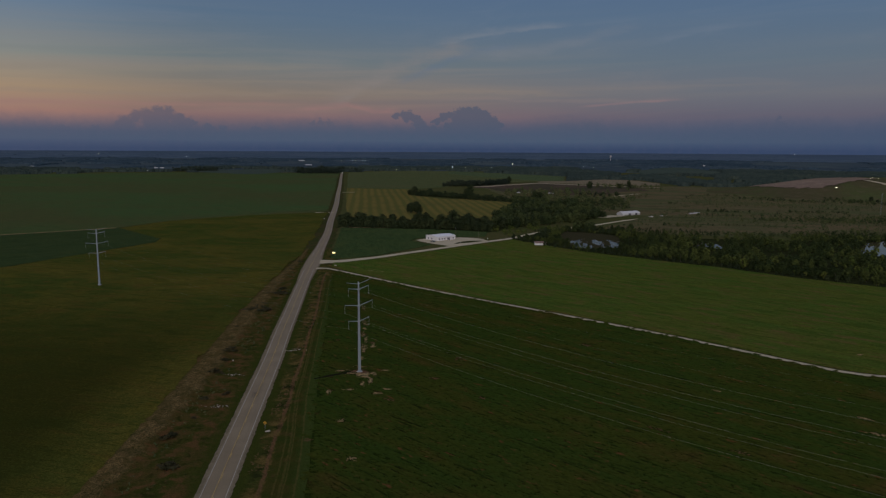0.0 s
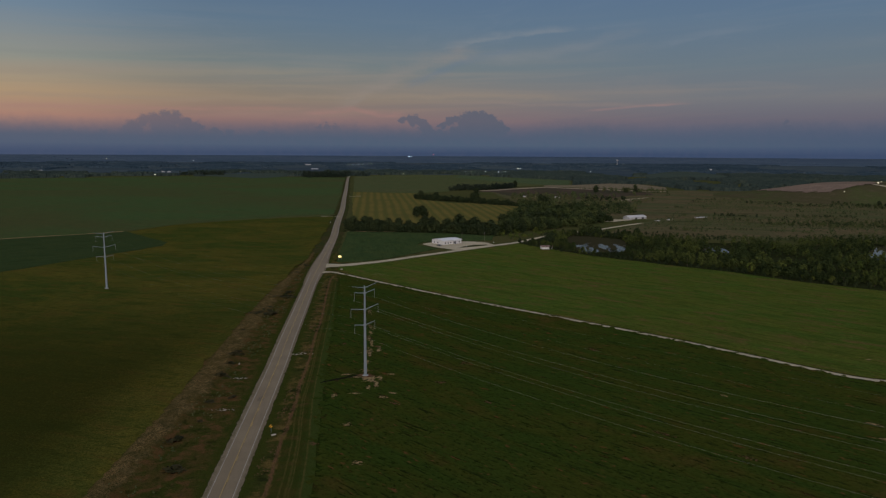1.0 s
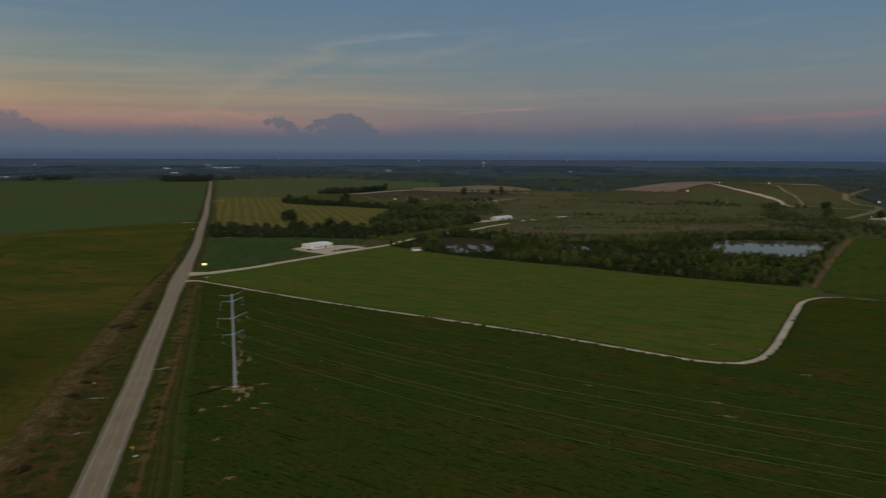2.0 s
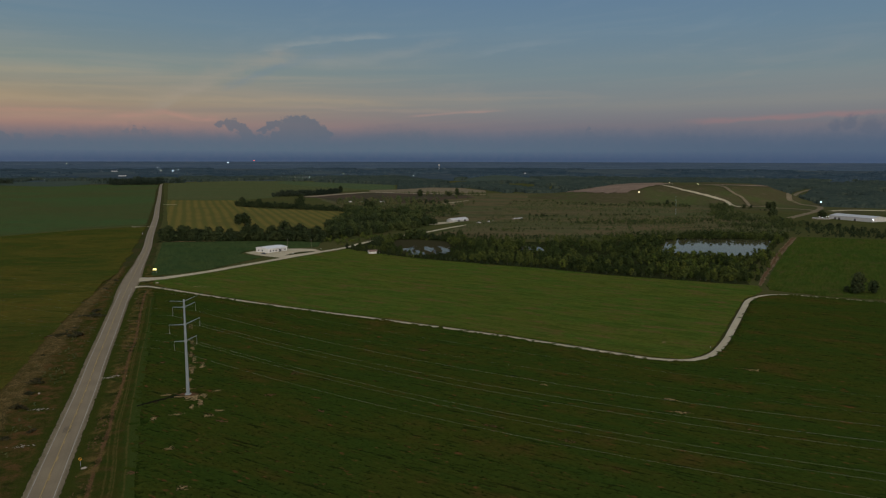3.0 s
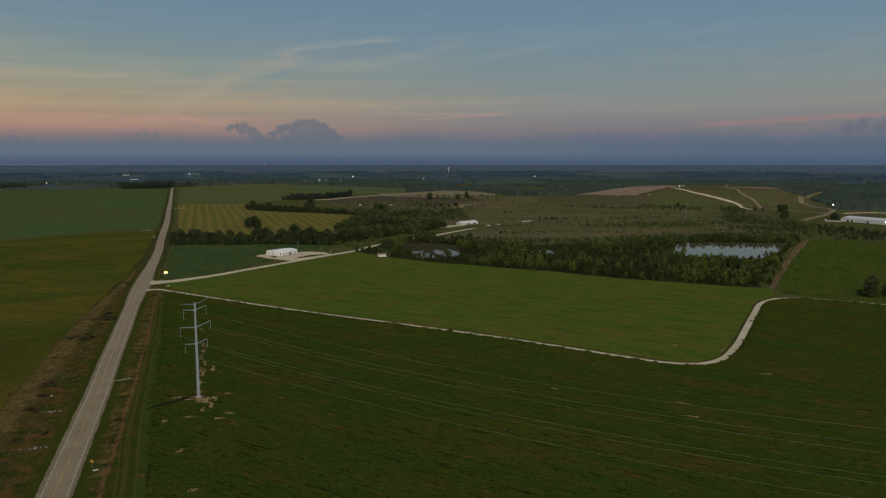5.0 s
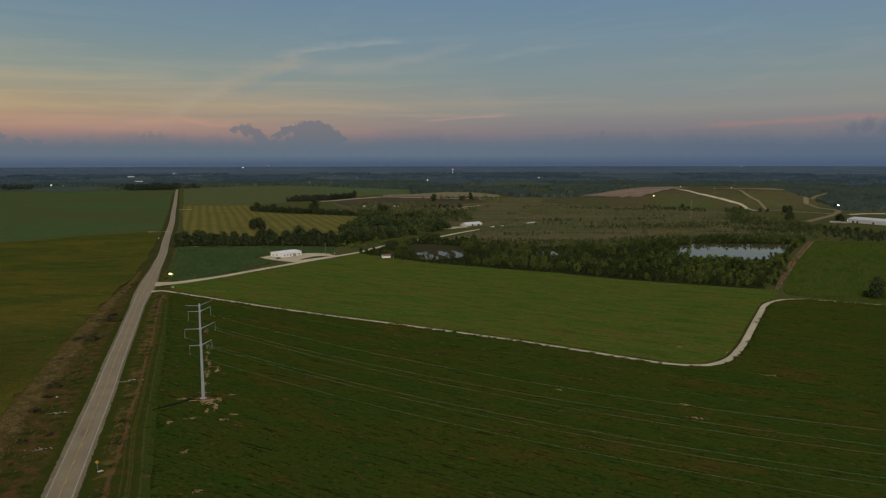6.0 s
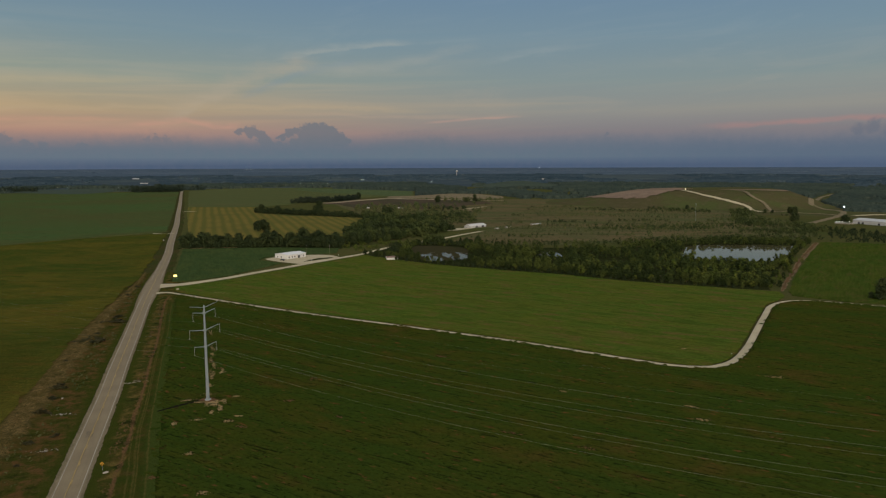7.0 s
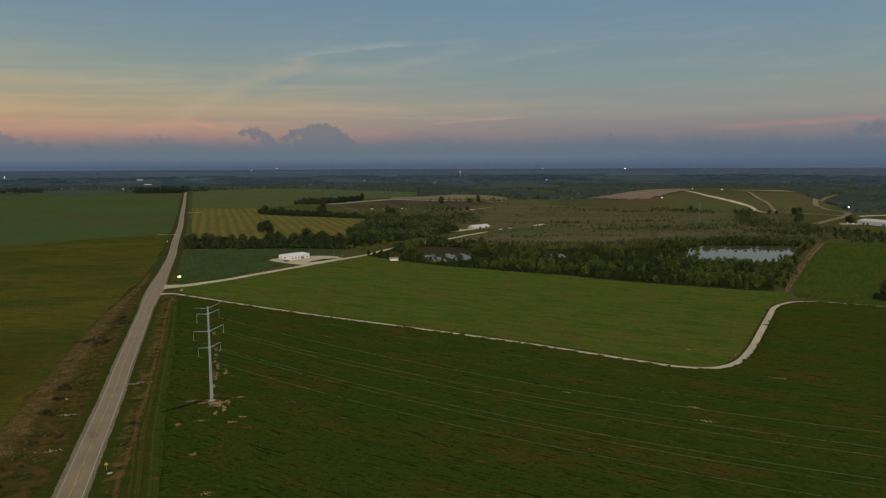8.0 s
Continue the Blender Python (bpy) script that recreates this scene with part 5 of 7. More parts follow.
def scatter(name, poly, gap, h0, h1, mat, label, seed, keep=None, cards=46, lobes=4, aspect=0.95, leaf=0.75, core=ICO1, category="woodland", avoid=()):
    """Trees or bushes past counting: one mesh of many crowns over an area."""
    rg = np.random.default_rng(seed)
    temps = []
    for k in range(6):
        w = aspect * rg.uniform(0.85, 1.2)
        temps.append(crown_arrays(rg, 1.0, w, 0.02, lobes, cards, leaf * 0.09, core))
    xs, ys = [p[0] for p in poly], [p[1] for p in poly]
    V, Fq, N, nv = [], [], [], 0
    for x0 in np.arange(min(xs), max(xs), gap):
        for y0 in np.arange(min(ys), max(ys), gap):
            x, y = x0 + rg.uniform(-0.5, 0.5) * gap, y0 + rg.uniform(-0.5, 0.5) * gap
            k = rg.random()
            if not inside(poly, x, y) or (keep and k > keep(x, y)) or any(inside(w, x, y) for w in avoid):
                continue
            if abs(np.interp(y, SIDE[:, 1], SIDE[:, 0]) - x) < 8 and y > 500 or abs(np.interp(y, ROAD[:, 1], ROAD[:, 0]) - x) < 6.5:
                continue
            v, f, nn = temps[int(rg.integers(6))]
            h, a = rg.uniform(h0, h1), rg.uniform(0, 6.28)
            c, s = math.cos(a) * h, math.sin(a) * h
            V.append(np.stack([x + v[:, 0] * c - v[:, 1] * s, y + v[:, 0] * s + v[:, 1] * c, ground_z(x, y) - 0.1 + v[:, 2] * h], 1))
            N.append(np.stack([(nn[:, 0] * c - nn[:, 1] * s) / h, (nn[:, 0] * s + nn[:, 1] * c) / h, nn[:, 2]], 1))
            Fq.append(f + nv)
            nv += len(v)
    return tagged(new(name, tri_mesh(name, np.concatenate(V), np.concatenate(Fq), np.concatenate(N), mat)), label, category, kind="stuff")


def clumpy(scale, lo, hi, stretch=1.0):
    def k(x, y):
        v = noise.fractal(Vector((x * scale * stretch, y * scale, 3.3)), 1.0, 2.0, 3)
        return min(1.0, max(0.0, (v - lo) / (hi - lo)))
    return k


LANEVIEW = [(72, 647), (92, 618), (104, 640), (104, 700), (121, 708), (150, 706), (182, 742), (176, 766), (130, 730), (92, 682)]
for x, y, k_ in ((100, 590, 0.75), (106, 588, 0.6), (113, 580, 0.5), (121, 577, 0.62), (129, 572, 0.45), (139, 570, 0.6), (147, 566, 0.7), (153, 574, 0.8), (160, 580, 0.7), (97, 606, 0.8)):
    plant(YOUNG + DUSKY[:1], x, y, k_)
SHORE = [(94, 602), (108, 576), (138, 549), (172, 560), (176, 650), (150, 604), (134, 586), (112, 590)]
for x, y, k_ in ((66, 650, 0.6), (70, 640, 0.75), (74, 632, 0.6), (78, 648, 0.8), (84, 640, 0.7), (88, 660, 0.7), (72, 622, 0.5), (95, 612, 0.8), (100, 603, 0.75), (107, 598, 0.8), (104, 615, 0.6), (114, 592, 0.7), (98, 640, 0.7), (92, 628, 0.6), (103, 652, 0.5)):
    plant(DUSKY + YOUNG[:1], x, y, k_ * 1.15)
for x, y, k_ in ((139, 716, 0.95), (146, 722, 1.05), (152, 714, 0.9), (147, 709, 0.8), (176, 700, 0.7), (184, 690, 0.6), (190, 706, 0.7)):
    plant(MIXED[1:2] + MIXED[3:4], x, y, k_)
scatter("far_shore_trees", [(96, 640), (112, 702), (150, 700), (172, 668), (186, 676), (158, 716), (106, 716), (88, 650)], 5.0, 2.5, 6.0, F_BELT, "dark trees on the far bank of the pond", 245, None, 150, 7, 1.1, 0.5, avoid=WATERS)
scatter("shore_bushes", SHORE, 4.2, 1.5, 4.2, F_POND, "low green bushes on the shore of the pond", 219, clumpy(0.05, -0.8, 0.0), 110, 4, 1.0, 0.5, avoid=WATERS, category="bushes")
scatter("pond_woods", WOOD_PLAN,
        6.6, 2.5, 8.0, F_POND, "mixed green woodland round the ponds", 201, clumpy(0.03, -0.6, 0.1), 200, 9, 0.95, 0.40, avoid=WATERS + (SHORE, LANEVIEW))
scatter("lane_shrubs", LANEVIEW, 5.0, 1.0, 3.4, F_POND, "low green shrubs beside the gravel lane", 232, clumpy(0.05, -0.5, 0.2), 90, 4, 1.1, 0.5, avoid=WATERS, category="bushes")
scatter("pale_pond_trees", [(280, 440), (310, 420), (365, 480), (420, 505), (380, 520), (330, 545), (262, 470)], 6.5, 3.5, 7.5, F_LIGHT, "light green young trees by the pond", 202, clumpy(0.03, -0.3, 0.4), 240, 9, 0.85, 0.36, avoid=WATERS)
scatter("reed_edge", [(330, 640), (480, 628), (520, 640), (500, 665), (420, 668), (330, 662)], 6.0, 4.0, 8.0, F_POND, "dark bushes behind the pond", 203, None, 50, 4, 1.0, avoid=WATERS)
scatter("edge_thicket", [(x + 3, y + 3) for x, y in EDGE] + [(x + 15, y + 16) for x, y in EDGE[::-1]], 4.4, 2.5, 7.0, F_POND, "young green trees and saplings along the wood edge", 213, clumpy(0.05, -0.9, -0.1), 240, 9, 0.85, 0.36, avoid=WATERS + (SHORE, LANEVIEW))
scatter("belt_understory", [(-108, 728), (-70, 724), (-30, 720), (10, 713), (48, 697), (52, 706), (12, 722), (-30, 729), (-70, 733), (-108, 737)], 4.0, 3.0, 7.5, F_BELT, "dark shrubs under the hedgerow trees", 214, None, 120, 6, 1.1, 0.55)
scatter("belt_fill", [(-106, 732), (-70, 729), (-30, 725), (10, 718), (46, 701), (54, 712), (14, 732), (-30, 738), (-70, 741), (-106, 744)], 6.0, 6.0, 11.0, F_BELT, "dark trees closing the hedgerow belt", 244, None, 260, 9, 1.0, 0.55)
scatter("far_belt", [(-64, 1262), (-28, 1222), (0, 1200), (36, 1164), (70, 1128), (112, 1093), (150, 1060), (156, 1080), (118, 1118), (78, 1150), (44, 1188), (8, 1224), (-20, 1246), (-58, 1286)], 5.5, 4.0, 11.0, F_BELT, "dark hedgerow belt behind the hay field", 215, clumpy(0.03, -0.9, -0.2), 120, 7, 1.0, 0.6)
scatter("farther_belt", [(-2, 1552), (38, 1566), (76, 1580), (116, 1620), (150, 1664), (166, 1690), (152, 1700), (128, 1672), (100, 1640), (66, 1628), (32, 1606), (6, 1574)], 7.0, 6.0, 15.0, F_VILLAGE, "dark far hedgerow belt", 216, clumpy(0.02, -0.8, -0.2), 90, 7, 1.0, 0.7)
row(YOUNG + DUSKY, [(98, 702), (120, 706), (146, 706), (170, 694), (178, 660)], 6.0, 2.0, 0.6, 1.0)
row(YOUNG, [(120, 718), (150, 716), (182, 704), (192, 670)], 8.0, 3.0, 0.6, 1.0)
row(YOUNG, [(104, 700), (104, 640), (108, 610), (100, 632)], 10.0, 2.0, 0.5, 0.8)
scatter("lane_bushes", [(46, 703), (62, 664), (88, 700), (132, 752), (112, 764), (60, 748)], 4.5, 0.8, 3.6, F_LIGHT, "yellow-green bushes beside the side road", 212, clumpy(0.04, -0.5, 0.2), 80, 5, 1.4, 0.7, avoid=WATERS, category="bushes")
RW = [(52, 735), (100, 752), (150, 800), (200, 860), (205, 985), (200, 1040), (150, 1070), (112, 1090), (96, 950), (60, 830)]
scatter("roadside_woods", RW, 10.0, 6.0, 14.0, F_MIX, "green broadleaf woodland beside the side road", 204, clumpy(0.02, -0.5, 0.1), 480, 15, 0.98, 0.36)
scatter("roadside_dark_trees", RW, 14.0, 6.0, 13.0, F_BELT, "darker broadleaf trees in the roadside woodland", 238, clumpy(0.025, -0.3, 0.3), 480, 15, 1.0, 0.36)
scatter("roadside_saplings", RW, 15.0, 4.0, 9.0, F_POND, "lighter young trees in the roadside woodland", 217, clumpy(0.03, -0.2, 0.4), 300, 11, 0.9, 0.4)
row(MIXED, [(60, 742), (92, 752), (128, 780), (160, 815), (190, 856)], 9.0, 3.0, 0.55, 0.9)
scatter("roadside_scrub", RW, 9.0, 1.0, 3.5, F_SCRUB, "olive undergrowth between the roadside trees", 235, clumpy(0.03, -0.6, 0.1), 50, 5, 1.6, 0.8, category="bushes")
scatter("pasture_thickets", [(150, 1070), (205, 985), (285, 1130), (345, 1240), (330, 1300), (200, 1300), (130, 1250), (112, 1120)], 11.0, 3.0, 9.0, F_BELT, "dark trees scattered behind the roadside woodland", 236, clumpy(0.014, -0.15, 0.35, 0.5), 90, 7, 1.1, 0.6)
row(BELT[:2], [(70, 742), (90, 750), (112, 770)], 9.0, 3.0, 0.6, 0.9)
scatter("barn_woods", [(188, 895), (222, 925), (262, 985), (285, 1130), (235, 1185), (170, 1085), (180, 965)], 10.0, 4.0, 11.0, F_MIX, "loose green trees behind the barn", 234, clumpy(0.02, -0.45, 0.35), 60, 5, 0.9, 0.6)
scatter("roadside_thicket", [(80, 690), (108, 720), (100, 700), (150, 715), (215, 735), (280, 700), (240, 670), (180, 712), (120, 712), (100, 672)], 6.5, 1.5, 3.6, F_POND, "green thicket between the side road and the pond", 205, None, 55, 5, 0.9, avoid=WATERS)
scatter("hedges_mid", [(120, 1090), (160, 1070), (260, 1000), (330, 1180), (420, 1330), (480, 1560), (300, 1600), (160, 1590), (110, 1300)], 15.0, 5.0, 12.0, F_SCRUB, "scattered trees and bushes on rough pasture", 206, clumpy(0.006, -0.2, 0.55, 0.6), 40, 4, 1.1, category="bushes")
scatter("scrub_bushes", [(170, 720), (300, 955), (450, 1290), (520, 1320), (600, 1220), (690, 1120), (740, 1060), (700, 850), (590, 690), (520, 655), (380, 680), (280, 680)], 6.5, 0.6, 2.0, F_SCRUB, "low bushes and weeds on brown scrubland", 207, clumpy(0.012, -0.1, 0.25, 0.25), 18, 3, 2.1, 1.1, category="bushes")
scatter("scrub_trees", [(170, 720), (300, 955), (450, 1290), (520, 1320), (600, 1220), (690, 1120), (740, 1060), (700, 850), (590, 690), (520, 655), (380, 680), (280, 680)], 6.5, 1.2, 4.2, F_MIX, "thorn bushes in broken lines on the scrubland", 218, clumpy(0.016, 0.22, 0.42, 0.2), 40, 5, 1.3, 0.7, category="bushes")
scatter("pond_backwoods", [(480, 640), (530, 640), (600, 700), (700, 850), (640, 860), (540, 760), (430, 720), (330, 690), (250, 690), (250, 672), (340, 665), (430, 672)], 7.0, 1.8, 5.0, F_MIX, "bushy thickets behind the ponds", 211, clumpy(0.016, -0.45, 0.2, 0.4), 70, 5, 1.1, 0.65, avoid=WATERS, category="bushes")
scatter("plain_hedge", [(430, 800), (560, 780), (640, 820), (690, 900), (700, 960), (560, 900), (440, 850)], 7.5, 1.5, 4.5, F_MIX, "hedges and thickets on the plain", 208, clumpy(0.011, -0.1, 0.3, 0.5), 34, 4, 1.3, category="bushes")
scatter("quarry_woods", [(640, 720), (668, 735), (664, 790), (690, 930), (790, 1080), (760, 1110), (690, 1000), (600, 860), (560, 720)], 7.5, 2.5, 7.5, F_MIX, "green woodland at the foot of the mound", 209, clumpy(0.012, -0.4, 0.2), 60, 5, 1.0)
scatter("mound_foot_trees", [by(28.5, 1385), by(31.5, 1335), by(34, 1305), by(36.5, 1290), by(38.8, 1270), by(38.8, 1230), by(36, 1240), by(33, 1255), by(30, 1285), by(28.5, 1335)], 8.0, 1.8, 6.0, F_MIX, "loose dark trees and bushes at the foot of the mound", 237, clumpy(0.016, -0.2, 0.3), 60, 6, 1.1, 0.6)
scatter("east_woods", [(545, 640), (600, 690), by(41.5, 985), by(43, 980), by(45, 960), by(48, 950), by(52, 930), (900, 430), (700, 545)], 7.5, 2.0, 6.0, F_BELT, "dark woodland behind the east field", 210, clumpy(0.01, -0.5, 0.1), 60, 6, 1.0)


def sector(a0, a1, r0, r1, n=8):
    """Outline of a piece of a ring, by bearing and distance."""
    arc = [a0 + (a1 - a0) * k / n for k in range(n + 1)]
    return [(r0 * math.sin(radians(a)), r0 * math.cos(radians(a))) for a in arc] + [(r1 * math.sin(radians(a)), r1 * math.cos(radians(a))) for a in reversed(arc)]




def lens_plan(a0, a1, r0, r1):
    """Outline of a long field with narrow ends, by bearing and distance."""
    am, rm = (a0 + a1) / 2, (r0 + r1) / 2
    ring = [(am + (a1 - a0) / 2 * math.cos(t), rm + (r1 - r0) / 2 * math.sin(t) * (1 + 0.25 * math.sin(3 * t + a0))) for t in np.linspace(0, 6.28, 30)[:-1]]
    return [(r * math.sin(radians(a)), r * math.cos(radians(a))) for a, r in ring]


MEADOWS = (lens_plan(10.8, 15.0, 2600, 3550), lens_plan(15.4, 21.6, 2380, 3240), lens_plan(-19.6, -12.2, 2380, 2860), lens_plan(-13.9, -9.6, 2900, 3800), lens_plan(23.5, 31.5, 3450, 4180), lens_plan(-30, -22, 3000, 3500), lens_plan(2.0, 7.0, 3300, 3650))
for i_, (a0, a1, r0) in enumerate(((17, 33, 905), (20, 36, 1010), (15, 31, 1130), (19, 30, 1290), (24, 38, 830))):
    scatter("plain_hedgerow", sector(a0, a1, r0, r0 + 14), 7.0, 2.0, 5.5, F_BELT if i_ % 2 else F_SCRUB, "broken hedgerow across the scrubland", 250 + i_, clumpy(0.012, -0.15, 0.3), 30, 4, 1.3, category="bushes")
scatter("town_woods", sector(-11.7, -8.0, 2345, 2620), 14.0, 7, 21, F_VILLAGE, "dark trees where the road meets the village", 220, clumpy(0.006, -0.6, 0.1), 36, 5, 1.1)
scatter("village_edge", sector(-14.2, -6.6, 2480, 2760), 17.0, 6, 17, F_VILLAGE, "loose dark trees round the village", 227, clumpy(0.007, -0.25, 0.3), 30, 4, 1.2, avoid=MEADOWS)
scatter("west_copse", sector(-21.0, -17.8, 2600, 2760), 15.0, 6, 17, F_VILLAGE, "dark copse beyond the western field", 228, clumpy(0.006, -0.5, 0.1), 30, 4, 1.2)


def within(poly, X, Y):
    c = np.zeros(np.shape(X), bool)
    for i in range(len(poly)):
        (x1, y1), (x2, y2) = poly[i], poly[i - 1]
        if y1 != y2:
            c ^= ((y1 > Y) != (y2 > Y)) & (X < (x2 - x1) * (Y - y1) / (y2 - y1) + x1)
    return c


def drift_map(rg, U, V, octaves=3):
    """Smooth random drifts over two coordinates, about -1 to 1."""
    out, amp = np.zeros(U.shape), 1.0
    for k in range(octaves):
        grid = rg.uniform(-1, 1, (64, 64))
        u, v = U * 2 ** k + 17.3 * k, V * 2 ** k + 5.7 * k
        i, j = np.floor(u).astype(int), np.floor(v).astype(int)
        fu, fv = u - i, v - j
        fu, fv = fu * fu * (3 - 2 * fu), fv * fv * (3 - 2 * fv)
        a, b = grid[i % 64, j % 64], grid[(i + 1) % 64, j % 64]
        c, d_ = grid[i % 64, (j + 1) % 64], grid[(i + 1) % 64, (j + 1) % 64]
        out += amp * ((a * (1 - fu) + b * fu) * (1 - fv) + (c * (1 - fu) + d_ * fu) * fv)
        amp *= 0.5
    return out


def canopy(name, a0, a1, r0, r1, da, dr, h0, h1, mat, label, seed, cover, wide, deep, avoid=(), category="woodland"):
    """A closed woodland canopy with an uneven top, broken by clearings, over a piece of a ring."""
    rg = np.random.default_rng(seed)
    A, R = np.meshgrid(np.arange(a0, a1, da), np.arange(r0, r1, dr), indexing="ij")
    wood = drift_map(rg, A / wide + 7, R / deep + 3) > cover
    A, R = A + rg.uniform(-0.4, 0.4, A.shape) * da, R + rg.uniform(-0.4, 0.4, A.shape) * dr
    X, Y = R * np.sin(np.radians(A)), R * np.cos(np.radians(A))
    for plan in avoid:
        wood &= ~within(plan, X, Y)
    wood[0], wood[-1], wood[:, 0], wood[:, -1] = False, False, False, False
    base = np.where(R < 2600, 0.0, 60.0 * ((R - 2600) / 2300) ** 2)
    near = (R < 1960) & wood
    base[near] = [ground_z(x, y) for x, y in zip(X[near], Y[near])]
    stand = drift_map(rg, A / 0.5, R / 45.0, 2) * 0.35 + drift_map(rg, A * R / 500.0, R / 15.0, 1) * 0.12
    Z = base + np.where(wood, np.clip(h0 + (h1 - h0) * (0.45 + stand + rg.uniform(-0.12, 0.12, A.shape)), 1.5, None), -1.5)
    na, nr = A.shape
    ids = np.arange(na * nr).reshape(na, nr)
    some = wood[:-1, :-1] | wood[1:, :-1] | wood[:-1, 1:] | wood[1:, 1:]
    p, q, r_, s_ = (g[some][:, None] for g in (ids[:-1, :-1], ids[1:, :-1], ids[1:, 1:], ids[:-1, 1:]))
    F_ = np.concatenate([np.concatenate([p, q, r_], 1), np.concatenate([p, r_, s_], 1)])
    used_, back_ = np.unique(F_, return_inverse=True)
    V_ = np.stack([X.ravel(), Y.ravel(), Z.ravel()], 1)[used_]
    me = tri_mesh(name, V_, back_.reshape(F_.shape), None, mat)
    me.polygons.foreach_set("use_smooth", [False] * len(me.polygons))
    return tagged(new(name, me), label, category, kind="stuff")


MOUND_PLAN = [by(36, 1300), by(41.9, 1380), by(42.1, 1470), by(41.0, 1530), by(40.5, 1620), by(40.1, 1760), by(40.3, 1940), by(36, 1950)]
ZIGZAG = [by(39.3, 1500), by(40.1, 1960), by(40.9, 2260), by(41.9, 2260), by(41.2, 1980), by(40.5, 1600), by(40.9, 1500)]
FIELD_FAR = [(-340, 2330), (-330, 2470), (-245, 2600), (-123, 2700), (44, 2650), (158, 2500), (330, 2270), (384, 2190), (330, 1880), (400, 1935), (456, 1992), (545, 1935), (560, 1640), (0, 1640), (-340, 2000)]
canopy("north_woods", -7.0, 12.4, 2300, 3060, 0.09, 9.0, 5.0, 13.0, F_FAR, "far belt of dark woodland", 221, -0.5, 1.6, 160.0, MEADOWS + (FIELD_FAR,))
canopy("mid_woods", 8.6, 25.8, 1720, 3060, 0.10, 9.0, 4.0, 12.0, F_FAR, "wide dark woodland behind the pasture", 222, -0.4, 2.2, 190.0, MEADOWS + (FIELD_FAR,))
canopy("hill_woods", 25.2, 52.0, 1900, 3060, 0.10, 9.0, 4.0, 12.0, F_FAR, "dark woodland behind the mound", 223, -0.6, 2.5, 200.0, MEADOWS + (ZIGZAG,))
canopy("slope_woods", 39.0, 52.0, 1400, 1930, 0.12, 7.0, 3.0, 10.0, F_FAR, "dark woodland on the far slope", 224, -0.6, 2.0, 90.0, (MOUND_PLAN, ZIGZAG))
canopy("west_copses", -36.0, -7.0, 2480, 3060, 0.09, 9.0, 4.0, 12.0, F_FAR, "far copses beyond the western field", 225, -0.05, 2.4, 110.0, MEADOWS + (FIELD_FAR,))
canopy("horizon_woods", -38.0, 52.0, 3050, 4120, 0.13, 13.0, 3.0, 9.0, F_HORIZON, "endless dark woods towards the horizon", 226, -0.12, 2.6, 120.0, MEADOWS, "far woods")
canopy("rim_woods", -38.0, 52.0, 4120, 4820, 0.16, 20.0, 2.0, 5.0, F_RIM, "last woods under the horizon, tinted blue for haze", 229, 0.0, 4.0, 110.0, (), "far woods")

# soybean plants standing in rows on the nearest field
def crop_rows(name, poly, gap, along, h, mat, label, seed):
    rg = np.random.default_rng(seed)
    ux, uy = ROWS
    v, u = np.meshgrid(np.arange(-100, 520, gap), np.arange(-450, 330, along))
    u, v = (u + rg.uniform(-0.4, 0.4, u.shape) * along).ravel(), (v + rg.normal(size=v.shape) * 0.12).ravel()
    X, Y = u * ux - v * uy, u * uy + v * ux
    ok = within(poly, X + rg.normal(size=len(X)) * 1.5, Y)
    u, v, X, Y = u[ok], v[ok], X[ok], Y[ok]
    keep = np.array([noise.noise(Vector((a * 0.045, b * 1.3, 1.0))) > -0.57 or noise.noise(Vector((a * 0.02, b * 0.10, 5.0))) > 0.0 for a, b in zip(u, v)])
    for px_, py_, rx, ry, tn in STRAW + SOIL:
        c, s_ = math.cos(radians(tn)), math.sin(radians(tn))
        du, dv = (X - px_) * c + (Y - py_) * s_, (Y - py_) * c - (X - px_) * s_
        keep &= (du / (rx + 0.3)) ** 2 + (dv / (ry + 0.3)) ** 2 > 1.3 + 0.5 * rg.normal(size=len(X))
    keep &= np.hypot(X + 30.6, Y - 250) > 2.6
    keep &= np.abs((X + 33.6) * -0.56 - (Y - 249.6) * -0.83) + 99 * ((X > -33) | (X < -47)) > 1.2
    X, Y = X[keep], Y[keep]
    m = len(X)
    quads = []
    row_a = math.atan2(uy, ux)
    for k in range(3):
        a = row_a + rg.normal(size=m) * 0.5
        w, hh = rg.uniform(0.6, 1.0, m) * along * 1.1, h * rg.uniform(0.7, 1.1, m)
        sx, sy = rg.normal(size=(2, m)) * 0.3
        c, s_ = np.cos(a) * w, np.sin(a) * w
        px, py = -np.sin(a) * 0.6, np.cos(a) * 0.6
        z0 = 0.42
        quads.append(np.stack([np.stack([X + sx - c, Y + sy - s_, z0 + hh * 0.4], 1), np.stack([X + sx - px, Y + sy - py, z0 + hh * 0.2], 1),
                               np.stack([X + sx + c, Y + sy + s_, z0 + hh * 0.5], 1), np.stack([X + sx + px * 0.6, Y + sy + py * 0.6, z0 + hh], 1)], 1))
    q = np.arange(m * 3)[:, None] * 4
    Fq = np.concatenate([np.concatenate([q, q + 1, q + 2], 1), np.concatenate([q, q + 2, q + 3], 1)])
    return tagged(new(name, tri_mesh(name, np.concatenate(quads).reshape(-1, 3), Fq, None, mat)), label, "crop", kind="stuff")


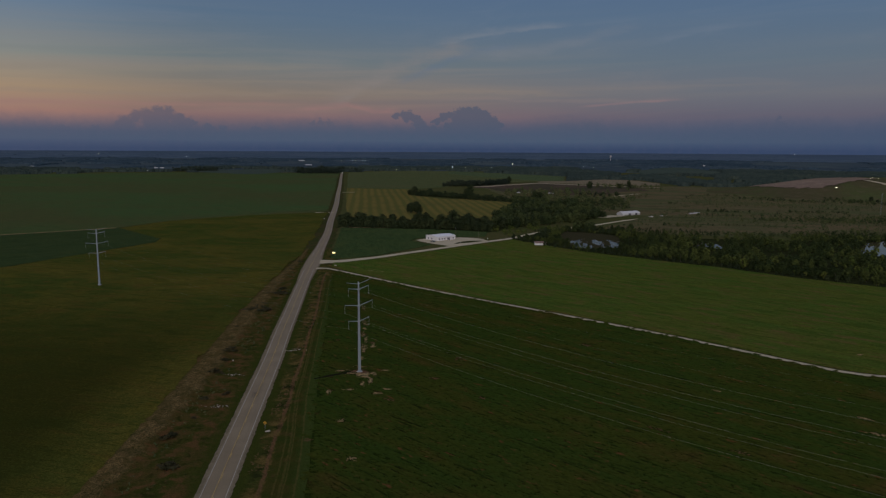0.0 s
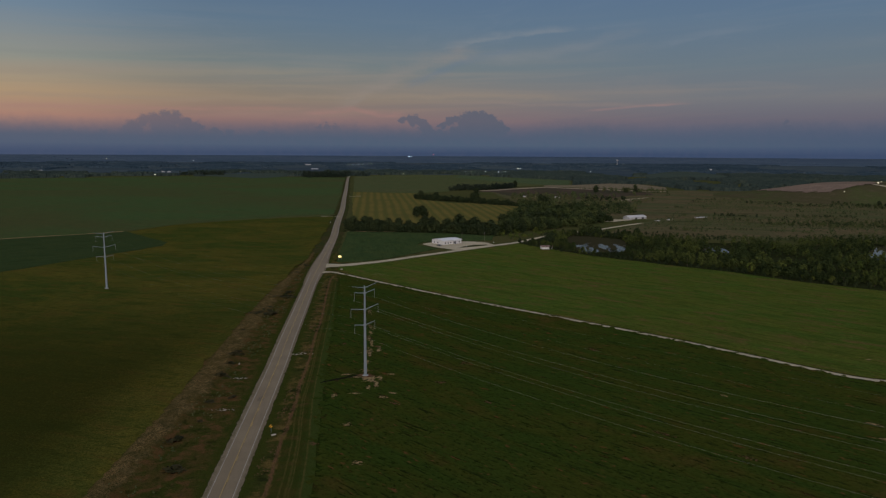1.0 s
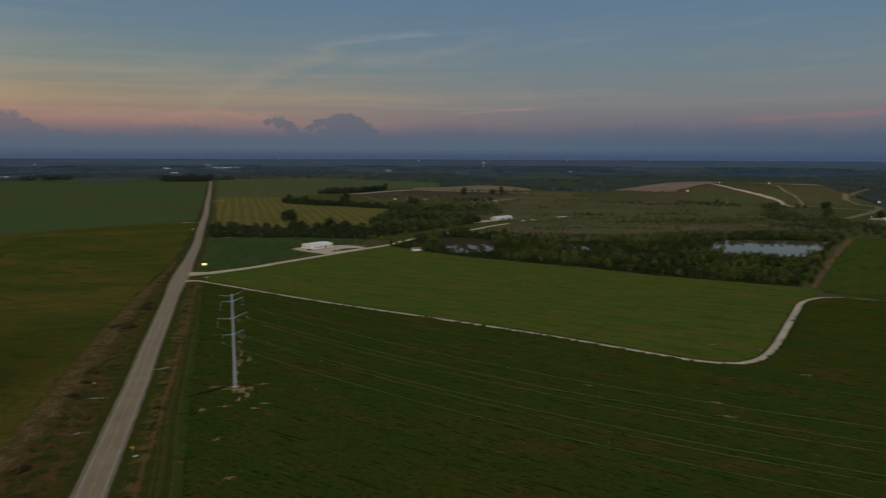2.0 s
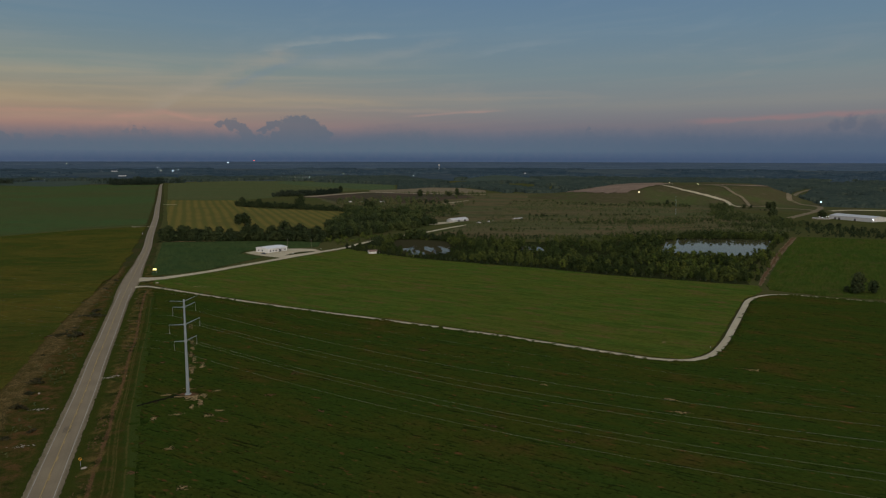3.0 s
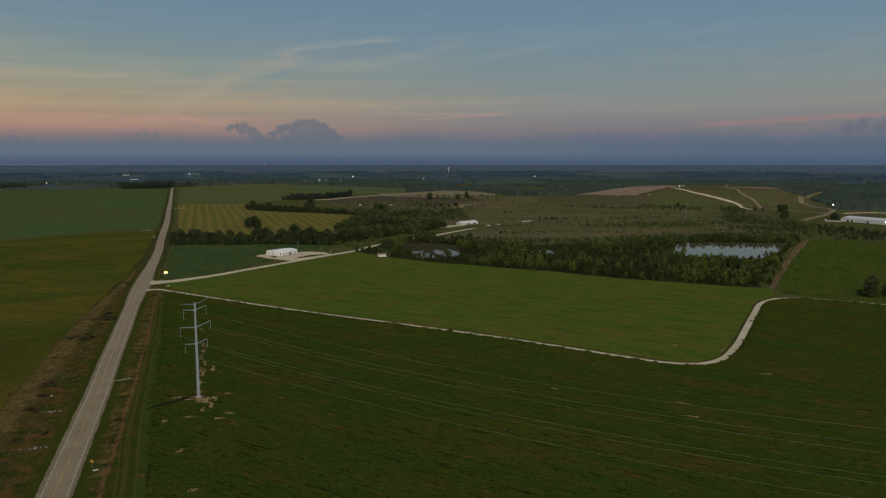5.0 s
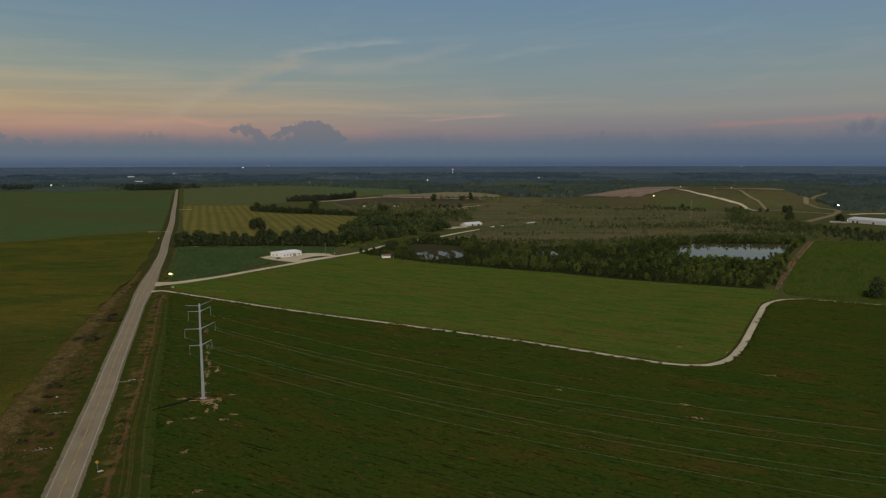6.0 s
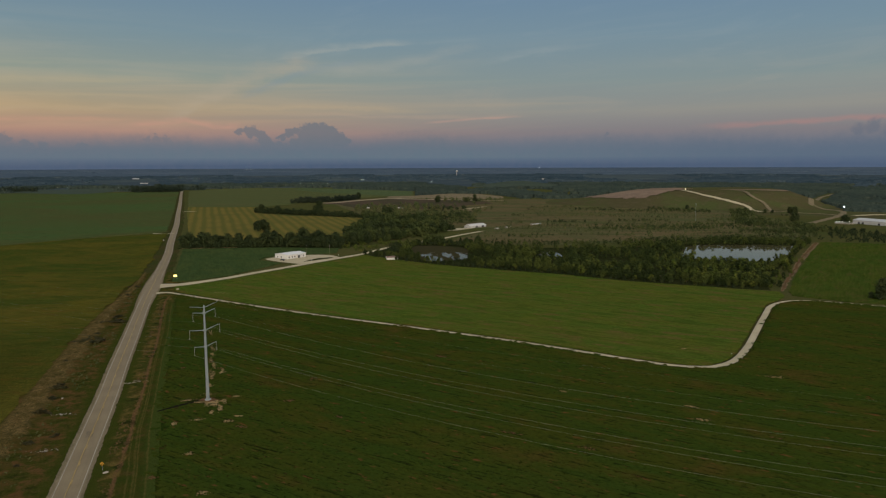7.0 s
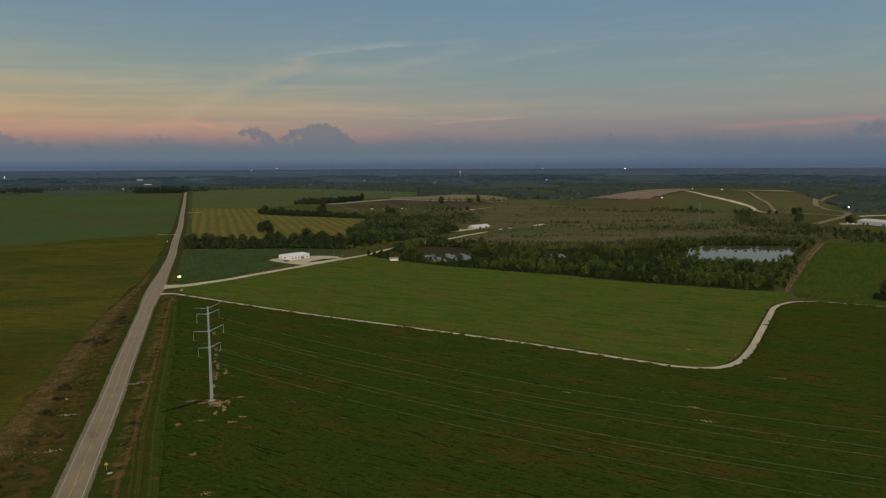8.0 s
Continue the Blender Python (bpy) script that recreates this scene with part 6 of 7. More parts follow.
def soy_leaf(n):
    drift = rows_vec(n, *ROWS, 0.018, 0.07)[0]
    rnd = n.n("ShaderNodeNewGeometry").outputs["Random Per Island"]
    big, mid = n.noise(drift, 1.0, 4.0, 0.6, 0.4), n.noise(n.pos, 0.06, 4.0)
    c = n.mix(n.step(big, 0.36, 0.64), (0.025, 0.042, 0.007), (0.034, 0.042, 0.007))
    c = n.mix(n.m("MULTIPLY", n.step(big, 0.46, 0.66), n.step(mid, 0.46, 0.68, 0.0, 0.6)), c, (0.060, 0.038, 0.012))
    spots = n.noise(rows_vec(n, *ROWS, 0.16, 0.5)[0], 1.0, 4.0, 0.6)
    c = n.mix(n.step(spots, 0.61, 0.69, 0.0, 0.85), c, (0.098, 0.042, 0.018))
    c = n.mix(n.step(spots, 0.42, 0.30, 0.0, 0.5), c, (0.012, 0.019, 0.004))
    # row gaps painted over the leaves as near-black dashes
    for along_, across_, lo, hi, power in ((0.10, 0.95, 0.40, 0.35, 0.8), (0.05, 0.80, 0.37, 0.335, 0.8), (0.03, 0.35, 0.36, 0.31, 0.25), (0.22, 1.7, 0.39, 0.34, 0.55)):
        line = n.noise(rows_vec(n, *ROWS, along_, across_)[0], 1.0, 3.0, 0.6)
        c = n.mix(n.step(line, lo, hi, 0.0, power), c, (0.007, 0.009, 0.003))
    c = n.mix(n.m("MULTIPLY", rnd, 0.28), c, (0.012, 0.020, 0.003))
    n.plug(n.b.inputs["Base Color"], c)
    n.b.inputs["Roughness"].default_value, n.b.inputs["Specular IOR Level"].default_value = 0.9, 0.0


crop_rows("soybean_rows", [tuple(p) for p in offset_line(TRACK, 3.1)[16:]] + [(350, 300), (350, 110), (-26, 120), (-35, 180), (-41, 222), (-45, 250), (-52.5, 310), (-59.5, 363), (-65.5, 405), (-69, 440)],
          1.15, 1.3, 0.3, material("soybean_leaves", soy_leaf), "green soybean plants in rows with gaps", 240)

# weeds of the ditch and shrubs of the bank
scatter("ditch_weeds", [(x - 4.2, y) for x, y in DITCH[::8]] + [(x - 0.3, y) for x, y in DITCH[::-8]], 1.3, 0.4, 1.2, F_RUST, "rusty brown dry weeds along the ditch", 230, clumpy(0.09, -0.2, 0.5), 10, 2, 1.3, 1.6, category="weeds")
scatter("ditch_bottom_weeds", [(x - 0.9, y) for x, y in DITCH[::6]] + [(x + 0.8, y) for x, y in DITCH[::-6]], 0.9, 0.25, 0.8, F_RUST, "thin line of rusty dead weeds in the ditch", 233, clumpy(0.13, -0.45, 0.25), 8, 2, 1.5, 1.8, category="weeds")
scatter("bank_weeds", [(x - 2, y) for x, y in BERM[::12]] + [(x + 13, y) for x, y in BERM[::-12]], 1.7, 0.3, 1.1, F_SCRUB, "dry weeds on the bank and verge", 231, clumpy(0.09, -0.25, 0.55), 10, 2, 1.5, 1.6, category="weeds")


def shrub(seed, h, w):
    rg = np.random.default_rng(seed)
    ob = new("shrub", tri_mesh("shrub", *crown_arrays(rg, h, w, 0.0, 6, 220, 0.24), F_VERGE))
    return tagged(ob, "low dark green shrub on the grassy bank", "shrub", "bank shrubs")


shrubs = [shrub(300 + i, h, w) for i, (h, w) in enumerate(((1.5, 3.4), (1.2, 2.6), (1.8, 3.0)))]
for i, (x, y, s, st) in enumerate(((-86.7, 276, 1.3, 1.3), (-85, 262, 0.8, 1), (-84, 248, 1.2, 1), (-91.9, 392, 1.1, 1.5), (-100, 383, 1.1, 1.8), (-90, 348, 1.2, 2.0), (-97, 350, 1.2, 1.6), (-80.8, 248, 0.7, 1), (-72.6, 226, 0.6, 1), (-78.6, 222, 0.5, 1), (-101, 430, 1, 1.5), (-104, 470, 1, 1.4), (-106, 505, 1, 1.4), (-94, 330, 0.9, 1.3), (-78, 190, 0.9, 1.2), (-71, 172, 0.8, 1), (-76, 205, 0.7, 1))):
    m = pose(x, y, 0.1, 0, 0, 8 - 3 * (i % 5)) @ Matrix.Diagonal((s * min(st, 1.3) * 1.1, s * 1.4, s * 0.7, 1))
    if i < 3:
        shrubs[i].matrix_basis = m
    else:
        copy_thing(shrubs[i % 3], m)

rg = np.random.default_rng(77)
for x, y, rx, ry, k in ((-106, 472, 2.0, 9, 6), (-95, 403, 2.2, 7, 7), (-99, 389, 3.0, 4, 7), (-94.6, 360, 4.5, 5, 12), (-94.5, 314, 4.0, 2.5, 7), (-87, 278.7, 2.2, 3, 6), (-85, 262.6, 1.0, 1.6, 3), (-84, 248, 1.6, 2, 4)):
    for j in range(k):
        s = rg.uniform(0.45, 0.85)
        m = pose(x + rg.normal() * rx * 0.5, y + rg.normal() * ry * 0.5, 0.25, 0, 0, rg.uniform(0, 360)) @ Matrix.Diagonal((s, s, s * 0.6, 1))
        copy_thing(shrubs[j % 3], m)

# ---------------------------------------------------------------- buildings


def gable(bm, L, W, h, peak, over=0.4, thick=0.18):
    """A pitched roof with thickness over a plan from (0,0) to (L,W)."""
    for s in (0, 1):
        y0, y1 = (-over, W / 2) if s == 0 else (W + over, W / 2)
        z0 = h - over * (peak / (W / 2))
        vs = [bm.verts.new(v) for v in ((-over, y0, z0), (L + over, y0, z0), (L + over, y1, h + peak), (-over, y1, h + peak),
                                        (-over, y0, z0 + thick), (L + over, y0, z0 + thick), (L + over, y1, h + peak + thick), (-over, y1, h + peak + thick))]
        for f in ((0, 1, 2, 3), (4, 5, 6, 7), (0, 1, 5, 4), (1, 2, 6, 5), (2, 3, 7, 6), (3, 0, 4, 7)):
            bm.faces.new([vs[i] for i in f])


def shell(bm, L, W, h, peak):
    """Walls with gable ends over a plan from (0,0) to (L,W)."""
    lo = [bm.verts.new(v) for v in ((0, 0, -0.2), (L, 0, -0.2), (L, W, -0.2), (0, W, -0.2))]
    hi = [bm.verts.new(v) for v in ((0, 0, h), (L, 0, h), (L, W, h), (0, W, h))]
    g0, g1 = bm.verts.new((0, W / 2, h + peak)), bm.verts.new((L, W / 2, h + peak))
    bm.faces.new((lo[0], lo[1], hi[1], hi[0])), bm.faces.new((lo[2], lo[3], hi[3], hi[2]))
    bm.faces.new((lo[1], lo[2], hi[2], g1, hi[1])), bm.faces.new((lo[3], lo[0], hi[0], g0, hi[3]))
    bm.faces.new(lo[::-1]), bm.faces.new((hi[0], hi[1], g1, g0)), bm.faces.new((hi[2], hi[3], g0, g1))


def building(name, x, y, turn, L, W, h, peak, wall, roof, label, category="building", group="", wins=(), doors=(), z=None):
    """A simple building; wins and doors are (side, along, sill, width, height), side f (front), l (left end), r (right end)."""
    th = thing(name, x, y, ground_z(x, y) if z is None else z, turn, label, category, group)
    bm = bmesh.new()
    shell(bm, L, W, h, peak)
    part("wall", bm, wall, th)
    bm = bmesh.new()
    gable(bm, L, W, h, peak)
    part("roof", bm, roof, th)
    for kind, items in (("window", wins), ("door", doors)):
        for side, a, sill, w, hh in items:
            bm = bmesh.new()
            c = {"f": (a, -0.03, sill + hh / 2), "l": (-0.03, a, sill + hh / 2), "r": (L + 0.03, a, sill + hh / 2)}[side]
            s = (w, 0.14, hh) if side == "f" else (0.14, w, hh)
            box(bm, c, s, 0.02)
            pn = part(kind, bm, M_WINDOW if kind == "window" else M_DARK, th)
            if kind == "window":
                bm = bmesh.new()
                d2 = (c[0], c[1] - 0.05, sill - 0.06) if side == "f" else (c[0] + (-0.05 if side == "l" else 0.05), c[1], sill - 0.06)
                box(bm, d2, (w + 0.3, 0.2, 0.1) if side == "f" else (0.2, w + 0.3, 0.1), 0.02)
                part("sill", bm, M_WALL, pn)
    return th


office = building("office_building", -5.0, 626.1, 40.6, 21.5, 16.4, 3.7, 0.9, M_WALL, M_ROOF, "low white metal building with pale shallow roof",
                  wins=[("f", 2.2, 1.0, 1.2, 1.3), ("f", 5.6, 1.0, 1.2, 1.3), ("f", 8.6, 1.0, 1.2, 1.3), ("f", 18.9, 1.0, 1.2, 1.3), ("l", 8.0, 1.0, 1.3, 1.3), ("l", 13.0, 1.0, 1.0, 1.2)],
                  doors=[("f", 13.2, 0.0, 2.6, 2.5)])
bm = bmesh.new()
box(bm, (13.2, -1.5, 2.9), (5.4, 3.0, 0.25), 0.05)
part("canopy", bm, M_GREYROOF, office, "grey flat porch canopy")
for dx in (-2.4, 0.0, 2.4):
    bm = bmesh.new()
    rod(bm, (13.2 + dx, -2.8, 0), (13.2 + dx, -2.8, 2.8), 0.11, 0.11, 8)
    part("column", bm, M_WALL, office)


def car(x, y, turn, paint, label, lit=""):
    th = thing("car", x, y, ground_z(x, y) + 0.13, turn, label, "car", "parked cars" if not lit else "")
    bm = bmesh.new()
    box(bm, (0, 0, 0.62), (4.5, 1.75, 0.62), 0.16)
    part("body", bm, paint, th)
    bm = bmesh.new()
    r = bmesh.ops.create_cube(bm, size=1.0, matrix=Matrix.LocRotScale((-0.2, 0, 1.18), None, (2.6, 1.55, 0.56)))
    for v in r["verts"]:
        if v.co.z > 1.2:
            v.co.x, v.co.y = -0.2 + (v.co.x + 0.2) * 0.68, v.co.y * 0.86
    bmesh.ops.bevel(bm, geom=bm.edges[:], offset=0.06, segments=1, affect="EDGES")
    part("cabin", bm, M_WINDOW, th, "dark glazed cabin")
    for sx in (-1.4, 1.4):
        for sy in (-0.8, 0.8):
            bm = bmesh.new()
            rod(bm, (sx, sy - 0.1, 0.33), (sx, sy + 0.1, 0.33), 0.33, 0.33, 12)
            part("wheel", bm, M_TYRE, th)
    for sy in (-0.62, 0.62):
        for nm, sx, mt in (("headlight", 2.24, "w"), ("tail_light", -2.24, "r")):
            bm = bmesh.new()
            box(bm, (sx, sy, 0.72), (0.1, 0.34, 0.2), 0.02)
            part(nm, bm, (M_HEAD if mt == "w" else M_TAIL) if lit else M_WINDOW, th)
    return th


M_HEAD, M_TAIL = glowing("headlight_glow", (1.0, 0.95, 0.85), 160.0), glowing("tail_light_glow", (1.0, 0.06, 0.03), 90.0)
car(-9.0, 619.0, 150, M_CARD, "dark car parked on the gravel yard")
far_car = car(-347.0, 2425.0, -82, M_CAR, "far car on the road with lit lamps", "lit")
car(101, 700, 40, M_CAR, "silver car parked beside the side road"), car(106, 706, 40, M_CAR, "silver car parked beside the side road")

# low shed at the edge of the woods
building("shed", 79.8, 599.6, 5.5, 9.4, 5.0, 2.4, 0.9, M_WALL, M_REDROOF, "small white shed with rusty roof by the field", "shed", doors=[("f", 8.0, 0.0, 1.6, 2.0)])
# farm sheds behind the ponds
building("barn", 228, 885, 33, 31, 11, 2.4, 2.3, M_SHED, M_GREYROOF, "long white barn with pale metal roof", "barn", "barns", doors=[("f", 12, 0, 4, 2.2), ("f", 24, 0, 4, 2.2)])
blob("barn_yard", 208, 872, 24, 10, 33, 0.2, M_GRAVEL, "pale gravel yard beside the barn", "yard", seed=11, rough=0.15)
for x, y, L in ((321, 908, 24), (275, 875, 9), (257, 862, 4), (190, 862, 6)):
    building("outbuilding", x, y, 32, L * 0.8, 4, 1.0, 0.4, M_LIME, M_GREYROOF, "low pale outbuilding on the scrubland", "shed", "outbuildings")
for x0, y0, x1, y1 in ((307, 1266, 377, 1340), (300, 1250, 326, 1244)):
    strip("pale_lane", spline([(x0, y0), ((x0 + x1) / 2 + 3, (y0 + y1) / 2), (x1, y1)], 4), -2, 2, 0.3, M_GRAVEL, "pale far gravel lane", "lane", ragged=0.4)
for x, y, L, tn in ((139, 1330, 8, 10), (160, 1325, 7, 10), (196, 1318, 12, -10)):
    building("farm_shed", x, y, tn, L, 5, 1.6, 0.8, M_LIME, M_GREYROOF, "pale farm shed among rough pasture", "shed", "farm sheds")

# quarry works and landfill mound
works = building("works_building", 759, 826, -79.3, 62, 30, 5.0, 2.2, M_SHED, M_GREYROOF, "long pale industrial building by the mound", "building", "", doors=[("f", 9, 0, 3.0, 2.8), ("f", 15, 0, 3.0, 2.8), ("f", 38, 0, 3.0, 2.8)])
for i in range(5):
    building("site_cabin", *by(41.5 + 0.24 * i, 1104 - 3 * (i % 2)), -42, 4.0, 2.4, 1.7, 0.2, M_LIME, M_GREYROOF, "small pale site cabin", "cabin", "site cabins")


def lane(pts, w, mat, label, seed=1):
    strip("mound_road", spline(pts, 10), -w, w, 0.5, mat, label, "road", ragged=0.5, seed=seed, thick=0.5)


lane([by(30.9, 1520), by(31.14, 1498), by(32.62, 1456), by(34.63, 1410), by(35.63, 1388), by(36.1, 1362), by(36.7, 1330)], 2.8, M_GRAVEL, "pale haul road climbing the mound", 2)
lane([by(34.6, 1560), by(34.99, 1520), by(35.79, 1436), by(36.77, 1408), by(37.3, 1370), by(37.67, 1336)], 2.8, M_SHOULDER, "tan haul road on the mound", 3)
lane([by(40.0, 1100), by(40.2, 1120), by(40.99, 1192), by(41.75, 1280), by(41.98, 1370), by(41.6, 1418), by(40.3, 1464), by(39.9, 1490), by(40.1, 1700), by(40.55, 1976), by(41.38, 2208)], 4.5, M_SHOULDER, "tan haul road round the mound", 4)
lane([by(36.7, 1335), by(37.67, 1342), by(38.42, 1364), by(39.23, 1326), by(40.4, 1316), by(41.7, 1290)], 2.6, M_SHOULDER, "tan haul road at the foot of the mound", 5)
lane([by(42.6, 1290), by(44.0, 1330), by(46.0, 1345)], 4.0, M_GRAVEL, "pale lane behind the works", 6)


def draped(name, poly, mat, label, z=0.4, step=16.0):
    """A cover draped on the land over a plan."""
    xs, ys = [p[0] for p in poly], [p[1] for p in poly]
    grid = [Vector(p) for p in poly] + [Vector((x, y)) for x in np.arange(min(xs), max(xs), step) for y in np.arange(min(ys), max(ys), step) if inside(poly, x, y)]
    flat = geometry.delaunay_2d_cdt(grid, [], [list(range(len(poly)))], 1, 1e-3)
    return tagged(new(name, mesh_from(name, [(v.x, v.y, ground_z(v.x, v.y) + z) for v in flat[0]], flat[2], mat)), label, "bare earth", kind="structure")


# meadow colour carries the blue-grey of distant haze
M_MEADOW = earth("haze_tinted_meadow", [(0.048, 0.068, 0.054), (0.056, 0.074, 0.058), (0.060, 0.070, 0.055)], 0.004, 0.02)
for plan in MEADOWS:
    draped("far_meadow", plan, M_HAZE if math.hypot(*plan[0]) > 2990 else M_MEADOW, "pale meadow between far woods, tinted for haze", 0.8, 60.0)


def frayed(poly, seed, amount):
    """A rough outline through the corners of a plan."""
    rg = np.random.default_rng(seed)
    return [tuple(p + rg.normal(size=2) * amount) for p in spline(poly + [poly[0]], 6)[:-1]]


draped("bare_flank", frayed([by(23.6, 1700), by(24.2, 1560), by(26.0, 1480), by(28.0, 1455), by(30.0, 1480), by(31.0, 1530), by(31.5, 1585), by(30, 1640), by(27, 1710)], 3, 5.0), M_QUARRY, "bare tan earth on the flank of the mound", 0.9)
draped("bare_crest", [by(33.5, 1540), by(36, 1530), by(38.5, 1545), by(38.5, 1575), by(35, 1570)], M_QUARRY, "tan bare crest of the mound", 0.9)

# radio mast on the plain
mast = thing("lattice_mast", 577, 922, 0, 20, "thin grey lattice radio mast", "mast")
bm = bmesh.new()
for k in range(3):
    a = k * 2.094
    rod(bm, (0.9 * math.cos(a), 0.9 * math.sin(a), 0), (0.25 * math.cos(a), 0.25 * math.sin(a), 29), 0.04, 0.03, 5)
part("legs", bm, M_STEEL, mast)
bm = bmesh.new()
for i in range(14):
    z0, z1 = i * 2.05, (i + 1) * 2.05
    for k in range(3):
        a, b = k * 2.094, (k + 1) * 2.094
        q0, q1 = 0.9 - 0.65 * z0 / 29, 0.9 - 0.65 * z1 / 29
        rod(bm, (q0 * math.cos(a), q0 * math.sin(a), z0), (q1 * math.cos(b), q1 * math.sin(b), z1), 0.018, 0.018, 4)
part("lattice", bm, M_STEEL, mast)

# ---------------------------------------------------------------- signs and small things by the crossroads
M_LIT = glowing("lit_sign_face", (1.0, 0.80, 0.24), 2.4)
lit = thing("illuminated_sign", -83.9, 532.0, 0.0, 6, "glowing yellow roadside sign on two posts", "sign")
bm = bmesh.new()
box(bm, (0, 0, 3.0), (2.4, 0.45, 1.3), 0.06)
part("cabinet", bm, M_STEEL, lit)
bm = bmesh.new()
box(bm, (0, -0.27, 3.0), (2.25, 0.08, 1.15), 0.02)
part("lit_face", bm, M_LIT, lit, "glowing pale yellow panel")
for s in (-1.1, 1.1):
    bm = bmesh.new()
    rod(bm, (s, 0, -0.2), (s, 0, 2.2), 0.09, 0.09, 8)
    part("post", bm, M_STEEL, lit)
board = thing("low_sign_board", -75.5, 485.8, 0.0, 10, "low white sign board on the grass", "sign")
bm = bmesh.new()
box(bm, (0, 0, 0.85), (1.6, 0.16, 0.7), 0.03)
part("panel", bm, M_LIME, board)
for s in (-0.9, 0.9):
    bm = bmesh.new()
    box(bm, (s, 0.12, 0.6), (0.12, 0.12, 1.4), 0.01)
    part("post", bm, M_POST, board)
warn = thing("warning_sign", -52.1, 196.7, 0.05, -8, "yellow diamond warning sign with black symbol on a post", "road sign")
bm = bmesh.new()
rod(bm, (0, 0.06, -0.2), (0, 0.06, 2.5), 0.04, 0.04, 6)
part("post", bm, M_STEEL, warn)
bm = bmesh.new()
box(bm, (0, 0, 0), (0.76, 0.03, 0.76), 0.01, Matrix.Translation((0, 0, 2.05)) @ pose(0, 0, 0, 0, 45, 0))
face = part("panel", bm, M_SIGNY, warn)
bm = bmesh.new()
box(bm, (0, -0.025, 2.05), (0.16, 0.02, 0.60), 0.0)
box(bm, (0.12, -0.025, 2.20), (0.34, 0.02, 0.16), 0.0)
box(bm, (-0.12, -0.025, 1.92), (0.34, 0.02, 0.16), 0.0)
part("symbol", bm, M_BLACK, face, "black road symbol")
bm = bmesh.new()
bmesh.ops.create_icosphere(bm, subdivisions=2, radius=1.0)
for v in bm.verts:
    v.co = Vector((v.co.x * 0.8, v.co.y * 0.5, v.co.z * 0.3)) * (1 + 0.15 * noise.noise(v.co * 2))
stone = part("limestone_block", bm, M_LIME)
stone.matrix_world = pose(-50.9, 195.0, 0.2, 0, 0, 25)
tagged(stone, "pale flat limestone block beside the road", "rock")
bm = bmesh.new()
bmesh.ops.create_icosphere(bm, subdivisions=2, radius=0.35)
for v in bm.verts:
    v.co *= 1 + 0.2 * noise.noise(v.co * 5)
rock = part("small_rock", bm, M_LIME)
rock.matrix_world = pose(-81.4, 263.5, 0.25)
tagged(rock, "small pale rock on the verge", "rock")


def marker(x, y, h, label, w=0.5):
    th = thing("marker_post", x, y, 0.0, -8, label, "marker", "marker posts")
    bm = bmesh.new()
    rod(bm, (0, 0, -0.2), (0, 0, h), 0.05, 0.05, 6)
    part("post", bm, M_STEEL, th)
    bm = bmesh.new()
    box(bm, (0, -0.07, h - w / 2), (w, 0.03, w), 0.01)
    part("plate", bm, M_WALL, th, "white reflective plate")


marker(-137.5, 806, 2.4, "white reflective road marker on a post", 0.9)
marker(15.5, 611.5, 1.3, "small white sign on a post by the drive", 0.6)
marker(41.0, 640, 1.3, "small white sign on a post by the drive", 0.6)
marker(184, 262, 1.0, "small pale marker by the gravel track", 0.25)


def lamp_post(x, y, h, lit_, label, r=0.45, group="yard lamps", mat=None):
    th = thing("yard_lamp", x, y, ground_z(x, y), 0, label, "lamp post", group)
    bm = bmesh.new()
    rod(bm, (0, 0, -0.3), (0, 0, h), 0.14, 0.09, 7)
    part("post", bm, M_POST, th)
    bm = bmesh.new()
    bmesh.ops.create_icosphere(bm, subdivisions=2, radius=r, matrix=Matrix.Translation((0, -0.1, h)) @ Matrix.Diagonal((1, 1, 0.6, 1)))
    part("lamp_head", bm, mat if lit_ else M_GLASSINS, th)


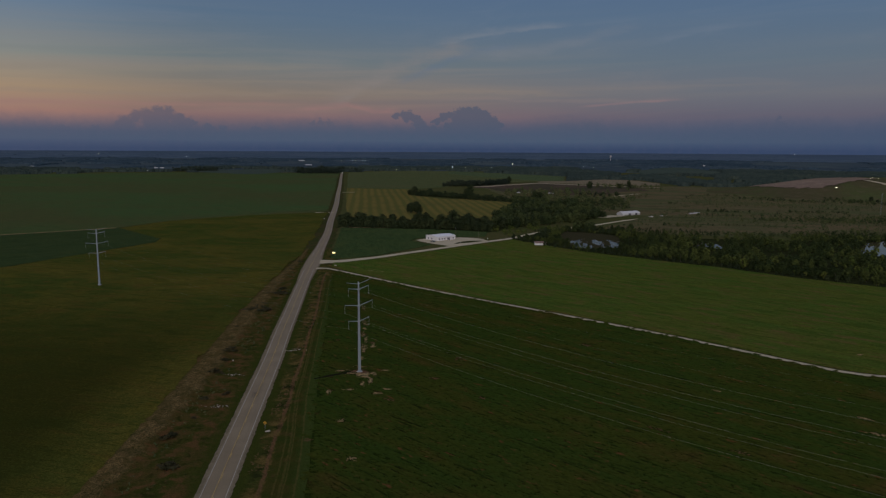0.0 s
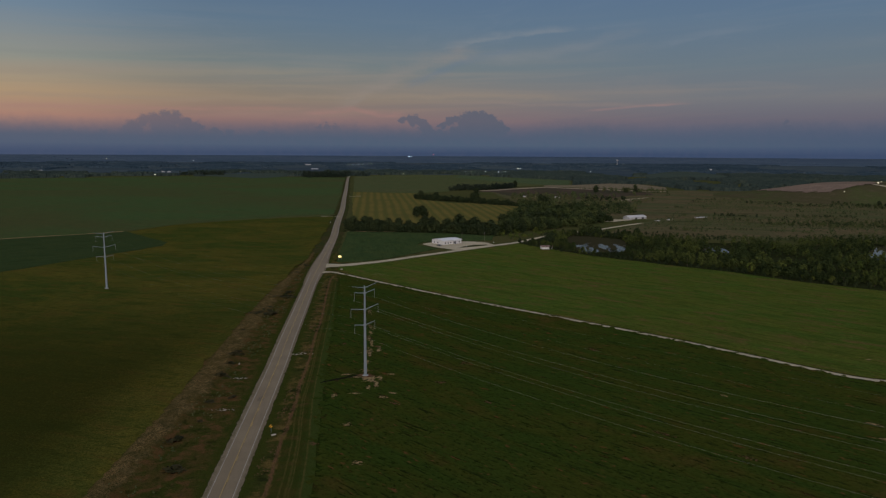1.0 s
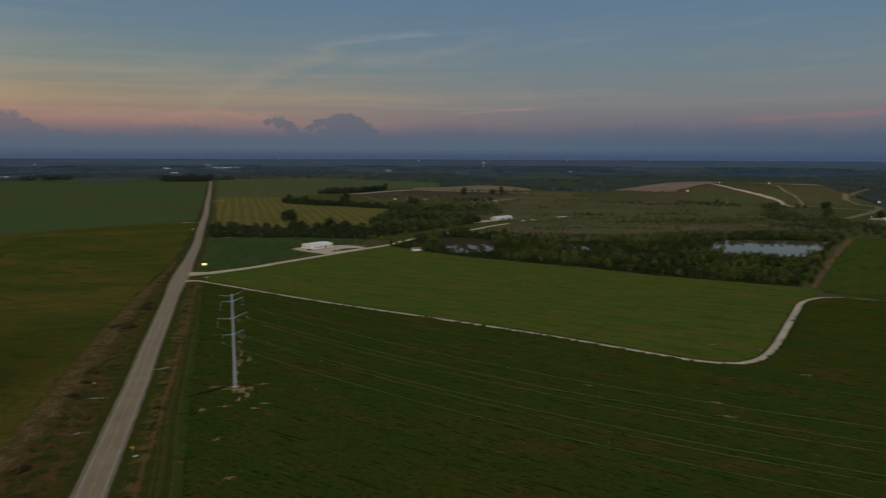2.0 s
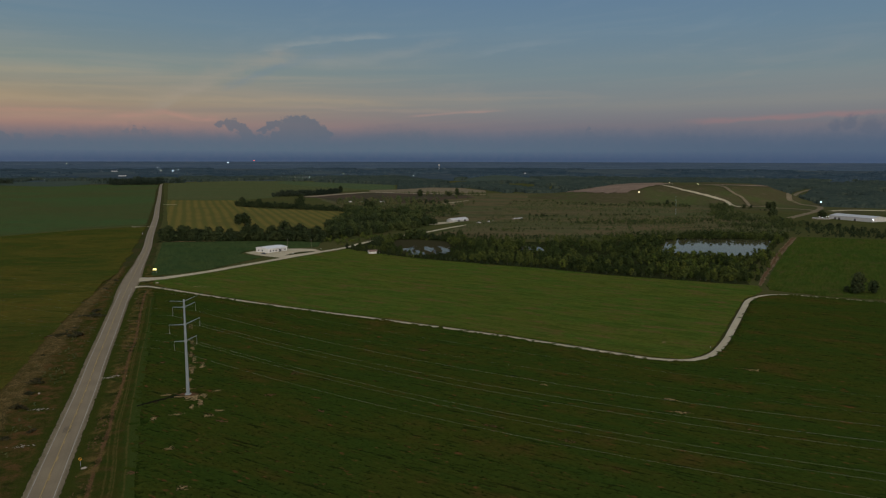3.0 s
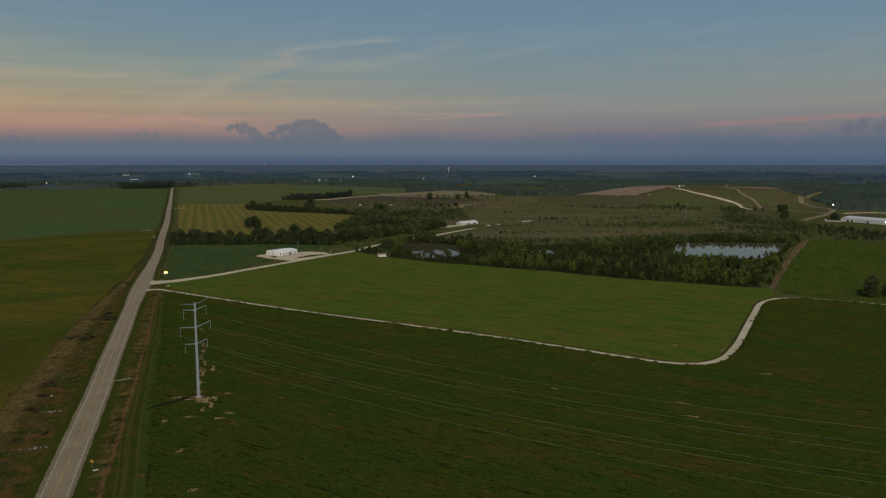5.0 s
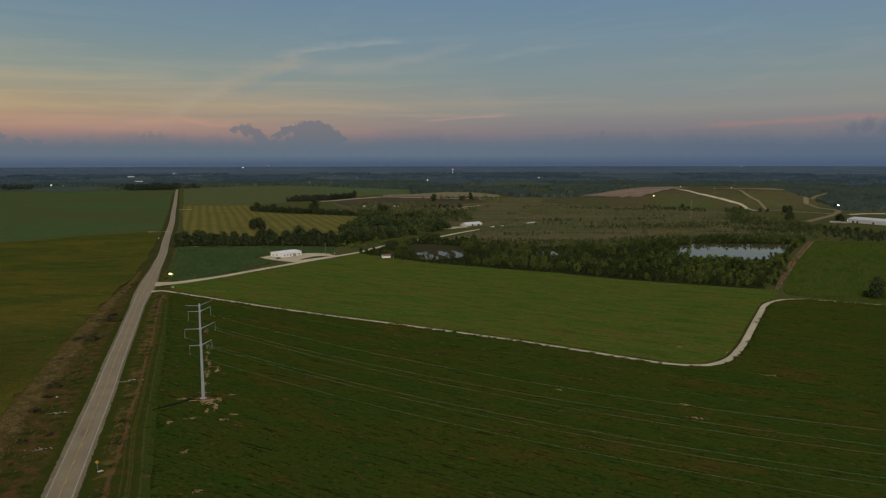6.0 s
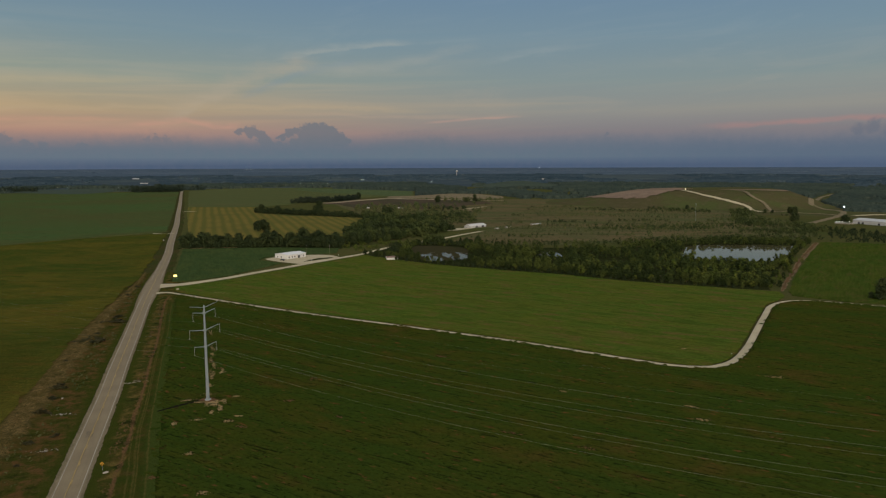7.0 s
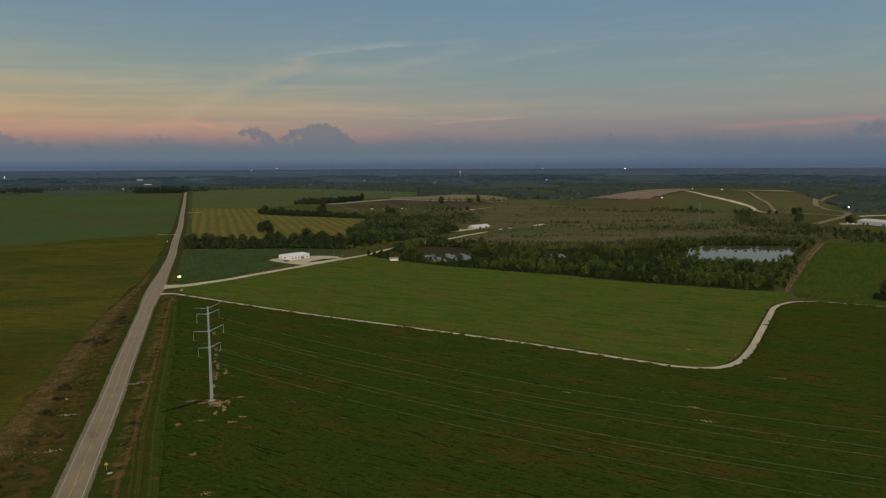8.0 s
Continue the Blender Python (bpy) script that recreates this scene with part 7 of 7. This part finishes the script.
lamp_post(33.5, 655, 8.0, False, "unlit lamp post behind the white building", 0.3)
lamp_post(12.0, 652, 9.0, False, "unlit lamp post behind the white building", 0.3)
M_COLD, M_WARM = glowing("cold_lamp_glow", (0.85, 0.95, 1.0), 14.0), glowing("warm_lamp_glow", (1.0, 0.75, 0.42), 14.0)
for i, (a, r, h, rr) in enumerate(((-22.79, 2458, 9, 1.3), (-20.0, 4256, 12, 2.0), (-30.9, 3000, 9, 0.9), (-8.2, 3440, 20, 1.7), (-7.85, 3370, 20, 1.3), (-7.33, 3400, 20, 2.0), (-7.1, 3385, 20, 1.4), (-6.92, 3450, 20, 1.8), (-6.5, 3400, 20, 1.1), (-6.29, 3390, 20, 1.6), (-3.3, 4800, 14, 2.0),
                                   (-3.1, 4790, 14, 1.6), (-3.8, 2526, 9, 0.8), (0.74, 2660, 16, 1.2), (1.27, 2620, 16, 0.9), (1.77, 2590, 16, 1.3), (2.31, 2580, 16, 1.0), (2.91, 2610, 16, 1.4), (3.44, 2550, 16, 0.8), (3.96, 2600, 16, 1.2), (4.56, 2570, 16, 1.0), (5.56, 3090, 18, 1.8), (5.75, 3080, 18, 1.0), (11.26, 2760, 18, 1.5), (12.02, 2800, 16, 0.9), (18.44, 4860, 14, 1.6), (20.0, 4860, 14, 2.0), (26.4, 4880, 14, 2.2),
                                   (-12.55, 2640, 10, 0.9), (-15.87, 2760, 10, 1.0), (-16.59, 2770, 10, 1.1), (-17.87, 2740, 10, 1.0), (-8.4, 3800, 18, 1.4), (-14.42, 4700, 14, 1.4), (35.5, 4800, 14, 1.8), (8.0, 4780, 14, 1.2), (-26, 4500, 14, 1.3))):
    x, y = by(a, r)
    lamp_post(x, y, h if r < 4000 else 4, True, "far lit yard lamp on a pole", rr * (0.58 if a < 14 else 0.5), mat=M_COLD if i % 3 else M_WARM)
for a, r, h, rr in ((29.24, 1430, 5.5, 0.7), (31.22, 1540, 2.5, 0.4), (31.44, 1538, 3.5, 0.5), (31.72, 1545, 2.5, 0.3), (33.6, 1548, 2, 0.3), (34.85, 1545, 3, 0.4), (41.98, 1372, 10, 0.9), (45.25, 1082, 4, 0.5)):
    x, y = by(a, r)
    lamp_post(x, y, h, True, "lit work lamp on a pole by the mound", rr, mat=M_WARM if r > 1425 else M_COLD)
for i in range(6):
    lamp_post(*by(41.55 + 0.2 * i, 1092 + 4 * (i % 3)), 4, True, "lit yard lamp by the site cabins", 0.2, mat=M_COLD)

x, y = by(-1.35, 4550)
lamp_post(x, y, 28, True, "far red beacon lamp on a tall pole", 1.6, "", glowing("red_lamp_glow", (1.0, 0.10, 0.06), 12.0))

# far farmsteads and village
M_PALEWALL = plain("pale_far_wall", (0.32, 0.33, 0.34), 0.6, 0, 0.2, 0.2)
for a, r, L, W, h in ((-29.74, 2950, 62, 16, 4), (-29.2, 2955, 30, 12, 5), (-30.4, 3190, 26, 14, 6), (-21.3, 3240, 44, 16, 5), (-22.3, 2998, 22, 12, 5), (-21.9, 2990, 26, 12, 5), (-11.1, 3294, 60, 20, 5), (-12.4, 3816, 40, 20, 7), (-11.6, 3800, 60, 20, 7),
                      (2.1, 3086, 20, 12, 6), (4.7, 3058, 34, 14, 5), (4.1, 3070, 26, 12, 5), (-7.15, 3760, 44, 16, 6), (-8.0, 3880, 26, 14, 7), (-15.9, 2990, 18, 10, 5), (-14.6, 3010, 20, 10, 5), (-9.9, 2900, 18, 10, 6), (6.2, 3600, 22, 12, 6), (20.2, 3524, 20, 12, 6)):
    x, y = by(a, r)
    building("far_farmhouse" if L < 30 else "far_barn", x, y, -a, L * 0.5, W * 0.5, h * 0.55, 1.3, M_PALEWALL, M_GREYROOF, "pale building far off among trees" if L < 30 else "long pale barn far off", "building", "far buildings")
x, y = by(13.32, 3950)
wt = thing("water_tower", x, y, ground_z(x, y), 0, "pale water tower with round tank on a slim stem", "water tower")
bm = bmesh.new()
rod(bm, (0, 0, -1), (0, 0, 25), 1.9, 1.4, 12)
rod(bm, (0, 0, -1), (0, 0, 5), 4.2, 2.4, 12)
part("stem", bm, M_PALEWALL, wt)
bm = bmesh.new()
bmesh.ops.create_uvsphere(bm, u_segments=16, v_segments=10, radius=1.0, matrix=Matrix.Translation((0, 0, 28)) @ Matrix.Diagonal((6.2, 6.2, 4.8, 1)))
part("tank", bm, M_PALEWALL, wt)
